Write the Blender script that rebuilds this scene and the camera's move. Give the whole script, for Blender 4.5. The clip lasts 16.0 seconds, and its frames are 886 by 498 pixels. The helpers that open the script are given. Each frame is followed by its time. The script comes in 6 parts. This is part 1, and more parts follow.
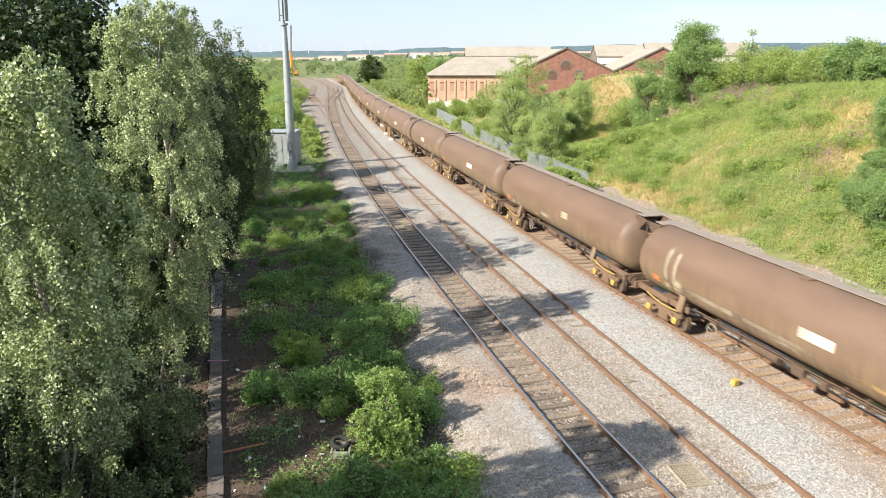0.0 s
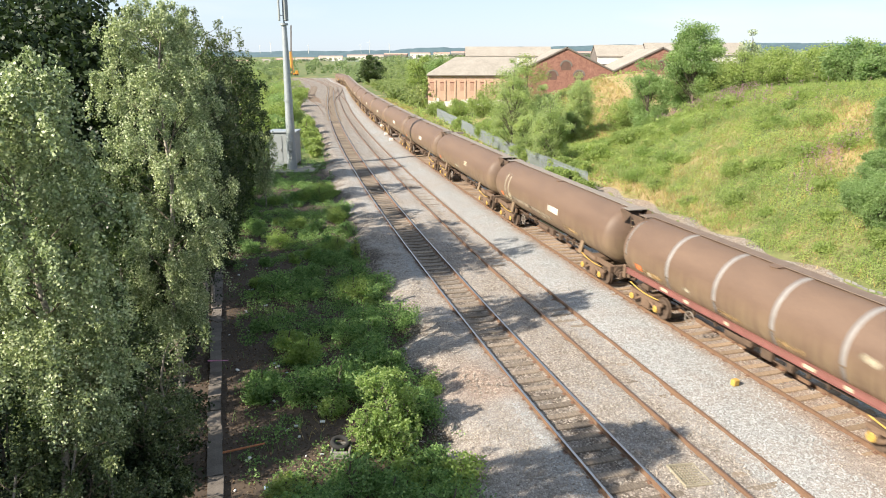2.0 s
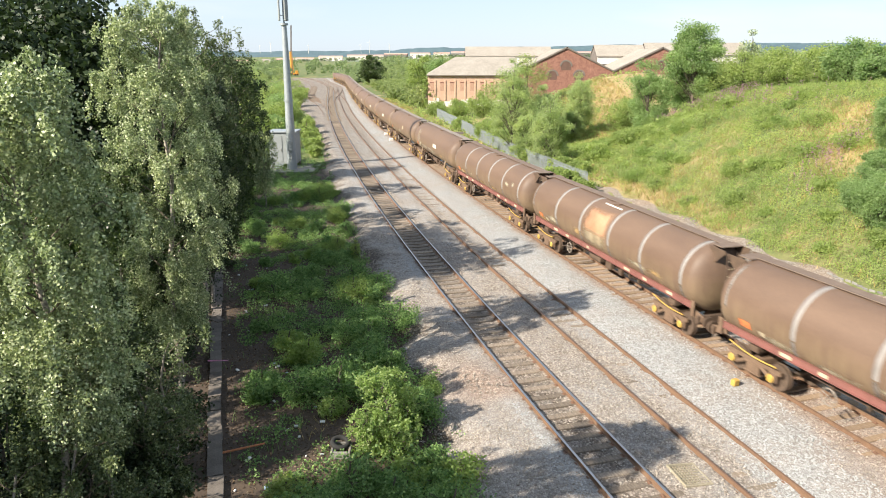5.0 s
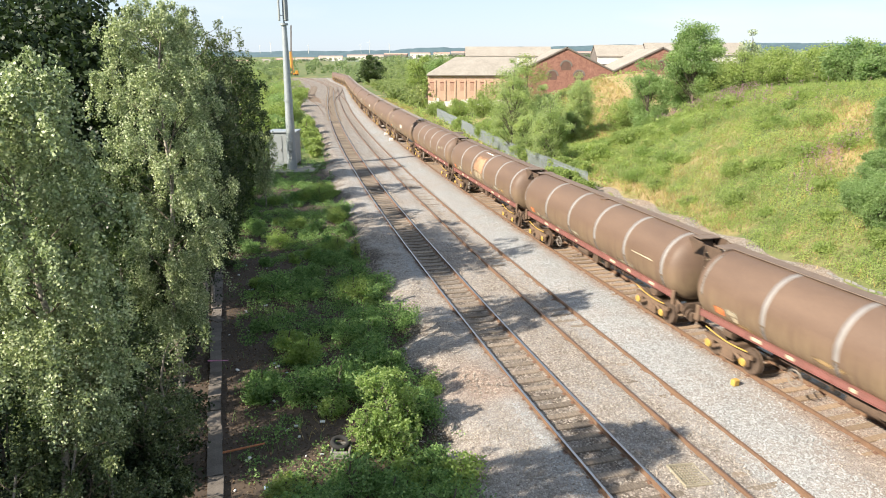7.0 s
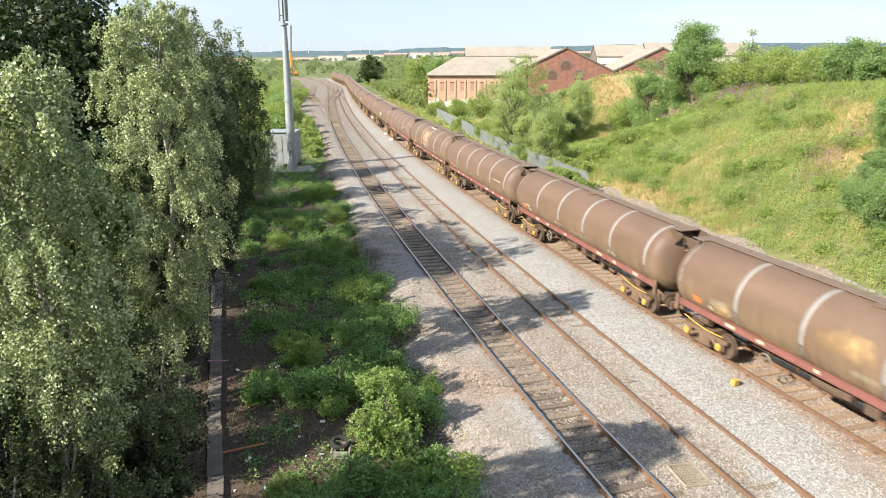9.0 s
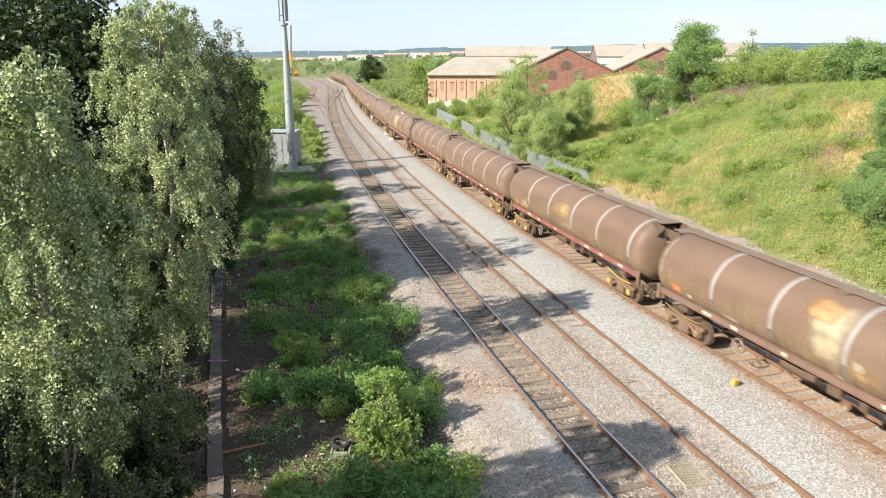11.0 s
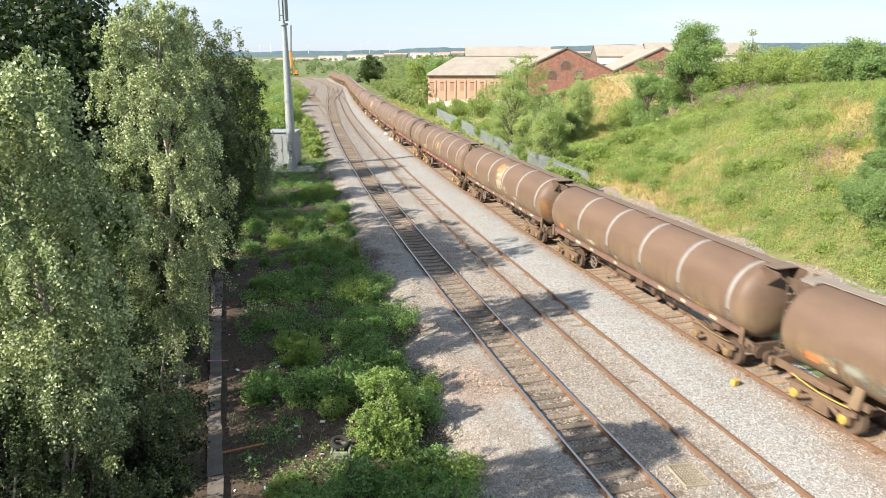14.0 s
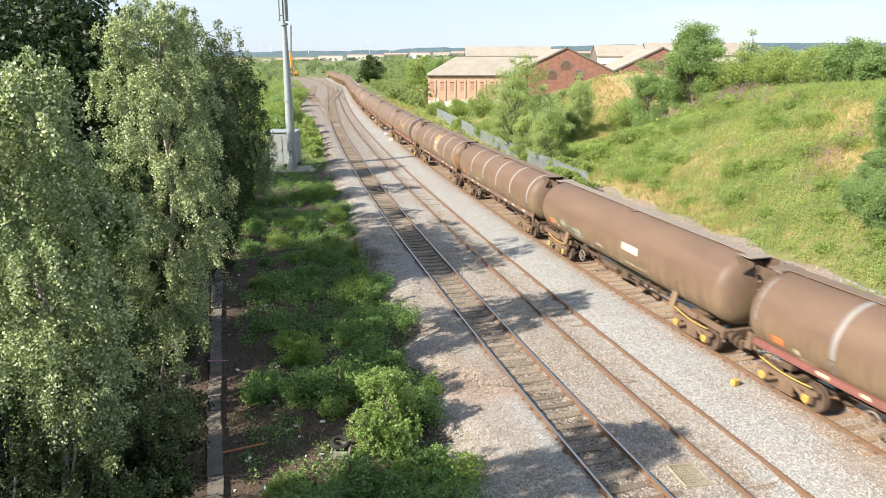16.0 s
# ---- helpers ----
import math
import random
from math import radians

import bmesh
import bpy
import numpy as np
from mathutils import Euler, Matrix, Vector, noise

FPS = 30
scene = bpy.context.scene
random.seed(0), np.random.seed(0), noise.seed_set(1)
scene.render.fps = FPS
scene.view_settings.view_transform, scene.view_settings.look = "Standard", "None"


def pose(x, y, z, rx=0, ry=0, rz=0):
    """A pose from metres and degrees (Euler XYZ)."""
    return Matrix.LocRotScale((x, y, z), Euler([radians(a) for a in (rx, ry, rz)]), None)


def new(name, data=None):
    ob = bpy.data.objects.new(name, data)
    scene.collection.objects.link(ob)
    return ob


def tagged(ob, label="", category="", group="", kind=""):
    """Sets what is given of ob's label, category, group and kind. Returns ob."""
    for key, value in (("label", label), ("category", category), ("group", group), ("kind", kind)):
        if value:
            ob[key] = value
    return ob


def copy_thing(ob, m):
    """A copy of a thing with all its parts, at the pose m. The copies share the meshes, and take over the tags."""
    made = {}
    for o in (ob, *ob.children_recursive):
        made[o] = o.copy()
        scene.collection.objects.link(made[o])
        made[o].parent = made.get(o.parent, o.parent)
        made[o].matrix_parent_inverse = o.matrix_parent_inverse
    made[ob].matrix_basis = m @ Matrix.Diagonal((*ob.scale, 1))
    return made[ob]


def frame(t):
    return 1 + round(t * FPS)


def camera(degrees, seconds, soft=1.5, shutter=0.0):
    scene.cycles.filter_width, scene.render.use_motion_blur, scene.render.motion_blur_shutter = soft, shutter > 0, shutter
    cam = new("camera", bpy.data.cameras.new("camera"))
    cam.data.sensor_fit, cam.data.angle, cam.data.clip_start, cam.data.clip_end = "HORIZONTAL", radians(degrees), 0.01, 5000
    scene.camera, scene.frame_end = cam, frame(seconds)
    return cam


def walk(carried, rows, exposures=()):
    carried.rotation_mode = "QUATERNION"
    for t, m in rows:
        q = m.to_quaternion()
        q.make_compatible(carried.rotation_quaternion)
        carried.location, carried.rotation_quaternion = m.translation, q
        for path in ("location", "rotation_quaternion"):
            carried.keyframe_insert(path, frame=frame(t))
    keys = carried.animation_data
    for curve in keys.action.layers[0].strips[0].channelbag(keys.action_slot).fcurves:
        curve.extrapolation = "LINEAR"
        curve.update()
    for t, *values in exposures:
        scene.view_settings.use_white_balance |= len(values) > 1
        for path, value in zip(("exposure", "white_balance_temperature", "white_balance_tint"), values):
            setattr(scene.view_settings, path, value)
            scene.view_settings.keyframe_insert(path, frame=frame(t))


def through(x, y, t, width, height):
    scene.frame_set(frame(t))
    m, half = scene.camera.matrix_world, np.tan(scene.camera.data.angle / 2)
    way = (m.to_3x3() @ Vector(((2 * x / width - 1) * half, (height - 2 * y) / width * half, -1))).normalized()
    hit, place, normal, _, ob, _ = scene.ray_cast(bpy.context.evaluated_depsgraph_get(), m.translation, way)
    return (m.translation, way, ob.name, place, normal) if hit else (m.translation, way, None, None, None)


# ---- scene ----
# A railway cutting seen from a bridge: three tracks, a long train of tank wagons, birches, a weedy bank.
SECONDS = 16.0
EYE = (0.0, 0.0, 11.0)
cam = camera(65.03, SECONDS, soft=1.0, shutter=0.5)
EYE_POSE = pose(*EYE, 90 - 15.71, 0, 0)
walk(cam, [(0.0, EYE_POSE), (SECONDS, EYE_POSE)])

# ---- light ----
SUN_EL, SUN_AZ = 35.0, 237.0
world = bpy.data.worlds.new("sky")
scene.world = world
world.use_nodes = True
wn = world.node_tree
wbg = wn.nodes["Background"]
wsky = wn.nodes.new("ShaderNodeTexSky")
wsky.sky_type = "NISHITA"
wsky.sun_disc = False
wsky.sun_elevation, wsky.sun_rotation = radians(SUN_EL), radians(SUN_AZ)
wsky.air_density, wsky.dust_density, wsky.ozone_density = 1.0, 0.3, 1.0
# a thin, bright veil of high cloud over the blue
wmix = wn.nodes.new("ShaderNodeMix")
wmix.data_type = "RGBA"
wcloud = wn.nodes.new("ShaderNodeTexNoise")
wcloud.inputs["Scale"].default_value, wcloud.inputs["Detail"].default_value = 2.2, 6.0
wmap = wn.nodes.new("ShaderNodeMapping")
wmap.inputs["Scale"].default_value = (1.0, 1.0, 6.0)
wn.links.new(wn.nodes.new("ShaderNodeTexCoord").outputs["Generated"], wmap.inputs[0])
wn.links.new(wmap.outputs[0], wcloud.inputs["Vector"])
wramp = wn.nodes.new("ShaderNodeValToRGB")
wramp.color_ramp.elements[0].position, wramp.color_ramp.elements[0].color = 0.50, (4.0, 4.9, 6.1, 1)
wramp.color_ramp.elements[1].position, wramp.color_ramp.elements[1].color = 0.75, (5.05, 5.5, 6.1, 1)
wn.links.new(wcloud.outputs["Fac"], wramp.inputs[0])
wmix.inputs[0].default_value = 0.75
wn.links.new(wsky.outputs[0], wmix.inputs[6])
wn.links.new(wramp.outputs[0], wmix.inputs[7])
wn.links.new(wmix.outputs[2], wbg.inputs[0])
wbg.inputs[1].default_value = 0.064
sun_data = bpy.data.lights.new("sun", "SUN")
sun_data.energy, sun_data.angle, sun_data.color = 4.6, radians(0.6), (1.0, 0.91, 0.77)
sun = new("sun", sun_data)
_a, _e = radians(SUN_AZ), radians(SUN_EL)
TO_SUN = Vector((math.sin(_a) * math.cos(_e), math.cos(_a) * math.cos(_e), math.sin(_e)))
sun.rotation_euler = TO_SUN.to_track_quat("Z", "Y").to_euler()
scene.view_settings.exposure = 1.45

# ---- plan of the line ----
TY = [-260, 0, 12, 16, 20, 25, 30, 40, 50, 60, 80, 100, 120, 140, 180, 220, 265, 340, 430, 520]
TA = [76.0, 9.6, 6.17, 4.96, 3.82, 2.44, 1.11, -1.46, -3.91, -6.25, -10.65, -14.7, -18.49, -22.03, -28.55, -34.6, -42.0, -58.6, -82.0, -120]
TB = [80.0, 13.4, 9.8, 8.57, 7.44, 6.08, 4.76, 2.19, -0.28, -2.65, -7.14, -11.33, -15.25, -18.95, -25.6, -31.6, -38.6, -54.6, -71.5, -94]
TC = [86.0, 19.2, 15.45, 13.93, 12.62, 11.1, 9.66, 6.92, 4.33, 1.85, -2.82, -7.17, -11.25, -15.1, -22.0, -28.3, -35.2, -50.6, -67.0, -88]
STEP = 0.5
GY = np.arange(-260, 520, STEP)


def smooth_line(xs):
    """The centre line x(y), interpolated and rounded."""
    x = np.interp(GY, TY, xs)
    for _ in range(3):
        k = np.ones(13) / 13
        x = np.convolve(np.pad(x, 6, mode="reflect", reflect_type="odd"), k, "valid")
    return x


LINE = {"a": smooth_line(TA), "b": smooth_line(TB), "c": smooth_line(TC)}


def line_x(which, y):
    return np.interp(y, GY, LINE[which])


def fall(y):
    """The line falls gently in the distance."""
    return -3.2 * np.clip((np.asarray(y, float) - 150) / 280, 0, 1.6) ** 1.5


def arc(which):
    x = LINE[which]
    s = np.concatenate([[0], np.cumsum(np.hypot(np.diff(x), np.diff(GY)))])
    return s - np.interp(20, GY, s)


ARC = {k: arc(k) for k in LINE}


def at_arc(which, s):
    """Place and heading (degrees from +x) at s metres along a track."""
    y = np.interp(s, ARC[which], GY)
    x0, x1 = line_x(which, y - 1), line_x(which, y + 1)
    return float(line_x(which, y)), float(y), float(fall(y)), math.degrees(math.atan2(2, x1 - x0))


# ---- the ground's height ----
def step01(t):
    t = np.clip(t, 0, 1)
    return t * t * (3 - 2 * t)


LATTICE = np.random.default_rng(5).uniform(-1, 1, (256, 256))


def bumps(x, y, size, seed=0.0):
    """Smooth random swells of about that size, from -1 to 1."""
    u, v = np.asarray(x, float) / (size * 2.2) + seed * 17.3, np.asarray(y, float) / (size * 2.2) + seed * 9.1
    i, j = np.floor(u).astype(int), np.floor(v).astype(int)
    a, b = step01(u - i), step01(v - j)
    g = lambda p, q: LATTICE[p % 256, q % 256]
    return (g(i, j) * (1 - a) + g(i + 1, j) * a) * (1 - b) + (g(i, j + 1) * (1 - a) + g(i + 1, j + 1) * a) * b


def height(x, y):
    x, y = np.asarray(x, float), np.asarray(y, float)
    o = (x - line_x("c", np.clip(y, -260, 519))) * 0.96
    z = np.full(np.broadcast(x, y).shape, -0.5)
    # the cutting's side on the far side of the train
    crest = np.interp(y, [-160, -100, 44, 52, 58, 65, 69, 73, 78, 83, 92], [0.5, 8.6, 9.0, 8.9, 8.5, 7.6, 6.4, 4.7, 2.6, 1.2, 0.6])
    rise = step01((o - 10.6) / 16.0) * 0.55 + np.clip((o - 10.9) / 15.0, 0, 1) * 0.45
    z = z + (crest + 0.3) * rise
    # a mound before the sheds
    m = 7.6 * np.exp(-((x - 31) / 17.0) ** 2 - ((y - 112) / 15.0) ** 2)
    z = z + m * step01((o - 9.5) / 8)
    z = z + 0.10 * bumps(x, y, 2.3) * step01((o - 9.5) / 3) + 0.05 * bumps(x, y, 0.9, 2.0)
    # rough ground under the trees
    oa = (x - line_x("a", np.clip(y, -260, 519))) * 0.96
    z = z + 0.04 * bumps(x, y, 1.3, 1.0) + 1.2 * step01((-oa - 16) / 18.0)
    far = np.clip((y - 400) / 1500, 0, 1)
    return z + fall(np.clip(y, 0, 430)) * step01((y - 100) / 200) * (1 - far)


def ground_z(x, y):
    return float(height(x, y))


def off_c(x, y):
    return (x - line_x("c", np.clip(y, -260, 519))) * 0.96


def edge_x(y):
    """Where the ballast's left shoulder gives way to earth and weeds."""
    return np.interp(y, [-60, 0, 16.1, 18.3, 19.1, 20.0, 22.8, 24.2, 26.9, 30.2, 34.3, 40.2, 43.5, 54, 71, 76, 100, 520],
                     [float(line_x("a", -60)) - 4.2, 3.6, 0.85, 0.45, 0.05, -0.55, -0.6, -0.99, -1.51, -2.46, -3.5, -5.17, -5.82, -8.26, -12.13, float(line_x("a", 76)) - 3.0, float(line_x("a", 100)) - 3.0, float(line_x("a", 519)) - 3.2])


def patchy(x, y, size, seed):
    return 0.5 + 0.25 * bumps(x, y, size, seed) + 0.25 * bumps(y, x, size * 0.43, seed + 1.7)


def dry(x, y):
    """Where the bank's grass is straw."""
    d = 0.26 + 0.55 * patchy(x, y, 2.4, 4.0)
    d = d + 0.42 * np.exp(-((x - 26.4) / 1.5) ** 2 - ((y - 45.0) / 2.6) ** 2)
    d = d + 0.5 * np.exp(-((x - 28.3) / 1.2) ** 2 - ((y - 49.0) / 2.2) ** 2)
    d = d + 0.8 * np.exp(-((x - 17.5) / 3.5) ** 2 - ((y - 85) / 4.5) ** 2)
    d = d + 0.8 * np.exp(-((x - 24) / 6.0) ** 2 - ((y - 94) / 9.0) ** 2)
    d = d + 0.9 * np.exp(-((x - 29) / 9.0) ** 2 - ((y - 104) / 9.0) ** 2)
    d = d + np.where(y < 43, 0.02, 0.40) * np.exp(-((off_c(x, y) - 12.4) / 1.0) ** 2)
    return d


# ---- materials ----
def material(name, rough=0.8, metal=0.0):
    m = bpy.data.materials.new(name)
    m.use_nodes = True
    b = m.node_tree.nodes["Principled BSDF"]
    b.inputs["Roughness"].default_value = rough
    b.inputs["Metallic"].default_value = metal
    return m, m.node_tree, b


def node(t, kind, **values):
    n = t.nodes.new("ShaderNode" + kind)
    for k, v in values.items():
        n.inputs[k.replace("_", " ")].default_value = v
    return n


def ramp(t, source, stops):
    r = t.nodes.new("ShaderNodeValToRGB")
    e = r.color_ramp.elements
    while len(e) < len(stops):
        e.new(0.5)
    for i, (p, c) in enumerate(stops):
        e[i].position, e[i].color = p, (*c, 1)
    t.links.new(source, r.inputs[0])
    return r.outputs[0]


def blend(t, fac, a, b, mode="MIX"):
    n = t.nodes.new("ShaderNodeMix")
    n.data_type, n.blend_type = "RGBA", mode
    for i, v in ((0, fac), (6, a), (7, b)):
        if hasattr(v, "is_linked"):
            t.links.new(v, n.inputs[i])
        elif i == 0:
            n.inputs[0].default_value = v
        else:
            n.inputs[i].default_value = (*v, 1)
    return n.outputs[2]


def noise_of(t, scale, detail=4.0, rough=0.6, coords="Object", stretch=None):
    c = t.nodes.new("ShaderNodeTexCoord").outputs[coords]
    if stretch:
        mp = t.nodes.new("ShaderNodeMapping")
        mp.inputs["Scale"].default_value = stretch
        t.links.new(c, mp.inputs[0])
        c = mp.outputs[0]
    n = node(t, "TexNoise", Scale=scale, Detail=detail, Roughness=rough)
    t.links.new(c, n.inputs["Vector"])
    return n.outputs["Fac"]


def bump(t, b, source, strength=0.4, distance=0.02):
    n = node(t, "Bump", Strength=strength, Distance=distance)
    t.links.new(source, n.inputs["Height"])
    t.links.new(n.outputs[0], b.inputs["Normal"])


def plain(name, c1, c2, scale=3.0, rough=0.8, metal=0.0, grain=40.0, relief=0.3, deep=0.01, stretch=None, island=0.0, other=None):
    """Two tones mixed by stains, fine grain in tone and relief."""
    m, t, b = material(name, rough, metal)
    big = noise_of(t, scale, 5, 0.65, stretch=stretch)
    fine = noise_of(t, grain, 3, 0.6)
    col = ramp(t, big, [(0.3, c1), (0.7, c2)])
    col = blend(t, 0.35, col, ramp(t, fine, [(0.3, tuple(0.62 * v for v in c1)), (0.7, tuple(min(1, 1.25 * v) for v in c2))]))
    if other:
        r = t.nodes.new("ShaderNodeObjectInfo").outputs["Random"]
        col = blend(t, ramp(t, r, [(0.3, (0, 0, 0)), (0.6, (1, 1, 1))]), col, other)
    if island:
        r = t.nodes.new("ShaderNodeObjectInfo").outputs["Random"]
        col = blend(t, 1.0, col, ramp(t, r, [(0, (1 - island,) * 3), (1, (1 + island * 0.4,) * 3)]), "MULTIPLY")
    t.links.new(col, b.inputs["Base Color"])
    bump(t, b, fine, relief, deep)
    return m


def foliage(name, dark, light, odd=None, gloss=0.45, through=0.45):
    """Leaves: tones by leaf, light passing through them."""
    m, t, b = material(name, gloss)
    r = t.nodes.new("ShaderNodeNewGeometry").outputs["Random Per Island"]
    stops = [(0.0, dark), (0.7, light)]
    if odd:
        stops.append((1.0, odd))
    col = ramp(t, r, stops)
    patch = noise_of(t, 0.45, 3)
    col = blend(t, 1.0, col, ramp(t, patch, [(0.3, (0.7, 0.75, 0.7)), (0.7, (1.15, 1.1, 1.0))]), "MULTIPLY")
    t.links.new(col, b.inputs["Base Color"])
    b.inputs["Specular IOR Level"].default_value = 0.35
    tr = t.nodes.new("ShaderNodeBsdfTranslucent")
    t.links.new(blend(t, 1.0, col, (1.08, 1.18, 0.78), "MULTIPLY"), tr.inputs[0])
    mix = t.nodes.new("ShaderNodeMixShader")
    mix.inputs[0].default_value = through
    t.links.new(b.outputs[0], mix.inputs[1])
    t.links.new(tr.outputs[0], mix.inputs[2])
    t.links.new(mix.outputs[0], t.nodes["Material Output"].inputs[0])
    return m


def ballast_material(name, tones, rust=(0.30, 0.20, 0.13), rusty=0.35):
    m, t, b = material(name, 0.9)
    c = t.nodes.new("ShaderNodeTexCoord").outputs["Object"]
    v = node(t, "TexVoronoi", Scale=15.0, Randomness=1.0)
    t.links.new(c, v.inputs["Vector"])
    v2 = node(t, "TexVoronoi", Scale=15.0, Randomness=1.0)
    v2.feature = "DISTANCE_TO_EDGE"
    t.links.new(c, v2.inputs["Vector"])
    sep = t.nodes.new("ShaderNodeSeparateColor")
    t.links.new(v.outputs["Color"], sep.inputs[0])
    col = ramp(t, sep.outputs[0], [(0.0, tones[0]), (0.5, tones[1]), (1.0, tones[2])])
    stain = noise_of(t, 0.35, 6, 0.65)
    fac = ramp(t, stain, [(0.42, (0, 0, 0)), (0.72, (rusty,) * 3)])
    col = blend(t, fac, col, rust)
    gr = t.nodes.new("ShaderNodeAttribute")
    gr.attribute_name = "grime"
    dirty = ramp(t, sep.outputs[1], [(0.0, (0.13, 0.106, 0.086)), (0.55, (0.245, 0.206, 0.172)), (1.0, (0.39, 0.345, 0.295))])
    gm = t.nodes.new("ShaderNodeMath")
    gm.operation = "MULTIPLY"
    t.links.new(gr.outputs["Fac"], gm.inputs[0])
    t.links.new(ramp(t, noise_of(t, 0.9, 5, 0.7), [(0.25, (0.35, 0.35, 0.35)), (0.6, (1, 1, 1))]), gm.inputs[1])
    col = blend(t, gm.outputs[0], col, dirty)
    oc = t.nodes.new("ShaderNodeAttribute")
    oc.attribute_name = "ochre"
    col = blend(t, oc.outputs["Fac"], col, ramp(t, sep.outputs[2], [(0.0, (0.19, 0.13, 0.098)), (1.0, (0.41, 0.315, 0.255))]))
    so = t.nodes.new("ShaderNodeAttribute")
    so.attribute_name = "soil"
    sm = t.nodes.new("ShaderNodeMath")
    sm.operation = "ADD"
    t.links.new(so.outputs["Fac"], sm.inputs[0])
    t.links.new(noise_of(t, 2.6, 6, 0.75), sm.inputs[1])
    earthy = ramp(t, sep.outputs[1], [(0.0, (0.04, 0.029, 0.02)), (0.7, (0.10, 0.075, 0.055)), (1.0, (0.26, 0.22, 0.18))])
    col = blend(t, ramp(t, sm.outputs[0], [(0.72, (0, 0, 0)), (1.0, (1, 1, 1))]), col, earthy)
    gap = ramp(t, v2.outputs["Distance"], [(0.0, (0.48, 0.45, 0.42)), (0.12, (1, 1, 1))])
    col = blend(t, 1.0, col, gap, "MULTIPLY")
    t.links.new(col, b.inputs["Base Color"])
    bump(t, b, v2.outputs["Distance"], 0.65, 0.04)
    return m


M = {}
M["soil"] = plain("soil", (0.036, 0.025, 0.018), (0.080, 0.056, 0.038), 1.2, 0.95, grain=22, relief=0.6, deep=0.03)
M["ballast"] = ballast_material("ballast", ((0.215, 0.216, 0.212), (0.318, 0.325, 0.325), (0.41, 0.418, 0.418)))
M["rail"] = plain("rail_rust", (0.128, 0.072, 0.044), (0.200, 0.123, 0.076), 6, 0.75, 0.2, grain=60)
M["head"] = plain("rail_head", (0.42, 0.40, 0.39), (0.55, 0.52, 0.5), 5, 0.32, 1.0, grain=80, relief=0.1)
M["head_rusty"] = plain("rail_head_rusty", (0.17, 0.10, 0.07), (0.24, 0.14, 0.09), 5, 0.6, 0.4, grain=80, relief=0.1)
M["sleeper"] = plain("old_timber", (0.105, 0.082, 0.064), (0.285, 0.228, 0.172), 2.0, 0.9, grain=14, relief=0.7, deep=0.02, stretch=(1, 9, 3), island=0.45)
M["rusty_sleeper"] = plain("rusty_timber", (0.20, 0.135, 0.085), (0.34, 0.245, 0.165), 2.0, 0.9, grain=14, relief=0.7, deep=0.02, stretch=(1, 9, 3), island=0.3)
M["pale_timber"] = plain("pale_timber", (0.19, 0.165, 0.115), (0.29, 0.255, 0.185), 4, 0.9, grain=20)
M["chair"] = plain("cast_chair", (0.13, 0.075, 0.05), (0.2, 0.11, 0.07), 9, 0.8, 0.3)
M["concrete"] = plain("grey_concrete", (0.148, 0.140, 0.129), (0.242, 0.234, 0.215), 2.5, 0.9, grain=35, island=0.35)


def tank_material():
    """Brown oily grime, with khaki road dust streaked over the lower half of the barrel."""
    m, t, b = material("tank_grime", 0.5)
    big = noise_of(t, 0.55, 5, 0.65, stretch=(0.5, 1, 1.6))
    fine = noise_of(t, 26, 4, 0.65)
    streak = noise_of(t, 1.1, 5, 0.7, stretch=(3.0, 1, 0.25))
    col = ramp(t, big, [(0.3, (0.098, 0.060, 0.041)), (0.7, (0.148, 0.094, 0.064))])
    col = blend(t, 0.3, col, ramp(t, fine, [(0.3, (0.072, 0.044, 0.03)), (0.7, (0.165, 0.11, 0.074))]))
    sep = t.nodes.new("ShaderNodeSeparateXYZ")
    t.links.new(t.nodes.new("ShaderNodeTexCoord").outputs["Object"], sep.inputs[0])
    low = node(t, "MapRange", From_Min=2.85, From_Max=1.75, To_Min=0.0, To_Max=1.0)
    t.links.new(sep.outputs[2], low.inputs[0])
    mul = t.nodes.new("ShaderNodeMath")
    mul.operation = "MULTIPLY"
    t.links.new(low.outputs[0], mul.inputs[0])
    t.links.new(ramp(t, streak, [(0.32, (0.1, 0.1, 0.1)), (0.68, (0.95, 0.95, 0.95))]), mul.inputs[1])
    col = blend(t, mul.outputs[0], col, (0.235, 0.172, 0.10))
    t.links.new(col, b.inputs["Base Color"])
    t.links.new(ramp(t, big, [(0.3, (0.58, 0.58, 0.58)), (0.7, (0.76, 0.76, 0.76))]), b.inputs["Roughness"])
    bump(t, b, fine, 0.06, 0.004)
    return m


M["tank"] = tank_material()
# Stained trough concrete, darkened further for the shade under the trees.
M["trough"] = plain("shaded_trough_concrete", (0.075, 0.062, 0.052), (0.165, 0.142, 0.122), 1.8, 0.95, grain=30, relief=0.5, island=0.4)
M["band"] = plain("pale_band", (0.172, 0.154, 0.143), (0.248, 0.228, 0.215), 3, 0.65)
M["sole_red"] = plain("red_solebar", (0.135, 0.062, 0.050), (0.23, 0.088, 0.075), 1.5, 0.7)
M["sole_brown"] = plain("brown_solebar", (0.12, 0.075, 0.056), (0.175, 0.108, 0.085), 1.5, 0.75)
M["under"] = plain("brake_grime", (0.05, 0.032, 0.022), (0.11, 0.07, 0.045), 4, 0.85)
M["bogie"] = plain("bogie_grime", (0.085, 0.051, 0.032), (0.170, 0.111, 0.072), 4, 0.8)
M["yellow"] = plain("yellow_paint", (0.306, 0.187, 0.047), (0.476, 0.315, 0.068), 8, 0.7)
M["dull_yellow"] = plain("dull_yellow", (0.15, 0.098, 0.045), (0.23, 0.155, 0.07), 8, 0.8)
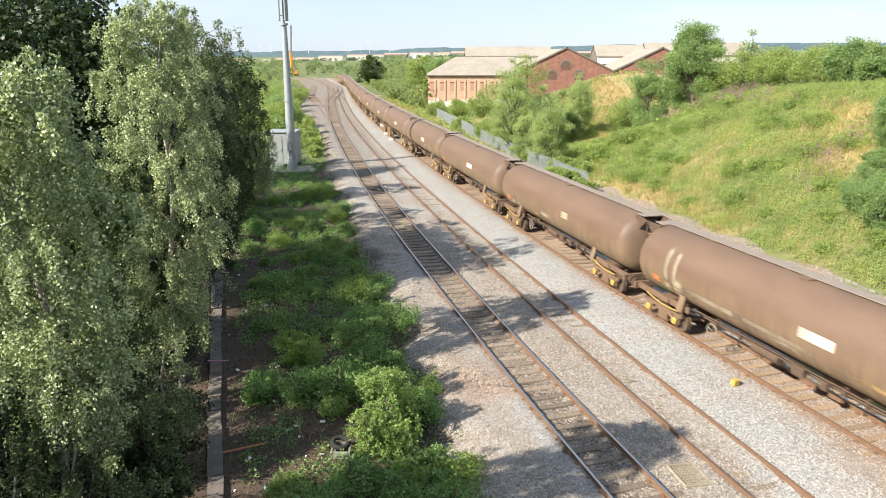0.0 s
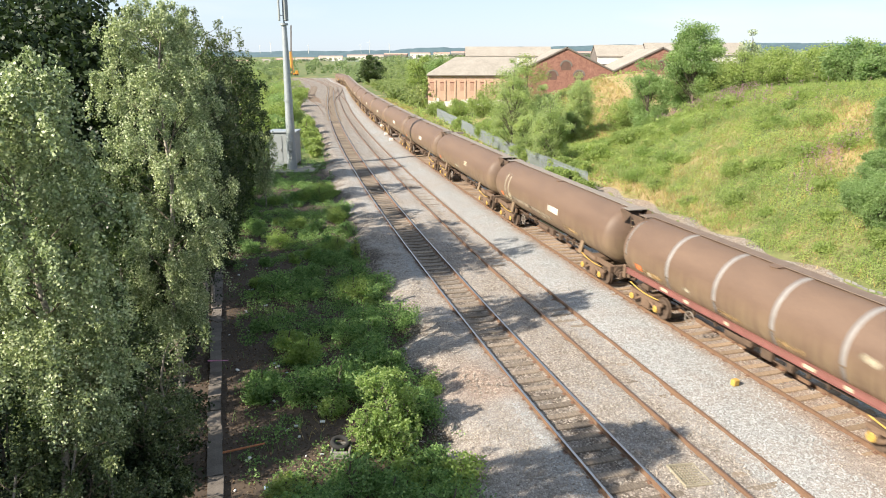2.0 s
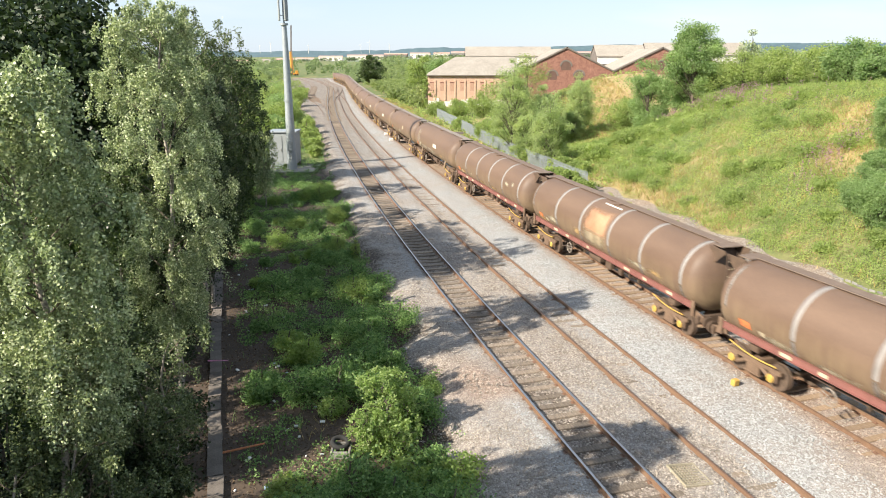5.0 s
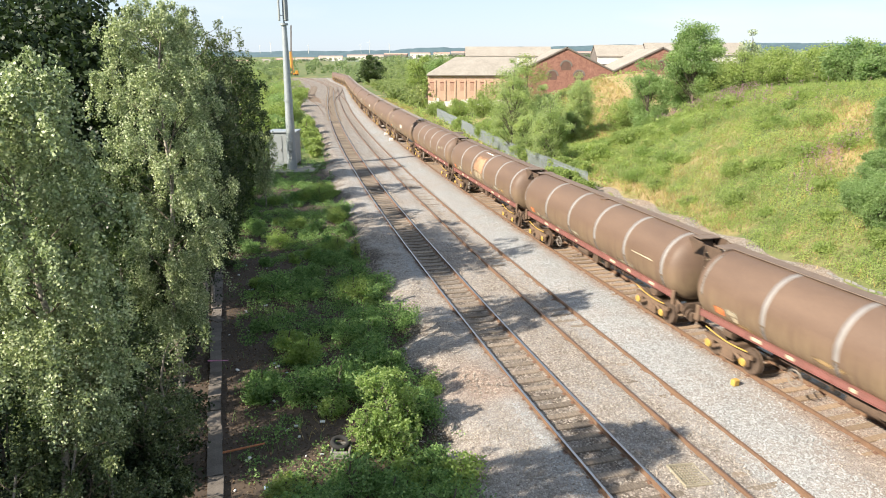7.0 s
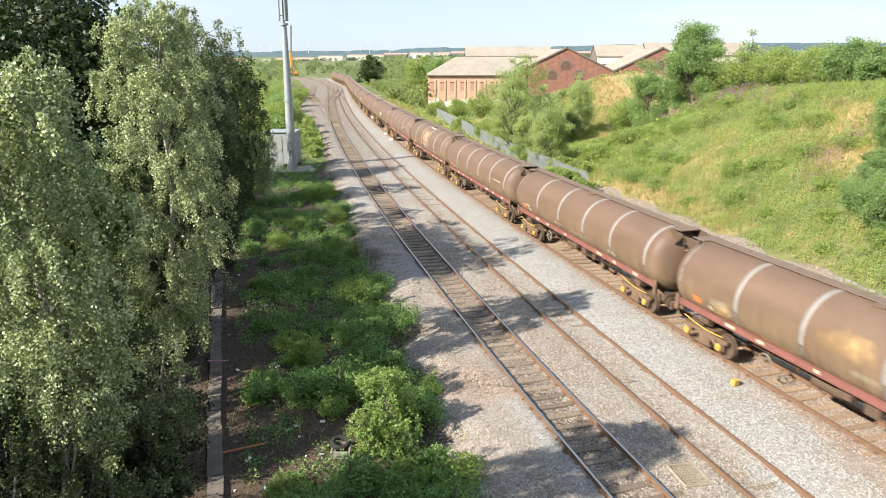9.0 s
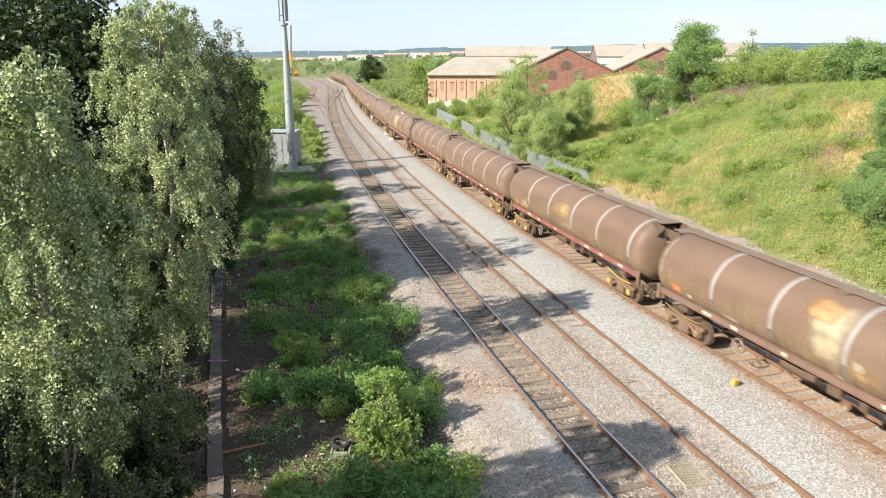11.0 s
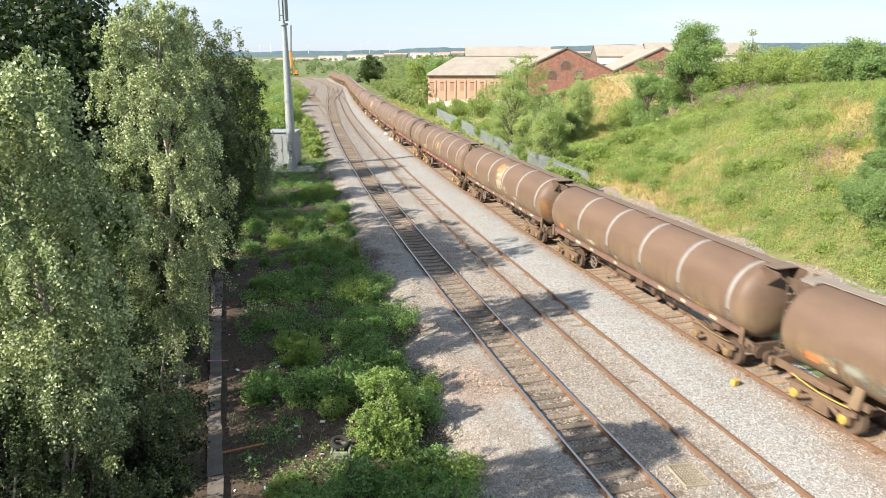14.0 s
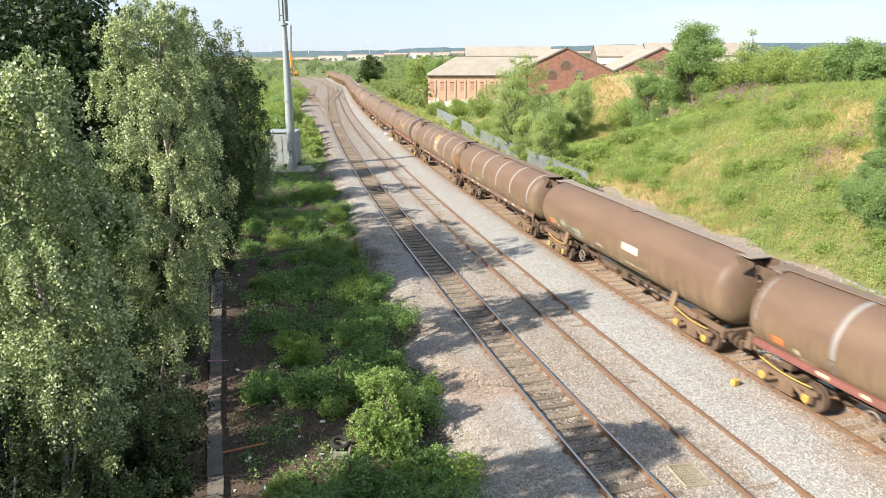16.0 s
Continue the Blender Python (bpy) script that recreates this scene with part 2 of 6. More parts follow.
M["wheel"] = plain("wheel_steel", (0.10, 0.07, 0.05), (0.18, 0.13, 0.1), 6, 0.6, 0.5)
M["walkway"] = plain("walkway_plate", (0.105, 0.072, 0.053), (0.170, 0.124, 0.094), 3, 0.8)
M["pale_walkway"] = plain("pale_walkway_plate", (0.16, 0.135, 0.112), (0.235, 0.20, 0.17), 3, 0.8)
M["white"] = plain("white_paint", (0.546, 0.502, 0.440), (0.686, 0.651, 0.598), 3, 0.7)
M["steel"] = plain("galvanised", (0.246, 0.275, 0.291), (0.344, 0.377, 0.394), 3, 0.5, 0.35)
M["cabinet"] = plain("grey_cabinet", (0.208, 0.228, 0.232), (0.272, 0.292, 0.296), 2, 0.6)
M["bark"] = plain("bark", (0.07, 0.055, 0.04), (0.16, 0.13, 0.1), 5, 0.95, grain=25, relief=0.8, deep=0.03)
M["birch_bark"] = plain("birch_bark", (0.09, 0.075, 0.06), (0.40, 0.36, 0.31), 4, 0.8, grain=18, stretch=(1, 1, 5))
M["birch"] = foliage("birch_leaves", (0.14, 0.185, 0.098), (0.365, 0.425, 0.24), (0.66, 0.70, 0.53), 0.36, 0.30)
# Darker copy of the birch leaves: shade is put into the colour.
M["shaded_birch"] = foliage("shaded_birch_leaves", (0.045, 0.065, 0.028), (0.115, 0.15, 0.064), (0.25, 0.29, 0.16), 0.4, 0.24)
# Ash leaves, darkened further to stand in for shade along the row.
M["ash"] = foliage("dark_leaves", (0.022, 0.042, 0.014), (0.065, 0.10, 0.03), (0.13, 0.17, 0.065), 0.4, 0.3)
# Near-black foliage: dark species, with deep shade put into the colour.
M["dark_shade_leaf"] = foliage("dark_shade_leaves", (0.012, 0.024, 0.008), (0.035, 0.058, 0.018), None, 0.5, 0.15)
M["maple"] = foliage("sycamore_leaves", (0.225, 0.315, 0.14), (0.30, 0.41, 0.19), (0.36, 0.455, 0.235), 0.7, 0.6)
M["bush"] = foliage("bush_leaves", (0.27, 0.34, 0.12), (0.36, 0.435, 0.17), (0.42, 0.475, 0.22), 0.7, 0.6)
# Birch leaves paled towards blue: haze put into the colour.
M["hazy_birch"] = foliage("hazy_birch_leaves", (0.35, 0.42, 0.205), (0.44, 0.51, 0.265), (0.50, 0.545, 0.32), 0.7, 0.64)
M["young_birch"] = foliage("young_birch_leaves", (0.18, 0.265, 0.085), (0.33, 0.44, 0.165), (0.43, 0.50, 0.25), 0.4, 0.55)
M["weed"] = foliage("weed_leaves", (0.095, 0.18, 0.065), (0.235, 0.365, 0.14), (0.33, 0.45, 0.19), 0.65, 0.45)
M["slope_weed"] = foliage("slope_weed_leaves", (0.30, 0.385, 0.13), (0.38, 0.455, 0.175), (0.45, 0.50, 0.235), 0.75, 0.6)
M["straw"] = foliage("dry_grass", (0.255, 0.196, 0.076), (0.425, 0.327, 0.145), (0.527, 0.425, 0.221), 0.7, 0.3)
M["purple"] = foliage("willowherb", (0.289, 0.145, 0.230), (0.425, 0.255, 0.357))
M["bramble"] = foliage("bramble_leaves", (0.22, 0.305, 0.095), (0.295, 0.39, 0.138), (0.36, 0.44, 0.19), 0.75, 0.6)
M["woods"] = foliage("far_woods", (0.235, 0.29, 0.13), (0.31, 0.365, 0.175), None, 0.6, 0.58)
# Paler, bluer woods: distance haze is put into the leaf colour.
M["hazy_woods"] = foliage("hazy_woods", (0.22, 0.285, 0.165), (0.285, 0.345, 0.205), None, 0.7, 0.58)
M["brick"] = plain("brick_wall", (0.145, 0.060, 0.044), (0.30, 0.15, 0.112), 1.1, 0.9, grain=3.2)
# Dark panel colour in place of the dim depth of the arched openings.
M["opening_dark"] = plain("dark_opening", (0.085, 0.048, 0.038), (0.15, 0.085, 0.066), 0.8, 0.9, grain=9)
M["brick_infill"] = plain("brick_infill", (0.30, 0.17, 0.115), (0.40, 0.25, 0.18), 0.8, 0.9, grain=9)
M["brick_pale"] = plain("pale_brick_wall", (0.40, 0.245, 0.17), (0.50, 0.34, 0.25), 0.5, 0.9, grain=6)
M["roof"] = plain("fibre_cement_roof", (0.215, 0.19, 0.16), (0.315, 0.285, 0.245), 0.3, 0.9, grain=3)
M["lead"] = plain("dark_coping", (0.10, 0.085, 0.075), (0.18, 0.15, 0.13), 1, 0.8)
# Hill colour carries the blue of distance haze.
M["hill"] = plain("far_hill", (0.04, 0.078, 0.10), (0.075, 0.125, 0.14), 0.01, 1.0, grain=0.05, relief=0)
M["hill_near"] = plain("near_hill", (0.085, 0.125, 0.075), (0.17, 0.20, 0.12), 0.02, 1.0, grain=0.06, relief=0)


# ---- mesh tools ----
class Geo:
    """Gathers vertices and faces of one mesh."""

    def __init__(self):
        self.v, self.f, self.s, self.m = [], [], [], []

    def add(self, verts, faces, smooth=False, slot=0):
        k = len(self.v)
        self.v += [tuple(p) for p in verts]
        for q in faces:
            self.f.append(tuple(k + i for i in q))
            self.s.append(smooth)
            self.m.append(slot)

    def box(self, c, size, rz=0.0, bevel=0.0, slot=0, rx=0.0, ry=0.0):
        sx, sy, sz = (d / 2 for d in size)
        r = Euler((radians(rx), radians(ry), radians(rz))).to_matrix()
        b = min(bevel, sx * 0.9, sy * 0.9, sz * 0.9)
        c = Vector(c)
        if b <= 0:
            p = [c + r @ Vector((x * sx, y * sy, z * sz)) for x in (-1, 1) for y in (-1, 1) for z in (-1, 1)]
            self.add(p, [(0, 1, 3, 2), (4, 6, 7, 5), (0, 4, 5, 1), (2, 3, 7, 6), (0, 2, 6, 4), (1, 5, 7, 3)], slot=slot)
            return
        p, idx = [], {}
        for x in (-1, 1):
            for y in (-1, 1):
                for z in (-1, 1):
                    for a in range(3):
                        d = [x * (sx - b), y * (sy - b), z * (sz - b)]
                        d[a] = (x * sx, y * sy, z * sz)[a]
                        idx[x, y, z, a] = len(p)
                        p.append(c + r @ Vector(d))
        f = []
        for a in range(3):
            for sgn in (-1, 1):
                q = []
                for u, w in ((-1, -1), (1, -1), (1, 1), (-1, 1)):
                    k = [u, w]
                    k.insert(a, sgn)
                    q.append(idx[k[0], k[1], k[2], a])
                f.append(q)
        for a in range(3):
            o = [i for i in range(3) if i != a]
            for u in (-1, 1):
                for w in (-1, 1):
                    k0, k1 = [0, 0, 0], [0, 0, 0]
                    k0[o[0]] = k1[o[0]] = u
                    k0[o[1]] = k1[o[1]] = w
                    k0[a], k1[a] = -1, 1
                    f.append((idx[(*k0, o[0])], idx[(*k1, o[0])], idx[(*k1, o[1])], idx[(*k0, o[1])]))
        for x in (-1, 1):
            for y in (-1, 1):
                for z in (-1, 1):
                    f.append(tuple(idx[x, y, z, a] for a in range(3)))
        self.add(p, f, slot=slot)

    def tube(self, a, b, r0, r1=None, n=10, slot=0, caps=True):
        r1 = r0 if r1 is None else r1
        a, b = Vector(a), Vector(b)
        d = (b - a).normalized()
        u = d.orthogonal().normalized()
        w = d.cross(u)
        p = []
        for q, r in ((a, r0), (b, r1)):
            for i in range(n):
                t = 2 * math.pi * i / n
                p.append(q + r * (math.cos(t) * u + math.sin(t) * w))
        self.add(p, [(i, (i + 1) % n, n + (i + 1) % n, n + i) for i in range(n)], True, slot)
        if caps:
            self.add(p[:n], [tuple(reversed(range(n)))], slot=slot)
            self.add(p[n:], [tuple(range(n))], slot=slot)

    def spin(self, prof, centre=(0, 0, 0), n=40, a0=0.0, a1=360.0, slot=0):
        """prof: (x along the axis, radius); turned round the x axis. 0 degrees points to +y."""
        full = abs(a1 - a0) >= 359.9
        k = n if full else n + 1
        cx, cy, cz = centre
        p = []
        for x, r in prof:
            for i in range(k):
                t = radians(a0 + (a1 - a0) * i / n)
                p.append((cx + x, cy + r * math.cos(t), cz + r * math.sin(t)))
        f = []
        for j in range(len(prof) - 1):
            for i in range(n if full else n):
                i2 = (i + 1) % k
                f.append((j * k + i, j * k + i2, (j + 1) * k + i2, (j + 1) * k + i))
        self.add(p, f, True, slot)

    def extrude(self, poly, a, b, slot=0):
        """A closed outline of (y, z) drawn out along x from a to b."""
        n = len(poly)
        p = [(a, y, z) for y, z in poly] + [(b, y, z) for y, z in poly]
        self.add(p, [(i, (i + 1) % n, n + (i + 1) % n, n + i) for i in range(n)] + [tuple(reversed(range(n))), tuple(range(n, 2 * n))], slot=slot)

    def mesh(self, name, *mats):
        me = bpy.data.meshes.new(name)
        me.from_pydata(self.v, [], self.f)
        for m in mats:
            me.materials.append(m)
        me.polygons.foreach_set("use_smooth", self.s)
        me.polygons.foreach_set("material_index", self.m)
        bm = bmesh.new()
        bm.from_mesh(me)
        bmesh.ops.recalc_face_normals(bm, faces=bm.faces)
        bm.to_mesh(me)
        bm.free()
        me.update()
        return me


def part(name, geo, mat, parent=None, label="", at=None):
    """Links geometry as one mesh object, under a thing or a part if one is given."""
    me = geo if isinstance(geo, bpy.types.Mesh) else geo.mesh(name, *(mat if isinstance(mat, (list, tuple)) else [mat]))
    ob = new(name, me)
    if parent is not None:
        ob.parent = parent
    if at is not None:
        ob.matrix_basis = at
    if label:
        tagged(ob, label)
    return ob


def thing(name, label, category, m=None, group="", kind=""):
    ob = new(name)
    ob.empty_display_size = 0.3
    if m is not None:
        ob.matrix_basis = m
    return tagged(ob, label, category, group, kind)


def quads(name, v, mat, tris=False):
    """A mesh of loose quads (or triangles) from an array of shape (n, 4 or 3, 3)."""
    n, k = v.shape[:2]
    me = bpy.data.meshes.new(name)
    me.vertices.add(n * k)
    me.vertices.foreach_set("co", v.reshape(-1).astype(np.float32))
    me.loops.add(n * k)
    me.loops.foreach_set("vertex_index", np.arange(n * k, dtype=np.int32))
    me.polygons.add(n)
    me.polygons.foreach_set("loop_start", np.arange(0, n * k, k, dtype=np.int32))
    me.polygons.foreach_set("loop_total", np.full(n, k, dtype=np.int32))
    me.materials.append(mat)
    me.update(calc_edges=True)
    return me


rng = np.random.default_rng(7)


def unit(n):
    d = rng.normal(size=(n, 3))
    return d / np.linalg.norm(d, axis=1)[:, None]


def leaves(centres, length, width, droop=0.0, flat=0.0):
    """A folded diamond leaf at each centre. droop: how far the tips hang; flat: how far the faces look up."""
    n = len(centres)
    d = unit(n)
    d[:, 2] = d[:, 2] * (1 - flat) - droop
    d /= np.linalg.norm(d, axis=1)[:, None]
    e = unit(n)
    e[:, 2] *= 1 - flat
    s = np.cross(d, e)
    s /= np.linalg.norm(s, axis=1)[:, None] + 1e-9
    ln = (length * rng.uniform(0.65, 1.25, n))[:, None]
    wd = (width * rng.uniform(0.7, 1.2, n))[:, None]
    up = np.cross(s, d) * ln * 0.1
    c = np.asarray(centres)
    return np.stack([c, c + d * ln * 0.45 + s * wd * 0.5 + up, c + d * ln, c + d * ln * 0.45 - s * wd * 0.5 + up], axis=1)


def blades(feet, high, wide, lean=0.35):
    """Upright grass blades with a bent tip, one quad each."""
    n = len(feet)
    a = rng.uniform(0, 2 * np.pi, n)
    b = rng.uniform(0, 2 * np.pi, n)
    h = (high * rng.uniform(0.5, 1.3, n))
    s = np.stack([np.cos(a), np.sin(a), np.zeros(n)], 1) * (wide * 0.5)
    tip = np.stack([np.cos(b) * h * lean, np.sin(b) * h * lean, h], 1)
    c = np.asarray(feet)
    return np.stack([c - s, c + s, c + tip * 1.0 + s * 0.35, c + tip - s * 0.35], axis=1)


# ---- ground ----
def grid_mesh(name, X, Y, Z, mat):
    ny, nx = X.shape
    v = np.stack([X, Y, Z], 2).reshape(-1, 3)
    i = np.arange(ny * nx).reshape(ny, nx)
    f = np.stack([i[:-1, :-1], i[:-1, 1:], i[1:, 1:], i[1:, :-1]], 2).reshape(-1, 4)
    me = bpy.data.meshes.new(name)
    me.vertices.add(len(v))
    me.vertices.foreach_set("co", v.reshape(-1).astype(np.float32))
    me.loops.add(f.size)
    me.loops.foreach_set("vertex_index", f.reshape(-1).astype(np.int32))
    me.polygons.add(len(f))
    me.polygons.foreach_set("loop_start", np.arange(0, f.size, 4, dtype=np.int32))
    me.polygons.foreach_set("loop_total", np.full(len(f), 4, dtype=np.int32))
    me.polygons.foreach_set("use_smooth", np.ones(len(f), dtype=bool))
    me.materials.append(mat)
    me.update(calc_edges=True)
    return me


def ground_material():
    """Dark soil under the trees, rough grass elsewhere, with straw patches."""
    m, t, b = material("ground_cover", 0.95)
    n1 = noise_of(t, 0.12, 6, 0.65)
    n2 = noise_of(t, 2.0, 5, 0.7)
    n3 = noise_of(t, 14.0, 4, 0.7)
    green = ramp(t, n2, [(0.3, (0.075, 0.115, 0.03)), (0.7, (0.16, 0.19, 0.06))])
    da = t.nodes.new("ShaderNodeAttribute")
    da.attribute_name = "dryness"
    straw = ramp(t, n2, [(0.3, (0.28, 0.2, 0.09)), (0.7, (0.42, 0.32, 0.16))])
    mx = t.nodes.new("ShaderNodeMath")
    mx.operation = "MAXIMUM"
    t.links.new(ramp(t, n1, [(0.54, (0, 0, 0)), (0.66, (1, 1, 1))]), mx.inputs[0])
    t.links.new(da.outputs["Fac"], mx.inputs[1])
    col = blend(t, mx.outputs[0], green, straw)
    col = blend(t, 1.0, col, ramp(t, n3, [(0.3, (0.6, 0.6, 0.6)), (0.7, (1.1, 1.1, 1.1))]), "MULTIPLY")
    t.links.new(col, b.inputs["Base Color"])
    bump(t, b, n3, 0.8, 0.08)
    return m


M["ground"] = ground_material()


def build_ground():
    ys = np.concatenate([np.arange(-260, -20, 10), np.arange(-20, 140, 0.8), np.arange(140, 420, 5), np.geomspace(420, 4600, 26)])
    xs = np.concatenate([-np.geomspace(4000, 60, 22), np.arange(-58, -24, 3), np.arange(-24, 62, 0.8), np.geomspace(62, 4000, 24)])
    X, Y = np.meshgrid(xs, ys)
    Z = height(X, Y)
    far = np.clip((np.hypot(X, Y) - 500) / 2500, 0, 1)
    Z = Z * (1 - step01(far * 2)) - 1.5 * step01(far * 3)
    me = grid_mesh("ground", X, Y, Z, M["ground"])
    dried = np.clip((dry(X, np.clip(Y, -200, 500)) - 0.6) * 3, 0, 1) * (Y > 15) * (Y < 140)
    me.attributes.new("dryness", "FLOAT", "POINT").data.foreach_set("value", dried.reshape(-1).astype(np.float32))
    g = new("ground", me)
    tagged(g, "rough ground with weeds, dry grass and bare earth", "ground", kind="structure")
    # soil strip beneath the trees, along the line
    ys = np.arange(-40, 76, 1.0)
    us = np.linspace(0, 1, 26)
    lo, hi = line_x("a", ys) - 15.5, line_x("a", ys) - 2.0
    X = lo[:, None] + (hi - lo)[:, None] * us[None]
    Y = np.repeat(ys[:, None], len(us), 1)
    edge = np.minimum(us, 1 - us)[None] * 14
    Z = height(X, Y) + np.where(edge < 0.5, -0.06, 0.03) + 0.02 * bumps(X, Y, 0.5, 3)
    s = new("earth_strip", grid_mesh("earth_strip", X, Y, Z, M["soil"]))
    tagged(s, "dark bare earth and leaf litter under birch trees", "earth", kind="structure")


build_ground()


rng_stones = np.random.default_rng(11)


def stone_material(name, dark, mid, light):
    m, t, b = material(name, 0.9)
    r = t.nodes.new("ShaderNodeNewGeometry").outputs["Random Per Island"]
    col = ramp(t, r, [(0.0, dark), (0.5, mid), (1.0, light)])
    col = blend(t, 0.3, col, ramp(t, noise_of(t, 60, 3), [(0.3, dark), (0.7, light)]))
    t.links.new(col, b.inputs["Base Color"])
    return m


M["stone"] = stone_material("grey_stone", (0.24, 0.242, 0.24), (0.318, 0.325, 0.325), (0.385, 0.392, 0.392))
M["stone_dirty"] = stone_material("stained_stone", (0.13, 0.105, 0.083), (0.245, 0.207, 0.172), (0.41, 0.365, 0.318))


def build_ballast():
    """One bed of stone under the three tracks, with shoulders, hollows and small heaps."""
    ys = np.concatenate([np.arange(-60, 12, 2.0), np.arange(12, 70, 0.35), np.arange(70, 160, 1.2), np.arange(160, 515, 5)])
    xa, xb, xc = (line_x(k, ys) for k in "abc")
    wob = np.interp(ys, np.arange(-60, 520, 0.9), np.random.default_rng(3).normal(0, 0.28, 645)[: len(np.arange(-60, 520, 0.9))])
    left = edge_x(ys) - 0.85 + 0.5 * wob
    right = xc + 3.0 + 0.2 * np.sin(ys * 0.5)
    us = np.linspace(0, 1, 75)
    X = left[:, None] + (right - left)[:, None] * us[None]
    Y = np.repeat(ys[:, None], len(us), 1)
    d_in = np.minimum(X - left[:, None], right[:, None] - X)
    Z = -0.115 - 0.48 * (1 - step01(d_in / 2.1))
    for line, deep in ((xa, 0.075), (xb, 0.035), (xc, 0.06)):
        Z = Z - deep * np.exp(-(np.abs(X - line[:, None]) / 0.82) ** 6)
    Z = Z + 0.04 * np.exp(-((X - 0.45 * (xb + xc)[:, None] - 0.55) / 1.0) ** 2)
    soft = 0.25 * bumps(X, Y, 1.7, 5.0)
    grime = 0.95 * np.exp(-((X - xa[:, None]) / 1.25) ** 4) + 0.75 * np.exp(-((X - xc[:, None]) / 1.15) ** 4) + 0.5 * np.exp(-((X - xb[:, None]) / 1.0) ** 4)
    grime = grime + (0.82 + 0.1 * (Y > 28)) * step01((xa[:, None] - 1.0 - X) / 1.0) + 0.55 * (X > xa[:, None]) * (X < xb[:, None]) + soft
    grime = np.clip(grime + 0.5 * np.exp(-((X - xa[:, None] - 1.7) / 0.8) ** 2) * (Y < 40), 0, 1)
    grime = np.clip(grime + 0.6 * step01((Y - 75) / 60) * (X < (xb[:, None] + 1.0)), 0, 1)
    Z = Z + 0.022 * bumps(X, Y, 0.34) + 0.014 * bumps(X, Y, 0.17, 2.2) + fall(Y)
    heaps = np.exp(-(((Y % 5.1) - 2.5) / 0.9) ** 2) * np.exp(-((X - xa[:, None] + 1.75) / 0.75) ** 2)
    Z = Z + 0.13 * heaps * (Y > 22)
    me = grid_mesh("ballast_bed", X, Y, Z, M["ballast"])
    me.attributes.new("grime", "FLOAT", "POINT").data.foreach_set("value", grime.reshape(-1).astype(np.float32))
    ochre = 0.55 * np.exp(-((X - 12.6) / 1.8) ** 2 - ((Y - 17.2) / 3.5) ** 2) + 0.95 * np.exp(-((X - 1.1) / 1.4) ** 2 - ((Y - 22.3) / 1.9) ** 2) + 0.35 * np.exp(-((X - 0.9) / 0.8) ** 2 - ((Y - 17.3) / 1.5) ** 2)
    ochre = ochre + 0.85 * np.exp(-((X - xc[:, None]) / 1.3) ** 4) + 0.22 * np.exp(-((X - xa[:, None]) / 1.0) ** 4)
    ochre = np.clip(ochre * (1 + 0.8 * bumps(X, Y, 0.4, 6.0)), 0, 0.85)
    me.attributes.new("ochre", "FLOAT", "POINT").data.foreach_set("value", ochre.reshape(-1).astype(np.float32))
    soil = np.clip(1.0 - (X - left[:, None]) / (1.9 + 0.6 * (Y > 26)) + 0.25 * bumps(X, Y, 0.6, 3.0), 0, 1) * 0.80
    soil = np.maximum(soil, 0.40 * np.exp(-((X - xa[:, None]) / 0.8) ** 6))
    soil = np.maximum(soil, 0.30 * step01((Y - 42) / 40) * (1 - 0.5 * step01((X - xb[:, None]) / 2)))
    me.attributes.new("soil", "FLOAT", "POINT").data.foreach_set("value", soil.reshape(-1).astype(np.float32))
    b = new("ballast_bed", me)
    # loose stones on top, nearest the camera's end
    n = 52000
    y = 13 + 37 * rng_stones.uniform(0, 1, n) ** 1.5
    u = rng_stones.uniform(-0.05, 1, n)
    x = np.interp(y, ys, left) * (1 - u) + np.interp(y, ys, right) * u
    iy = np.clip(np.searchsorted(ys, y), 1, len(ys) - 1)
    iu = np.clip(np.floor(u * 74).astype(int), 0, 73)
    fr = np.clip(u * 74 - iu, 0, 1)
    zz = Z[iy, iu] * (1 - fr) + Z[iy, iu + 1] * fr
    zz = np.where(u < 0.004, height(x, y) + 0.03, zz)
    gg = np.maximum(grime[iy, iu], ochre[iy, iu] * 1.3)
    near_rail = np.zeros(n, bool)
    for k in "abc":
        near_rail |= np.abs(np.abs(x - line_x(k, y)) - 0.78) < 0.10
    for name, pick, mat in (("ballast_stones", gg < 0.45, M["stone"]), ("dirty_stones", gg >= 0.45, M["stone_dirty"])):
        k = pick & ~near_rail
        c = np.stack([x[k], y[k], zz[k]], 1)
        sz = rng_stones.uniform(0.016, 0.042, len(c))[:, None]
        o = np.array([(1, 0, 0), (0, 1, 0), (-1, 0, 0), (0, -1, 0), (0, 0, 1), (0, 0, -1)], float)
        v = c[:, None] + (o[None] + rng_stones.normal(0, 0.28, (len(c), 6, 3))) * sz[:, None] * np.array([1.1, 1.1, 0.8])
        a = rng_stones.uniform(0, 6.28, len(c))
        d = v - c[:, None]
        v = c[:, None] + np.stack([d[..., 0] * np.cos(a)[:, None] - d[..., 1] * np.sin(a)[:, None], d[..., 0] * np.sin(a)[:, None] + d[..., 1] * np.cos(a)[:, None], d[..., 2]], 2)
        tri = np.array([(0, 1, 4), (1, 2, 4), (2, 3, 4), (3, 0, 4), (1, 0, 5), (2, 1, 5), (3, 2, 5), (0, 3, 5)])
        f = (np.arange(len(c))[:, None, None] * 6 + tri[None]).reshape(-1)
        me = bpy.data.meshes.new(name)
        me.vertices.add(len(c) * 6)
        me.vertices.foreach_set("co", v.reshape(-1).astype(np.float32))
        me.loops.add(len(f))
        me.loops.foreach_set("vertex_index", f.astype(np.int32))
        me.polygons.add(len(f) // 3)
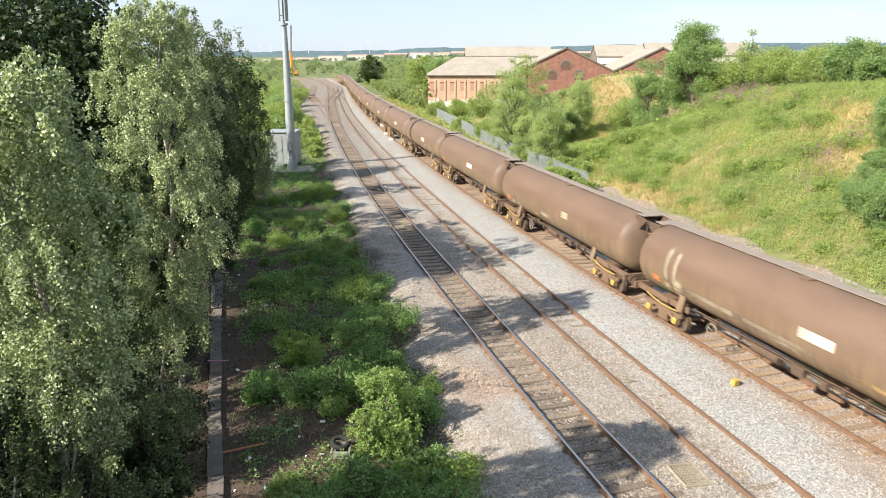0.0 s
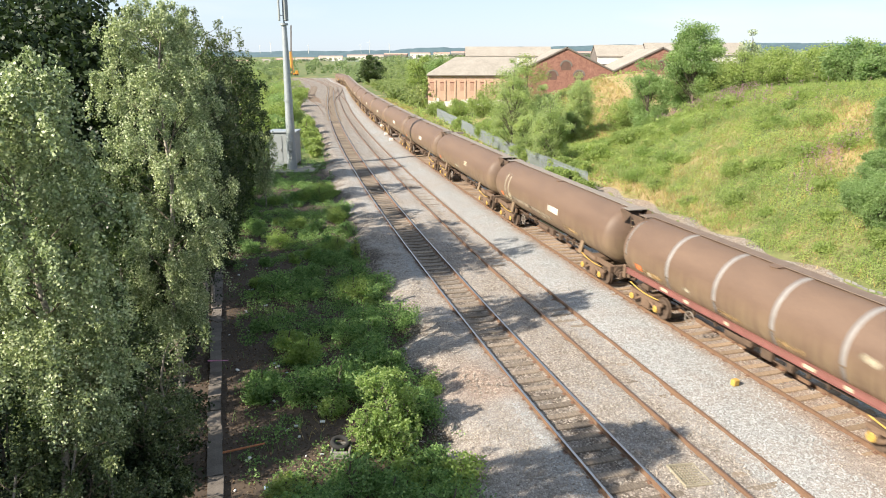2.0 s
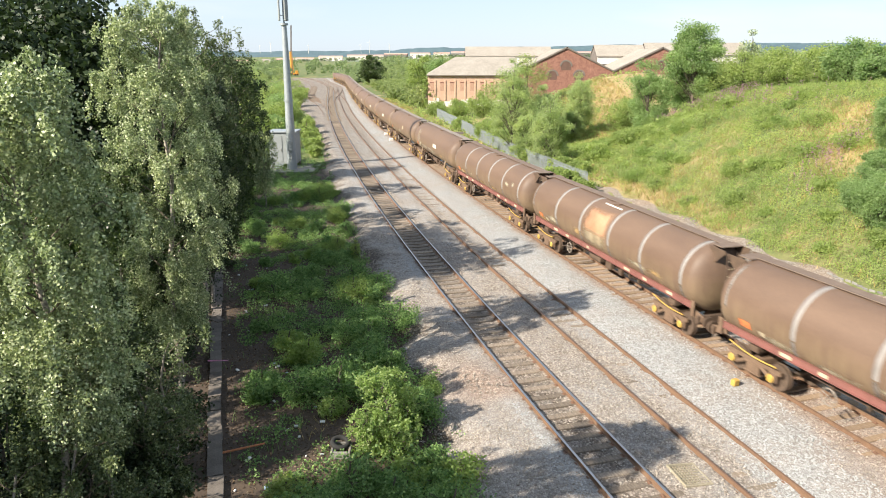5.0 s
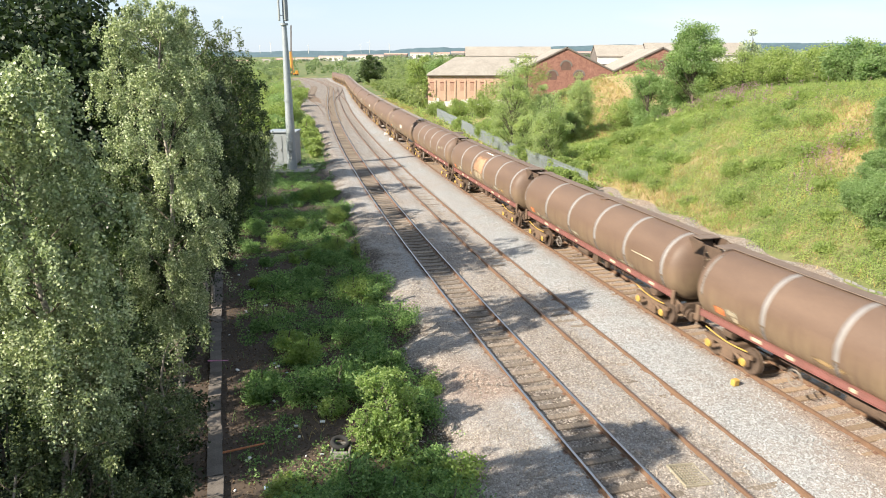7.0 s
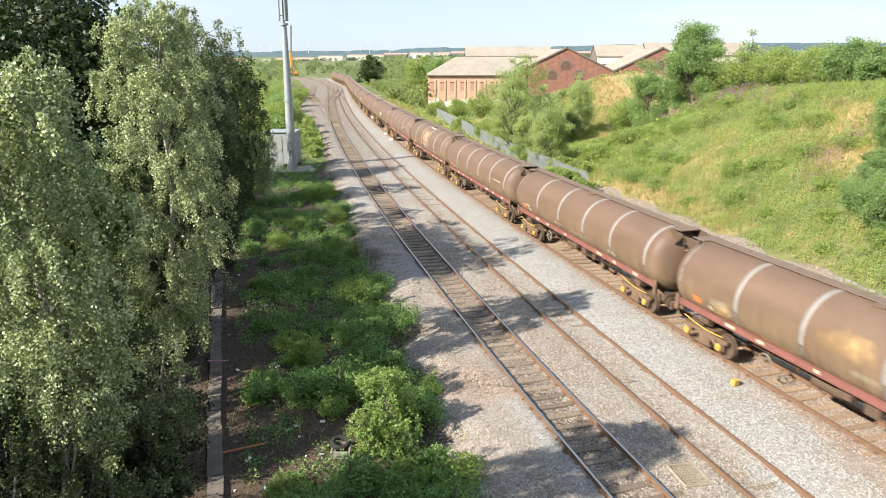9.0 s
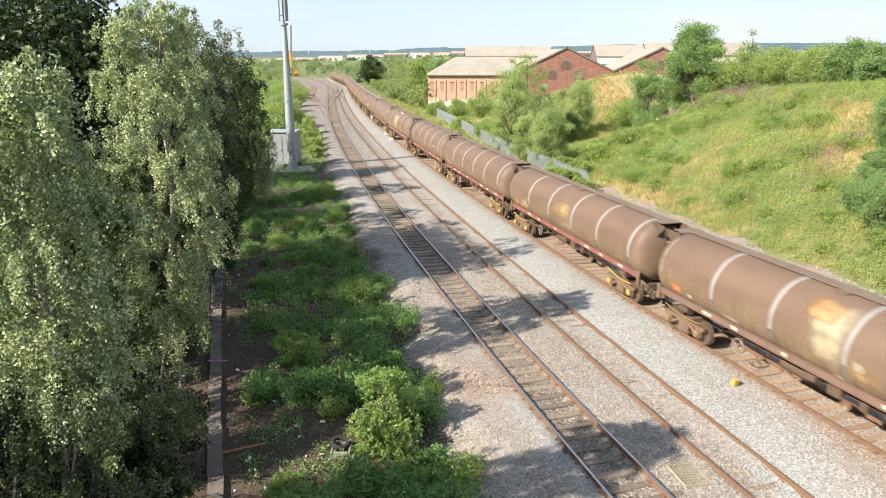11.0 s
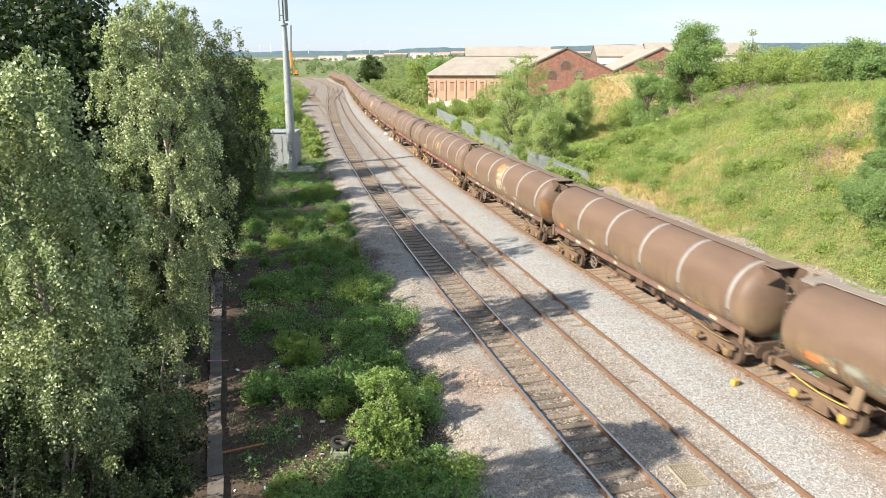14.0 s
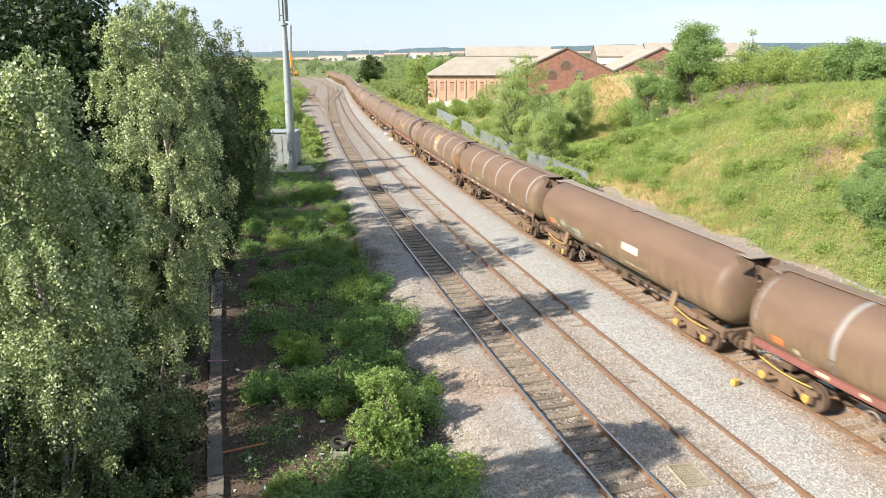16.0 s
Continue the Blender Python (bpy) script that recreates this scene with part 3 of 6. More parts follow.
        me.polygons.foreach_set("loop_start", np.arange(0, len(f), 3, dtype=np.int32))
        me.polygons.foreach_set("loop_total", np.full(len(f) // 3, 3, dtype=np.int32))
        me.materials.append(mat)
        me.update(calc_edges=True)
        tagged(new(name, me), "loose angular grey stones of the ballast" if name == "ballast_stones" else "loose brown-stained stones of the ballast", "stones", kind="stuff")
    tagged(b, "grey crushed stone ballast with rusty stains", "ballast", kind="structure")


build_ballast()


# ---- tracks ----
RAIL = [(-0.036, 0.0), (0.036, 0.0), (0.036, -0.03), (0.012, -0.045), (0.012, -0.12), (0.065, -0.145), (0.065, -0.158), (-0.065, -0.158), (-0.065, -0.145), (-0.012, -0.12), (-0.012, -0.045), (-0.036, -0.03)]


def sweep(which, off, y0, y1, prof, mats, step=1.2, fun=None):
    """A profile (across, up) carried along a track at a sideways distance; the first face of it takes the second material."""
    ys = np.arange(y0, y1 + step, step)
    x = line_x(which, ys) if fun is None else fun(ys)
    tx, ty = np.gradient(x, ys), np.ones_like(ys)
    ln = np.hypot(tx, ty)
    nx, ny = ty / ln, -tx / ln
    z = fall(ys)
    k = len(prof)
    v, f, m = [], [], []
    for i in range(len(ys)):
        for a, u in prof:
            v.append((x[i] + nx[i] * (off + a), ys[i] + ny[i] * (off + a), z[i] + u))
    for i in range(len(ys) - 1):
        for j in range(k):
            j2 = (j + 1) % k
            f.append((i * k + j, i * k + j2, (i + 1) * k + j2, (i + 1) * k + j))
            m.append(1 if j == 0 and len(mats) > 1 else 0)
    f += [tuple(reversed(range(k))), tuple((len(ys) - 1) * k + j for j in range(k))]
    m += [0, 0]
    g = Geo()
    g.v, g.f, g.m, g.s = v, f, m, [False] * len(f)
    return g


def sleeper_mesh(chairs=True, mat="sleeper"):
    g = Geo()
    g.box((0, 0, -0.2, ), (0.25, 2.59, 0.13), bevel=0.015)
    if chairs:
        for y in (-0.7525, 0.7525):
            g.box((0, y, -0.152), (0.2, 0.36, 0.035), bevel=0.01, slot=1)
            for s in (-0.10, 0.10):
                g.box((0, y + s, -0.12), (0.11, 0.05, 0.05), bevel=0.012, slot=1)
    return g.mesh("sleeper", M[mat], M["chair"])


SLEEPER = sleeper_mesh()


RUSTY_SLEEPER = sleeper_mesh(mat="rusty_sleeper")


def build_track(which, label, mats, y_near, y_far, lift=0.0, sleeper=SLEEPER):
    t = thing("railway_track", label, "railway track")
    for off in (-0.7525, 0.7525):
        part("rail", sweep(which, off, y_near, 500, RAIL, mats), mats, t)
    s0, s1 = np.interp([y_near, y_far], GY, ARC[which])
    for s in np.arange(s0, s1, 0.655):
        x, y, z, head = at_arc(which, s + random.uniform(-0.03, 0.03))
        ob = new("sleeper", sleeper)
        ob.parent = t
        ob.matrix_basis = pose(x, y, z + lift + random.uniform(-0.012, 0.008), 0, random.uniform(-0.6, 0.6), head + random.uniform(-1.2, 1.2))
    return t


RAIL_MATS = [M["rail"], M["head"]]
RUST_MATS = [M["rail"], M["head_rusty"]]
build_track("a", "bright-railed track on old timber sleepers in ballast", RAIL_MATS, 8, 120)
build_track("b", "rusty-railed track with sleepers half sunk in ballast", RUST_MATS, 8, 75, -0.02)
build_track("c", "rusty track beneath the passing tank wagons", RUST_MATS, -40, 90, 0.01, RUSTY_SLEEPER)


# ---- the train ----
SPEED, PITCH, RIM = 9.475, 17.62, 10.15
R, CZ = 1.36, 2.52
HALF = 7.7


def smear(name, c1, c2, wide=3.5, rag=2.2):
    """Paint or rust that fades out raggedly at its edges, showing the barrel beneath."""
    m = plain(name, c1, c2, 1.6, 0.7)
    t = m.node_tree
    g = t.nodes.new("ShaderNodeSeparateXYZ")
    t.links.new(t.nodes.new("ShaderNodeTexCoord").outputs["Generated"], g.inputs[0])

    def calc(op, a, b):
        n = t.nodes.new("ShaderNodeMath")
        n.operation = op
        for i, v in enumerate((a, b)):
            if hasattr(v, "is_linked"):
                t.links.new(v, n.inputs[i])
            else:
                n.inputs[i].default_value = v
        return n.outputs[0]

    ex = calc("MULTIPLY", calc("MULTIPLY", g.outputs[0], calc("SUBTRACT", 1.0, g.outputs[0])), wide)
    ez = calc("MULTIPLY", calc("MULTIPLY", g.outputs[2], calc("SUBTRACT", 1.0, g.outputs[2])), wide)
    e = calc("MULTIPLY", calc("MINIMUM", ex, 1.0), calc("MINIMUM", ez, 1.0))
    e = calc("ADD", e, calc("MULTIPLY", calc("SUBTRACT", noise_of(t, 1.7, 6, 0.7), 0.56), rag))
    e = calc("MINIMUM", calc("MAXIMUM", e, 0.0), 0.92)
    b = t.nodes["Principled BSDF"]
    t.links.new(e, b.inputs["Alpha"])
    return m


M["worn_band"] = smear("worn_band", (0.15, 0.128, 0.112), (0.22, 0.195, 0.178), 9.0, 3.0)
M["orange"] = smear("orange_primer", (0.33, 0.17, 0.09), (0.42, 0.25, 0.15), 6.0, 1.3)
M["cream"] = plain("cream_paint", (0.34, 0.28, 0.19), (0.50, 0.42, 0.30), 1.5, 0.75)
M["pale_smear"] = smear("pale_smear", (0.36, 0.31, 0.22), (0.50, 0.44, 0.32))
M["dust_smear"] = smear("dust_smear", (0.21, 0.165, 0.115), (0.30, 0.245, 0.18), 7.0, 1.5)
M["sand"] = smear("sand_stain", (0.34, 0.21, 0.09), (0.48, 0.33, 0.16))
M["bright_cream"] = smear("bright_cream_patch", (0.27, 0.215, 0.135), (0.40, 0.33, 0.225), 4.5, 1.8)
M["bright_ochre"] = smear("bright_ochre_patch", (0.29, 0.16, 0.07), (0.38, 0.235, 0.11), 5.0, 1.7)
M["dome_rust"] = smear("dome_rust", (0.17, 0.09, 0.04), (0.25, 0.125, 0.05), 4.0, 1.6)
M["panel_cream"] = plain("panel_cream", (0.40, 0.35, 0.285), (0.54, 0.485, 0.415), 2.5, 0.75)
M["label_orange"] = smear("orange_label", (0.55, 0.15, 0.05), (0.66, 0.22, 0.08), 7.0)
M["scrawl"] = smear("pale_scrawl", (0.20, 0.20, 0.165), (0.30, 0.30, 0.245), 4.0)



def bogie_parts(parent, x, near_yellow):
    b = new("bogie")
    b.parent = parent
    b.matrix_basis = pose(x, 0, 0)
    for side in (1, -1):
        g = Geo()
        y = side * 0.98
        g.extrude([(y - 0.06, 0.66), (y + 0.06, 0.66), (y + 0.06, 0.80), (y - 0.06, 0.80)], -1.25, 1.25)
        g.box((0, y, 0.47), (0.62, 0.13, 0.34), bevel=0.03)
        for sx in (1, -1):
            g.box((sx * 0.55, y, 0.52), (0.62, 0.11, 0.13), ry=sx * 28, bevel=0.02)
            g.box((sx * 0.92, y, 0.50), (0.34, 0.16, 0.36), bevel=0.04)
            g.tube((sx * 0.17, y, 0.30), (sx * 0.17, y, 0.62), 0.085, n=8)
        g.box((0, y, 0.27), (0.72, 0.16, 0.07), bevel=0.02)
        part("side_frame", g, M["bogie"], b)
        for sx in (1, -1):
            g = Geo()
            g.box((sx * 0.92, y + side * 0.10, 0.47), (0.27, 0.10, 0.27), bevel=0.05)
            box = part("axle_box", g, M["bogie"], b)
            g = Geo()
            g.tube((sx * 0.92, y + side * 0.15, 0.49), (sx * 0.92, y + side * 0.19, 0.49), 0.155, 0.13, n=14)
            g.tube((sx * 0.92, y + side * 0.19, 0.49), (sx * 0.92, y + side * 0.21, 0.49), 0.06, n=8)
            part("axle_cap", g, M["yellow"] if near_yellow else M["bogie"], box, "yellow painted axle cap")
    g = Geo()
    g.box((0, 0, 0.70), (0.42, 2.1, 0.24), bevel=0.04)
    g.tube((0, 0, 0.8), (0, 0, 1.12), 0.3, n=14)
    part("bolster", g, M["bogie"], b)
    for sx in (1, -1):
        g = Geo()
        for side in (1, -1):
            y = side * 0.72
            g.tube((0, y - 0.065, 0), (0, y + 0.065, 0), 0.46, n=26)
            g.tube((0, y - 0.085 * side, 0), (0, y - 0.06 * side, 0), 0.49, n=26)
            g.tube((0, y + side * 0.066, 0), (0, y + side * 0.075, 0), 0.13, n=12)
            for k in range(6):
                a = k * math.pi / 3
                g.tube((0.26 * math.cos(a), y + side * 0.05, 0.26 * math.sin(a)), (0.26 * math.cos(a), y + side * 0.072, 0.26 * math.sin(a)), 0.06, n=8)
        g.tube((0, -0.7, 0), (0, 0.7, 0), 0.085, n=10)
        part("wheelset", g, M["wheel"], b, at=pose(sx * 0.92, 0, 0.46))
    g = Geo()
    for side in (1, -1):
        for sx in (1, -1):
            g.box((sx * 0.48, side * 0.72, 0.42), (0.06, 0.12, 0.34), bevel=0.01)
        g.tube((-0.5, side * 0.55, 0.3), (0.5, side * 0.55, 0.3), 0.03, n=6)
    part("brake_gear", g, M["under"], b)
    return b


def tank_shell(dome):
    k = [(-HALF - dome * math.sin(a), R * math.cos(a) if a < 1.5 else 0.02) for a in (1.56, 1.35, 1.1, 0.85, 0.6, 0.4, 0.22, 0.08)]
    prof = k + [(-HALF, R), (-5, R), (-2.5, R), (0, R), (2.5, R), (5, R), (HALF, R)] + [(-x, r) for x, r in reversed(k)]
    g = Geo()
    g.spin(prof, (0, 0, CZ), 48)
    return g


def shell_patch(x0, x1, a0, a1, lift=0.006):
    """A piece of plating or paint that follows the barrel; angles from the side, upwards."""
    g = Geo()
    r = R + lift
    g.spin([(x0, R - 0.01), (x0 + 0.004, r), (x1 - 0.004, r), (x1, R - 0.01)], (0, 0, CZ), max(4, int((a1 - a0) / 6)), a0, a1)
    return g


def handwheel(w, x, y, z, r=0.24):
    """A spoked brake wheel on its spindle, under the wagon w."""
    g = Geo()
    n, k, q = 22, 6, 0.028
    v = [(x + (r + q * math.cos(2 * math.pi * j / k)) * math.cos(2 * math.pi * i / n), y + q * math.sin(2 * math.pi * j / k), z + (r + q * math.cos(2 * math.pi * j / k)) * math.sin(2 * math.pi * i / n)) for i in range(n) for j in range(k)]
    g.add(v, [(i * k + j, i * k + (j + 1) % k, ((i + 1) % n) * k + (j + 1) % k, ((i + 1) % n) * k + j) for i in range(n) for j in range(k)], True)
    wheel = part("handwheel", g, M["pale_walkway"], w, "dirty white brake handwheel")
    for i in range(4):
        a = math.pi * i / 2 + 0.4
        g = Geo()
        g.tube((x, y, z), (x + r * math.cos(a), y, z + r * math.sin(a)), 0.018, n=5)
        part("spoke", g, M["pale_walkway"], wheel)
    g = Geo()
    g.tube((x, y - 0.25, z), (x, y + 0.03, z), 0.035, n=8)
    part("spindle", g, M["under"], wheel)


def tank_wagon(banded, yellow=True):
    w = thing("tank_wagon", "brown grime-covered bogie tank wagon with pale bands" if banded else "brown grime-covered bogie tank wagon without bands", "tank wagon", group="tank wagons of the train")
    tank = part("tank", tank_shell(0.62), M["tank"], w)
    if banded:
        for x in (-7.3, -4.25, -1.4, 1.55, 4.5):
            part("band", shell_patch(x - 0.11, x + 0.11, -12, 192, 0.012), M["band"], tank, "pale grey painted band")
            for a0, a1 in ((-42, -12), (192, 222)):
                part("band_end", shell_patch(x - 0.11, x + 0.11, a0, a1, 0.010), M["worn_band"], tank, "band end worn through to grime")
        part("rim_band", shell_patch(7.50, 7.64, -14, 194, 0.010), M["worn_band"], tank, "pale rim at the barrel's leading end")
    else:
        for x in (-5.6, 5.6):
            part("saddle_strap", shell_patch(x - 0.16, x + 0.16, -100, -10, 0.01), M["tank"], tank)
    # walkway along the top, wider at the ends
    g = Geo()
    top = CZ + R
    g.box((0, -0.22, top + 0.05), (15.6, 0.5, 0.03), bevel=0.006)
    for x in np.arange(-7, 7.1, 2.0):
        g.box((x, -0.22, top + 0.005), (0.06, 0.48, 0.09))
    for sx in (1, -1):
        g.box((sx * 8.0, -0.12, top + 0.035), (0.62, 0.95, 0.04), bevel=0.006)
    part("walkway", g, M["walkway"] if banded else M["pale_walkway"], w, "dusty chequer-plate walkway")
    for sx in (1, -1):
        for y in (0.5, -0.6):
            g = Geo()
            v = [(sx * 7.75, y, top + 0.01), (sx * 8.68, y, top + 0.01), (sx * 8.68, y, top - 0.12), (sx * 8.1, y, top - 0.62), (sx * 7.75, y, top - 0.3)]
            v += [(a, b - 0.03, c) for a, b, c in v]
            g.add(v, [(0, 1, 2, 3, 4), (9, 8, 7, 6, 5)] + [(i, 5 + i, 5 + (i + 1) % 5, (i + 1) % 5) for i in range(5)])
            part("gusset", g, M["under"], w)
    g = Geo()
    g.tube((0.0, 0.12, top - 0.1), (0.0, 0.12, top + 0.02), 0.22, n=18)
    g.tube((0.0, 0.12, top + 0.02), (0.0, 0.12, top + 0.05), 0.25, n=18)
    part("manhole", g, M["tank"], w)
    # ladder at the leading end
    for sx in (1,):
        g = Geo()
        x = sx * 8.52
        for y in (0.18, 0.62):
            g.tube((x, y, 1.15), (x, y, top + 0.05), 0.022, n=6)
        part("ladder", g, M["under"], w)
        g = Geo()
        g.tube((x, 0.18, 0), (x, 0.62, 0), 0.014, n=6)
        rung = g.mesh("rung", M["cream"])
        for z in np.arange(1.3, top, 0.29):
            part("rung", rung, None, w, at=pose(0, 0, float(z)))
    # frame
    if banded:
        for side in (1, -1):
            g = Geo()
            y = side * 1.06
            g.box((0, y, 1.50), (15.9, 0.05, 0.20), bevel=0.006)
            g.box((0, y + side * 0.02, 1.61), (15.9, 0.10, 0.022))
            g.box((0, y + side * 0.02, 1.39), (15.9, 0.10, 0.022))
            for x in np.arange(-7.2, 7.3, 1.8):
                g.box((x, y + side * 0.035, 1.50), (0.03, 0.03, 0.19))
            sole = part("solebar", g, M["sole_red"], w, "faded red steel solebar")
            if side == 1:
                for x, wd in ((-6.3, 0.42), (-4.4, 0.30), (-2.9, 0.5), (1.0, 0.24), (3.4, 0.34), (4.9, 0.5)):
                    g = Geo()
                    g.box((x, y + 0.05, 1.50), (wd, 0.012, 0.12), bevel=0.004)
                    part("panel", g, M["cream"], sole, "small white data panel")
            for sx in (1, -1):
                g = Geo()
                g.box((sx * 7.95, side * 1.12, 1.42), (0.20, 0.08, 0.62), bevel=0.015)
                part("end_post", g, M["bogie"], w)
                g = Geo()
                g.box((sx * 8.1, side * 0.98, 1.18), (0.75, 0.10, 0.26), ry=sx * 14, bevel=0.015)
                part("end_sill", g, M["bogie"], w)
        for x in (-6.4, 0, 6.4):
            g = Geo()
            g.box((x, 0, 1.15), (0.5, 2.1, 0.22), bevel=0.03)
            part("cross_member", g, M["under"], w)
        for x in (-7.2, -4.4, -1.5, 1.5, 4.4, 7.2):
            for side in (1, -1):
                g = Geo()
                g.box((x, side * 0.80, 1.32), (0.3, 0.5, 0.12), rx=side * 24, bevel=0.02)
                part("saddle_bracket", g, M["under"], w)
        bx = 6.3
    else:
        for sx in (1, -1):
            g = Geo()
            for side in (1, -1):
                g.extrude([(side * 0.95 - 0.05, 1.0), (side * 0.95 + 0.05, 1.0), (side * 0.95 + 0.05, 1.24), (side * 0.95 - 0.05, 1.24)], min(sx * 4.7, sx * 8.4), max(sx * 4.7, sx * 8.4))
            g.box((sx * 6.3, 0, 1.12), (0.7, 2.2, 0.22), bevel=0.03)
            g.box((sx * 8.3, 0, 1.1), (0.14, 2.4, 0.3), bevel=0.02)
            part("stub_frame", g, M["bogie"], w)
        for sx in (1, -1):
            for side in (1, -1):
                g = Geo()
                g.box((sx * 5.05, side * 1.08, 1.42), (0.34, 0.10, 0.85), bevel=0.02, rx=side * 14)
                part("tank_strut", g, M["tank"], w)
        bx = 6.3
    # buffing gear
    for sx in (1, -1):
        for side in (1, -1):
            g = Geo()
            g.tube((sx * 8.3, side * 0.87, 1.06), (sx * 8.6, side * 0.87, 1.06), 0.1, n=10)
            g.tube((sx * 8.6, side * 0.87, 1.06), (sx * 8.68, side * 0.87, 1.06), 0.23, n=16)
            part("buffer", g, M["under"], w)
        g = Geo()
        g.box((sx * 8.32, 0, 1.08), (0.12, 2.3, 0.32), bevel=0.02)
        g.box((sx * 8.55, 0, 1.0), (0.5, 0.12, 0.12), bevel=0.02)
        part("headstock", g, M["under"], w)
    # brake gear between the bogies
    g = Geo()
    g.box((0, 0, 1.06), (8.6, 0.30, 0.20), bevel=0.02)
    g.tube((-4.2, 0.62, 1.04), (4.2, 0.62, 1.04), 0.05, n=8)
    g.tube((-4.2, 0.80, 1.22), (4.6, 0.80, 1.22), 0.028, n=6)
    part("brake_rigging", g, M["under"], w)
    for p, q, r in (((0.2, 0.55, 0.92), (1.5, 0.55, 0.92), 0.19), ((-2.4, -0.3, 0.9), (-1.0, -0.3, 0.9), 0.24)):
        g = Geo()
        g.tube(p, q, r, n=14)
        part("air_reservoir", g, M["under"], w)
    g = Geo()
    g.box((-0.9, 0.85, 1.08), (0.5, 0.24, 0.36), bevel=0.03)
    part("distributor", g, M["under"], w)
    g = Geo()
    g.box((-1.9, 0.80, 1.02), (0.26, 0.20, 0.30), bevel=0.03)
    part("valve_box", g, M["under"], w)
    g = Geo()
    g.tube((-1.8, 0.85, 0.95), (-1.1, 0.85, 0.95), 0.03, n=6)
    part("pipe", g, M["under"], w)
    for x in (-3.4, -2.6, 2.0, 3.3):
        g = Geo()
        g.box((x, 0.72, 1.12), (0.07, 0.16, 0.34), bevel=0.01)
        part("hanger_bracket", g, M["under"], w)
    handwheel(w, 3.1, 1.10, 0.92, 0.27)
    for sx in (1, -1):
        bogie_parts(w, sx * bx, yellow)
        g = Geo()
        pts = [(sx * 6.3 + d, 1.13, 1.02 - 0.10 * math.cos(d * 1.4) + 0.06 * d) for d in np.linspace(-1.1, 1.1, 7)]
        for a, b in zip(pts, pts[1:]):
            g.tube(a, b, 0.028, n=6, caps=False)
        part("hose", g, M["yellow"], w, "yellow brake hose")
    return w


def dress(w, what):
    """Marks that set one wagon apart."""
    tank = next(c for c in w.children if c.name.startswith("tank") and not c.name.startswith("tank_strut"))
    for name, mat, x0, x1, a0, a1, label in what:
        part(name, shell_patch(x0, x1, a0, a1, 0.012 if name == "stain" else 0.007), M[mat], tank, label)


def dome_stain(w, mat, a0, a1):
    """Rust on the rear dished end."""
    tank = next(c for c in w.children if c.name.startswith("tank") and not c.name.startswith("tank_strut"))
    prof = [(-HALF - 0.62 * math.sin(a) - 0.012, R * math.cos(a)) for a in (1.25, 1.1, 0.85, 0.6, 0.4, 0.22)]
    g = Geo()
    g.spin(prof, (0, 0, CZ), 10, a0, a1)
    part("rust_stain", g, M[mat], tank, "orange rust stain")


TRAIN = []


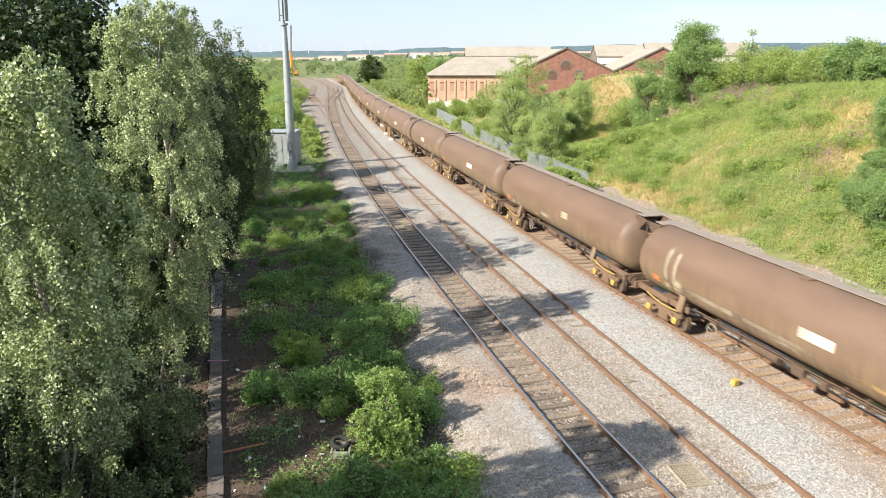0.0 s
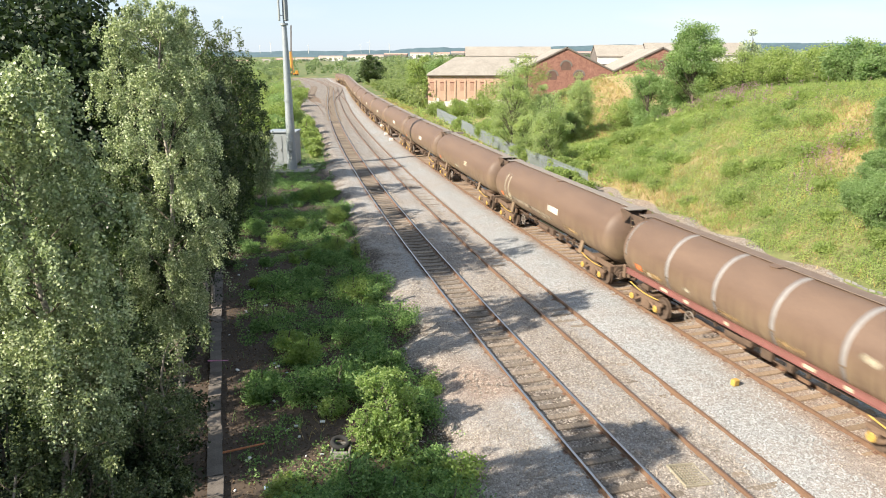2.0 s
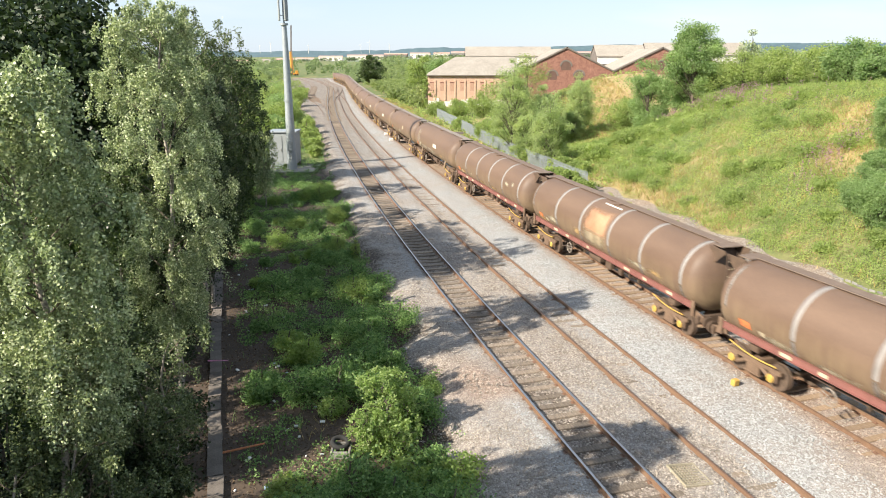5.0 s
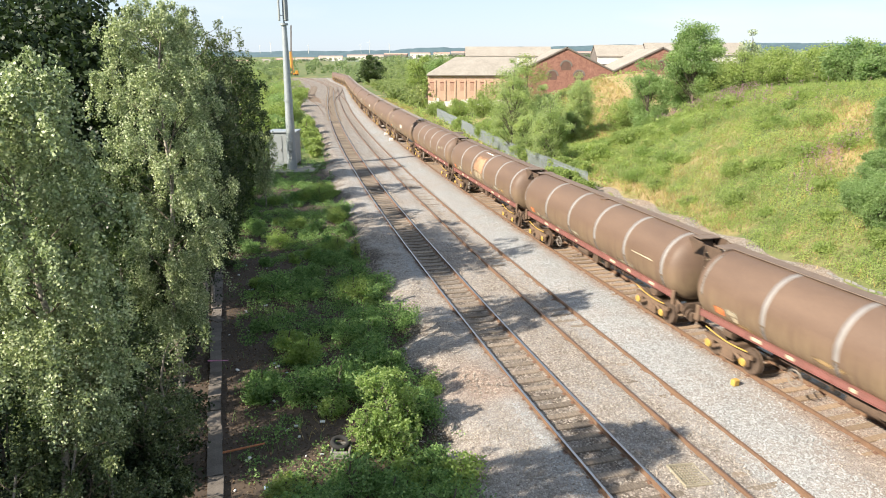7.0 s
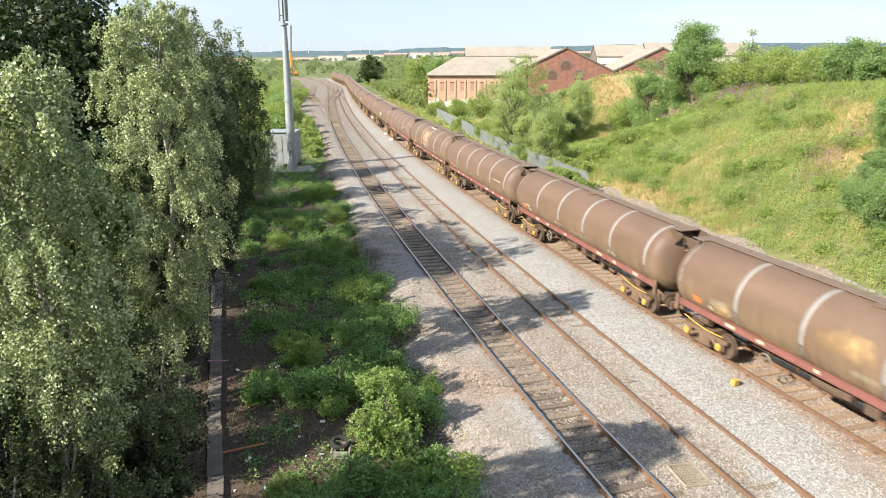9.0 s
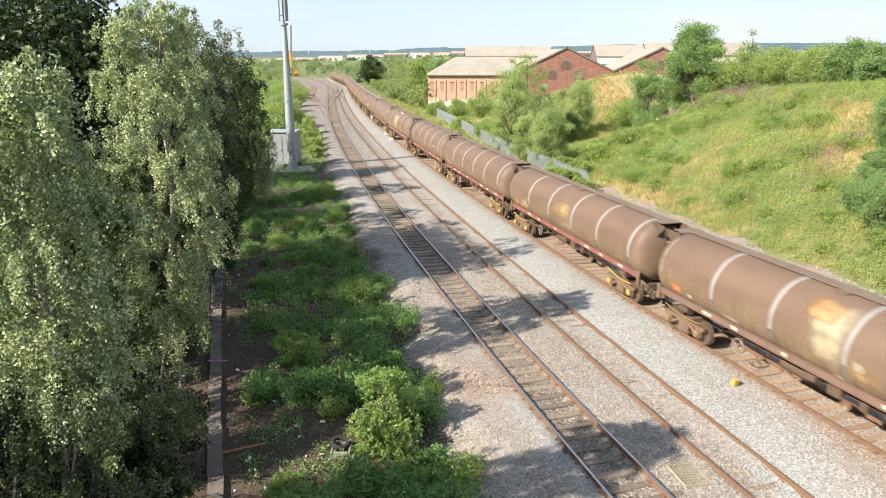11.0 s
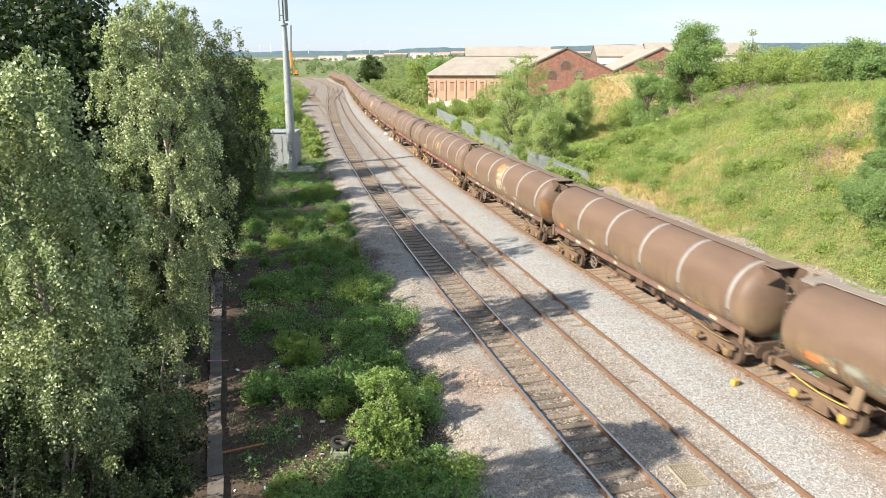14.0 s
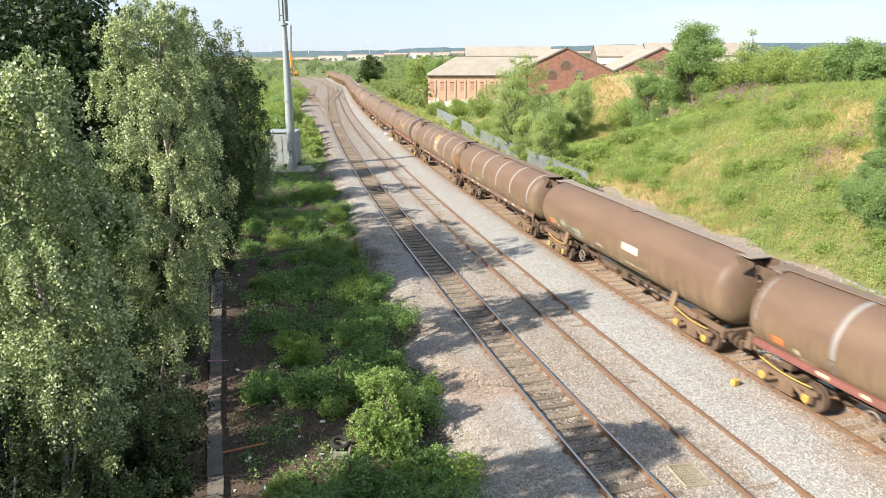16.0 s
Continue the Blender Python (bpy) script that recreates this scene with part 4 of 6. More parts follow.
def build_train():
    plain_one = tank_wagon(False)
    banded_one = tank_wagon(True)
    used = {False: False, True: False}
    # index 0 passes at the clip's start; higher numbers run ahead, lower ones follow
    banded_set = {-1, -2, -3, -4, -5, -6, -7, -9, -10}
    for i in range(-11, 16):
        b = i in banded_set
        src = banded_one if b else plain_one
        if not used[b]:
            w, used[b] = src, True
        else:
            w = copy_thing(src, pose(0, 0, 0))
        s = RIM + i * PITCH - PITCH / 2 + (0.55 if b else 0.5)
        TRAIN.append((i, s, w))
    by = {i: w for i, s, w in TRAIN}
    label = ("label_panel", "panel_cream", -2.5, -1.1, -3, 11, "blank white data panel")
    for i in by:
        if i == 1:
            dress(by[i], [("label_bar", "cream", -2.4, -1.6, a, a + 3, "row of faded small lettering") for a in (-2, 3, 8)])
        elif i >= 0 or i in (-8, -11):
            dress(by[i], [label])
        dress(by[i], [("hazard_panel", "label_orange", 6.35, 7.0, -32, -16, "orange hazard panel"), ("notice", "cream", 5.75, 6.05, -33, -24, "small white notice")])
    dress(by[-2], [("primer_patch", "orange", -1.3, 1.3, -8, 58, "orange primer patch"), ("smear", "bright_cream", -1.3, 1.35, -34, 8, "cream smear"), ("plate", "white", -0.9, 0.7, 70, 74, "pale strip")])
    dress(by[-6], [("primer_patch", "bright_cream", -1.46, 0.35, 6, 66, "cream and ochre bare patch"), ("stain", "bright_ochre", -0.9, 0.55, 26, 66, "ochre stain"), ("smear", "bright_cream", -1.46, 0.2, -30, 22, "cream smear"), ("smear", "pale_smear", -2.3, -1.6, -16, 2, "cream smear"), ("smear", "pale_smear", -4.2, -3.2, -28, -14, "cream smear")])
    dress(by[-8], [("scrawl", "scrawl", 2.6, 4.6, -26, -8, "pale sprayed scrawl"), ("scrawl", "scrawl", 4.4, 6.2, -24, -4, "pale sprayed scrawl"), ("smear", "pale_smear", -3.6, 0.6, -34, -22, "pale smear")])
    dome_stain(by[-6], "dome_rust", -50, 25)
    dress(by[-5], [("smear", "pale_smear", 4.62, 6.0, -30, -4, "cream smear"), ("primer_patch", "sand", -1.2, 1.1, -8, 36, "ochre stain")])
    dress(by[0], [("streak", "dust_smear", 5.75, 6.1, -22, 48, "pale dust streak"), ("streak", "dust_smear", 5.2, 5.5, -20, 44, "pale dust streak"), ("smear", "pale_smear", 4.7, 5.9, -26, -6, "pale smear"), ("smear", "dust_smear", 1.6, 5.0, -27, -15, "long dusty smear"), ("smear", "dust_smear", -1.8, 1.9, -25, -15, "long dusty smear")])
    dress(by[-1], [("scrawl", "pale_smear", -5.6, -4.7, 2, 16, "pale chipped paint"), ("scrawl", "pale_smear", -6.6, -6.0, 8, 22, "pale chipped paint")])
    dress(by[-3], [("scratch", "cream", -6.6, -4.9, 3, 5, "pale scratch")])
    r2 = random.Random(4)
    for i in by:
        marks = []
        for k in range(5):
            x = r2.uniform(-7, 6)
            a = r2.uniform(-42, -18)
            marks.append(("dirt_streak", r2.choice(["pale_smear", "sand", "pale_smear"]), x, x + r2.uniform(0.5, 2.2), a - 6, a + r2.uniform(3, 14), "pale dirt streak"))
        dress(by[i], marks)
    dress(by[-8], [("scrawl", "scrawl", 2.2, 5.2, -34, -22, "pale scrawl of spray paint")])


build_train()


def repaint(ob, mat):
    """Gives one copy a material of its own."""
    ob.material_slots[0].link = "OBJECT"
    ob.material_slots[0].material = mat


# two of the banded wagons have brown solebars and grimy running gear
for _i, _s, _w in TRAIN:
    if _i in (-6, -7):
        for _c in _w.children_recursive:
            if _c.name.startswith("solebar"):
                repaint(_c, M["sole_brown"])
            elif _c.name.startswith(("hose", "axle_cap")):
                repaint(_c, M["dull_yellow"])


def loco():
    w = thing("locomotive", "pale-fronted diesel locomotive at the head of the train", "locomotive")
    g = Geo()
    g.extrude([(-1.3, 1.1), (1.3, 1.1), (1.32, 2.9), (0.9, 3.75), (-0.9, 3.75), (-1.32, 2.9)], -9.0, 9.0)
    part("body", g, M["tank"], w)
    g = Geo()
    g.box((-9.05, 0, 2.4), (0.1, 2.3, 2.2), bevel=0.04)
    part("cab_end", g, M["yellow"], w, "yellow cab end")
    for x in (-5.5, 5.5):
        g = Geo()
        g.box((x, 0, 0.62), (4.2, 2.3, 0.7), bevel=0.1)
        for d in (-1.5, 0, 1.5):
            for side in (1, -1):
                g.tube((x + d, side * 0.72, 0.5), (x + d, side * 0.8, 0.5), 0.5, n=16)
        part("bogie", g, M["under"], w)
    g = Geo()
    g.box((0, 0, 0.75), (4.5, 2.2, 0.7), bevel=0.1)
    part("fuel_tank", g, M["under"], w)
    TRAIN.append((99, RIM + 15 * PITCH + 9.6 + 0.5, w))


loco()


# ---- trees and plants ----
def limb(g, pts, r0, r1, n=7):
    """A bent, tapering limb through the given points."""
    k = len(pts) - 1
    for i in range(k):
        a = r0 + (r1 - r0) * i / k
        b = r0 + (r1 - r0) * (i + 1) / k
        g.tube(pts[i], pts[i + 1], a, b, n, caps=i == 0)


def birch(x, y, high, spread, count, label, leaf=0.06, low=0.18, mat="birch", lean=(0, 0), shape=0.75, droop=1.0, z0=None, limbs=1.0, twigs=(8, 13)):
    """A birch: pale trunk, rising limbs that end in leafy plumes of hanging twigs, with gaps between the plumes."""
    z0 = ground_z(x, y) - 0.1 if z0 is None else z0
    t = thing("birch_tree", label, "tree", pose(x, y, z0))
    g = Geo()
    r = high * 0.0075 + 0.015
    spine = [Vector((lean[0] * k / 8 + 0.10 * math.sin(k * 1.7), lean[1] * k / 8 + 0.10 * math.cos(k * 1.3), high * 0.97 * k / 8)) for k in range(9)]
    limb(g, spine, r, 0.02, 9)
    part("trunk", g, M["birch_bark"], t)
    g = Geo()
    sites = []
    n = int((20 + high * 1.7) * limbs)
    for i in range(n):
        f = low + (0.98 - low) * (i + 0.5) / n
        k = f * 8
        a = spine[min(7, int(k))].lerp(spine[min(8, int(k) + 1)], k - int(k))
        az = i * 2.399 + rng.uniform(-0.4, 0.4)
        reach = spread * (math.sin(math.pi * min(1, (1.06 - f) / (1.06 - low)) ** shape) * 0.75 + 0.25) * rng.uniform(0.55, 1.15)
        up = 0.55 * reach * (0.4 + f)
        d = Vector((math.cos(az), math.sin(az), 0))
        pts = [a, a + d * reach * 0.5 + Vector((0, 0, up * 0.75)), a + d * reach * 0.85 + Vector((0, 0, up)), a + d * reach + Vector((0, 0, up * 0.8))]
        limb(g, pts, 0.012 + 0.02 * (1 - f), 0.003, 5)
        plume = 0.11 + 0.10 * spread
        for j in range(rng.integers(*twigs)):
            u = rng.uniform(0.30, 1.0) ** 0.7
            q = a.lerp(pts[2], u / 0.85) if u < 0.85 else pts[2].lerp(pts[3], (u - 0.85) / 0.15)
            v = unit(1)[0] * rng.uniform(0.75, 1.05) * plume * 1.5
            q = q + Vector((v[0], v[1], abs(v[2]) * 0.8))
            sites.append((np.array(q), rng.uniform(0.25, 1.0) ** 1.6 * 1.35 * droop * (0.6 + 0.5 * (1 - f)), d))
    part("branchwork", g, M["bark"], t)
    per = max(1, count // len(sites))
    pts = []
    for q, ln, d in sites:
        s = rng.uniform(0, 1, per)
        p = q[None] + np.stack([np.array(d)[0] * 0.25 * s * ln, np.array(d)[1] * 0.25 * s * ln, -s * ln], 1)
        pts.append(p + rng.normal(0, 0.03 + 0.02 * spread / 1.5, (per, 3)))
    part("crown", quads("crown", leaves(np.concatenate(pts), leaf, leaf * 0.75, 0.55), M[mat]), None, t)
    return t


def broadleaf(name, label, x, y, high, radius, count, leaf, mat, low=0.15, lumps=60, squash=1.0, category="tree", z0=None, group="", lump=0.36, base=0.35):
    """A tree or bush: trunk and limbs, a crown of many leafy clumps with gaps between."""
    z0 = ground_z(x, y) - 0.1 if z0 is None else z0
    t = thing(name, label, category, pose(x, y, z0), group=group)
    cz = high * (1 + low) / 2
    hz = high * (1 - low) / 2
    g, gl = Geo(), Geo()
    limb(g, [Vector((0, 0, 0)), Vector((0.06, 0.03, high * 0.3)), Vector((-0.05, 0.05, high * 0.6)), Vector((0.02, 0, high * 0.9))], 0.03 + high * 0.016, 0.02, 8)
    part("trunk", g, M["bark"], t)
    d = unit(lumps)
    rad = rng.uniform(0.45, 0.95, lumps) ** 0.6
    rad *= 0.82 + 0.25 * np.sin(d[:, 0] * 3 + x) * np.cos(d[:, 1] * 3.3 + y)
    wide = np.where(d[:, 2] < 0, 1 + base * d[:, 2], 1.0)
    c = np.stack([d[:, 0] * radius * rad * wide, d[:, 1] * radius * squash * rad * wide, cz + d[:, 2] * hz * rad], 1)
    for i in range(0, lumps, 2):
        f = max(0.12, min(0.85, c[i, 2] / high - 0.15))
        limb(gl, [Vector((0, 0, high * f * 0.7)), Vector(c[i]) * 0.55 + Vector((0, 0, high * f * 0.38)), Vector(c[i])], 0.012 + high * 0.004, 0.008, 5)
    part("branchwork", gl, M["bark"], t)
    per = max(1, count // lumps)
    pts = []
    for i in range(lumps):
        r = radius * lump * rng.uniform(0.6, 1.25)
        u = unit(per) * (rng.uniform(0, 1, per) ** 0.42)[:, None] * r
        u[:, 2] *= 0.7
        pts.append(c[i][None] + u)
    p = np.concatenate(pts)
    p = p[p[:, 2] > 0.03]
    part("crown", quads("crown", leaves(p, leaf, leaf * 0.7, 0.12, 0.45), M[mat]), None, t)
    return t


def left_trees():
    birch(-6.5, 10.6, 11.6, 1.4, 74000, "tall weeping birch with pale green leaves over the trackside", leaf=0.062, low=0.52, twigs=(14, 20), limbs=1.1, shape=1.2)
    birch(-8.9, 21.2, 13.0, 2.2, 104000, "tall weeping birch with hanging twigs beside the cable trough", leaf=0.068, low=0.22, lean=(0.6, 0.2), twigs=(14, 20), limbs=1.1, shape=1.25)
    birch(-6.1, 10.9, 7.0, 0.85, 13000, "low bushy young birch with dense twigs", leaf=0.058, low=0.7, shape=0.9, droop=0.5, twigs=(10, 15))
    # Low birches take the darkened leaves to look shaded by the tall ones.
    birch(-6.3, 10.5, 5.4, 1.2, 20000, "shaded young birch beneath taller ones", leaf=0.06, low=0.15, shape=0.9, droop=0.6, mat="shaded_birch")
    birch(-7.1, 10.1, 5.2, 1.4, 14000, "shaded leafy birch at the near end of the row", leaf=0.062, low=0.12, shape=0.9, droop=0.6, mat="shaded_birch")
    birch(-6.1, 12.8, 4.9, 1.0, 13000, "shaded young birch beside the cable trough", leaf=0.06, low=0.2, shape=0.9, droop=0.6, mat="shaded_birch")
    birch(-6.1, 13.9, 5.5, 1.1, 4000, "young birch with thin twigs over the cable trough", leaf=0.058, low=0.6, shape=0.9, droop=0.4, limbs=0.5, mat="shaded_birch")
    # Added to shade the ballast; its dark leaves also paint the gap's shade.
    birch(-9.3, 16.4, 8.8, 1.3, 16000, "birch in dark leaves filling the shaded gap between two taller ones", leaf=0.075, low=0.15, mat="ash")
    # This birch has the darkened leaves too, for the shade it stands in.
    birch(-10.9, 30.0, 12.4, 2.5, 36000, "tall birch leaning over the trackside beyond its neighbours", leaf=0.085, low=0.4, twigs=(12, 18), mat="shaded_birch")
    birch(-10.8, 30.6, 9.8, 2.9, 26000, "drooping birch coloured near black for shade, over the cable trough", leaf=0.085, low=0.3, twigs=(12, 18), mat="dark_shade_leaf")
    # Both added for the shade they cast on the trackside weeds.
    broadleaf("ash_tree", "leafy tree behind a tall birch, added for its shade", -12.4, 24.0, 8.2, 2.0, 16000, 0.13, "ash", lumps=80, low=0.0, base=0.0)
    broadleaf("ash_tree", "dark leafy tree added to shade ground near the equipment cabin", -16.6, 45.5, 9.4, 2.7, 16000, 0.17, "ash", lumps=80, low=0.0, base=0.0)
    # Near-black fillers stand in for the deep shade between the birches.
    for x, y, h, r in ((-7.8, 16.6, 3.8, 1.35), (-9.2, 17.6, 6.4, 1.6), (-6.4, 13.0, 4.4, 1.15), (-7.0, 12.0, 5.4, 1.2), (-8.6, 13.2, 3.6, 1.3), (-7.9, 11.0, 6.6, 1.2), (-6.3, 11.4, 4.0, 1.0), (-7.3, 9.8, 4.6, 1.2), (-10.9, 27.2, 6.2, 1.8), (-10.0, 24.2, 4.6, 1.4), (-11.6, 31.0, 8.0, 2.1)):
        broadleaf("shrub", "near-black shrub, shade in its colour, under the birches", x, y, h, r, 9000, 0.10, "dark_shade_leaf", low=0.0, lumps=70, category="bush", group="shrubs under the birches", base=0.0)
    # Out of view: added to shade the lower birches and the ground.
    for x, y, h, r in ((-10.6, 8.0, 9.8, 2.3), (-10.8, 4.6, 9.4, 2.2), (-13.4, 8.4, 10.6, 2.2), (-11.0, 9.7, 9.6, 1.5), (-9.6, 10.6, 9.6, 1.4)):
        broadleaf("ash_tree", "unseen leafy tree added to shade the front birches", x, y, h, r, 14000, 0.20, "ash", lumps=90, low=0.0, base=0.0, lump=0.42)
    # Birches in dark ash leaves: the row's shade is put into their colour.
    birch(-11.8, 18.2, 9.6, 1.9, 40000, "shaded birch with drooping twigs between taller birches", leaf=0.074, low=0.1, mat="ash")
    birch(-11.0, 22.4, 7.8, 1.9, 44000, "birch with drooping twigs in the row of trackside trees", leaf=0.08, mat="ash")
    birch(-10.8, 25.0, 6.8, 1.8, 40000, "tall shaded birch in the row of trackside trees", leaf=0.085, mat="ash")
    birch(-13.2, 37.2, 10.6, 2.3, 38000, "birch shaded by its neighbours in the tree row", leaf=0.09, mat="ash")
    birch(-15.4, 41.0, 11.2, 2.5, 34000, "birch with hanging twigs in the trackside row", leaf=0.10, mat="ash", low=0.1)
    broadleaf("ash_tree", "dark leafy tree near the end of the tree row", -18.4, 60.5, 13.2, 2.9, 18000, 0.21, "ash", lumps=110, low=0.05)
    birch(-13.7, 52.5, 5.6, 1.2, 9000, "young birch leaning out towards the cabin", leaf=0.11, low=0.3)
    for x, y, h, r in ((-14.9, 47.5, 5.0, 2.0), (-13.3, 41.5, 4.2, 1.5), (-17.0, 54.5, 5.2, 2.3), (-12.4, 37.0, 3.4, 1.3), (-19.0, 60.0, 4.0, 1.8)):
        broadleaf("shrub", "dark shrub overhanging the cable trough", x, y, h, r, 8000, 0.13, "ash", low=0.0, lumps=60, category="bush", group="shrubs over the trough")
    broadleaf("ash_tree", "dark broad-leaved tree behind the birches", -16.6, 30.0, 15.4, 4.8, 52000, 0.26, "dark_shade_leaf", lumps=200, lump=0.42)
    broadleaf("ash_tree", "dark broad-leaved tree behind the birches", -14.5, 23.5, 9.6, 2.6, 20000, 0.14, "dark_shade_leaf", lumps=90)
    broadleaf("ash_tree", "dark leafy tree overhanging the trackside", -15.0, 34.5, 9.4, 2.6, 18000, 0.15, "ash", lumps=90, low=0.06)
    broadleaf("ash_tree", "dark leafy tree in the trackside row", -18.6, 50.0, 10.0, 3.3, 16000, 0.17, "ash", lumps=90, low=0.05)
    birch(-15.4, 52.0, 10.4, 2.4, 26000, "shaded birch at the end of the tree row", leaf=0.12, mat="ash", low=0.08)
    broadleaf("ash_tree", "rounded leafy tree in the trackside row", -23.0, 62.0, 11.5, 3.8, 14000, 0.21, "ash", lumps=80, low=0.05)
    # Two unseen trees, added to cast shade on the near left.
    broadleaf("ash_tree", "unseen broad-leaved tree added beyond the row for its shade", -14.8, 4.4, 9.6, 3.0, 9000, 0.24, "ash", lumps=90, low=0.05)
    broadleaf("ash_tree", "unseen broad-leaved tree added beyond the row for its shade", -12.5, -3.0, 12.0, 3.4, 9000, 0.24, "ash", lumps=80)
    # scrub along the far line
    r5 = random.Random(8)
    for k in range(22):
        y = 96 + k * 5.5 + r5.uniform(-2, 2)
        x = float(line_x("a", y)) - r5.uniform(7.0, 13.5)
        h = r5.uniform(1.6, 3.8)
        broadleaf("bush", "low green scrub bush beside the far line", x, y, h, h * r5.uniform(0.55, 0.8), 2600, 0.26, r5.choice(["bush", "maple", "bush"]), low=0.0, lumps=26, category="bush", group="scrub beside the far line", base=0.0)
    for x, y, h, r in ((-14.6, 79.5, 1.7, 1.0), (-15.6, 84.0, 2.3, 1.2), (-16.8, 89.0, 2.5, 1.3), (-18.2, 95.0, 2.6, 1.4), (-19.8, 102.0, 2.8, 1.5), (-21.4, 110.0, 2.6, 1.5)):
        broadleaf("bush", "bright green self-sown bush at the edge of the ballast", x, y, h, r, 3000, 0.19, "bush", low=0.0, lumps=30, category="bush", group="bushes at the ballast edge", base=0.0)
    # bushes beyond the cabinet
    for i, (x, y, h, r) in enumerate([(-24.5, 74, 7.5, 3.6), (-22.5, 86, 5.5, 3.0), (-26.5, 97, 6.0, 3.4), (-21.5, 92, 4.0, 2.0), (-25.0, 110, 5.0, 3.0), (-30.0, 104, 7.0, 4.0), (-29.0, 125, 5.0, 3.2), (-35, 140, 6.0, 4.0), (-33, 155, 4.5, 3.4), (-42, 170, 6, 5), (-43, 200, 5.5, 5), (-20.2, 81, 2.6, 1.7), (-52, 150, 8, 6), (-60, 215, 7, 7), (-17.6, 76, 2.2, 1.3)]):
        broadleaf("bush", "green self-sown bush beside the line", x, y, h, r, 5000, 0.23, "bush" if i % 3 else "maple", low=0.02, lumps=46, category="bush", group="bushes beside the line")


left_trees()


def right_trees():
    broadleaf("sycamore_tree", "full green sycamore at the end of the grassy bank", 25.8, 73.5, 10.8, 3.3, 46000, 0.16, "maple", low=0.03, lumps=120, z0=4.3, base=-0.25, lump=0.32)
    broadleaf("bush", "dark green bush at the foot of a sycamore", 22.2, 76.6, 10.4, 2.8, 30000, 0.15, "maple", low=0.0, lumps=60, category="bush", z0=0.8)
    broadleaf("bush", "light green bush on the mound", 23.0, 88.0, 5.0, 2.8, 9000, 0.2, "bush", low=0.0, lumps=50, category="bush")
    for x, y, h, r, label in ((8.0, 80.5, 11.0, 2.7, "slender birch behind the palisade fence"), (12.2, 84.0, 7.8, 1.9, "young birch behind the palisade fence"), (17.4, 90.0, 8.4, 2.1, "young birch on the dry mound"), (10.9, 71.5, 8.0, 2.4, "bushy birch behind the palisade fence"), (16.0, 87.0, 4.2, 1.6, "bushy young birch on the dry mound"), (9.2, 76.0, 5.6, 2.0, "low spreading birch behind the palisade fence")):
        broadleaf("birch_tree", label, x, y, h, r, 16000, 0.15, "hazy_birch", low=0.0, lumps=110, base=-0.35, lump=0.30)
    for i, (x, y, h, r) in enumerate([(7.6, 88, 4.4, 2.4), (6.0, 95, 3.0, 2.0), (8.5, 102, 8.2, 3.4), (12.5, 106, 9.5, 3.4), (3.0, 108, 2.2, 1.8), (14.5, 96, 4.0, 2.0), (11.4, 67.0, 2.2, 1.5), (9.8, 74.5, 2.2, 1.4), (10.5, 63.0, 1.7, 1.2), (11.2, 60.6, 1.8, 1.2), (11.8, 58.6, 1.3, 1.0), (-3.4, 150.5, 7.2, 1.1), (15.0, 68, 1.8, 1.8), (12.6, 66, 1.7, 1.6), (18.5, 69, 1.4, 1.8), (-1.0, 133, 3.0, 2.2), (3.0, 126, 3.6, 2.4), (6.4, 118, 5.0, 2.6)]):
        broadleaf("bush", "green bush on rough ground behind the fence", x, y, h, r, 7500, 0.18, "bush" if i % 4 else "slope_weed", low=0.0, lumps=46, category="bush", group="bushes behind the fence")
    # hedge along the top of the bank
    hedge = [(27.6, 72.5, 11.6, 2.4, "bush"), (29.6, 70.5, 12.2, 2.7, "bush"), (30.8, 72.0, 13.4, 2.0, "birch"), (31.2, 69.0, 12.0, 2.6, "bush"), (32.8, 68.0, 11.8, 2.5, "bush"), (33.6, 65.0, 12.1, 2.4, "bush"), (34.0, 62.0, 12.0, 2.2, "bush"), (32.6, 57.8, 12.4, 2.0, "maple"), (33.4, 55.4, 11.6, 1.8, "maple"), (35.4, 60.0, 12.2, 2.2, "bush"), (35.2, 56.5, 12.0, 2.2, "bush"), (36.0, 53.0, 11.8, 2.2, "bush"), (26.2, 75.5, 10.2, 2.2, "maple"), (27.3, 42.6, 8.8, 1.3, "maple"), (25.6, 40.6, 6.0, 0.9, "maple"), (23.6, 36.6, 4.9, 1.5, "maple"), (24.6, 37.6, 5.2, 1.5, "maple"), (24.0, 38.9, 4.4, 1.5, "maple"), (25.4, 39.4, 5.6, 1.7, "maple")]
    for x, y, top, r, mat in hedge:
        h = top - ground_z(x, y)
        broadleaf("hedge_bush", "bright green hawthorn bush along the top of the bank" if mat == "bush" else "darker green bush on the bank", x, y, h, r, 9500 if y > 48 else 14000, 0.155 if y > 48 else 0.10, mat, low=0.0, lumps=70, category="bush", group="bushes on the bank")


right_trees()


def scatter(n, xr, yr, keep):
    """Random places on the ground, kept where keep(x, y) is above a random number."""
    x, y = rng.uniform(*xr, n), rng.uniform(*yr, n)
    k = rng.uniform(0, 1, n) < keep(x, y)
    x, y = x[k], y[k]
    return np.stack([x, y, height(x, y)], 1)


def tufts(feet, n, spread, high):
    """n points round each foot, in a low dome."""
    k = len(feet)
    a = rng.uniform(0, 2 * np.pi, (k, n))
    r = np.sqrt(rng.uniform(0, 1, (k, n))) * spread
    z = rng.uniform(0.15, 1, (k, n)) * high * np.sqrt(np.clip(1.1 - (r / spread) ** 2, 0, 1))
    return (feet[:, None, :] + np.stack([r * np.cos(a), r * np.sin(a), z], 2)).reshape(-1, 3)


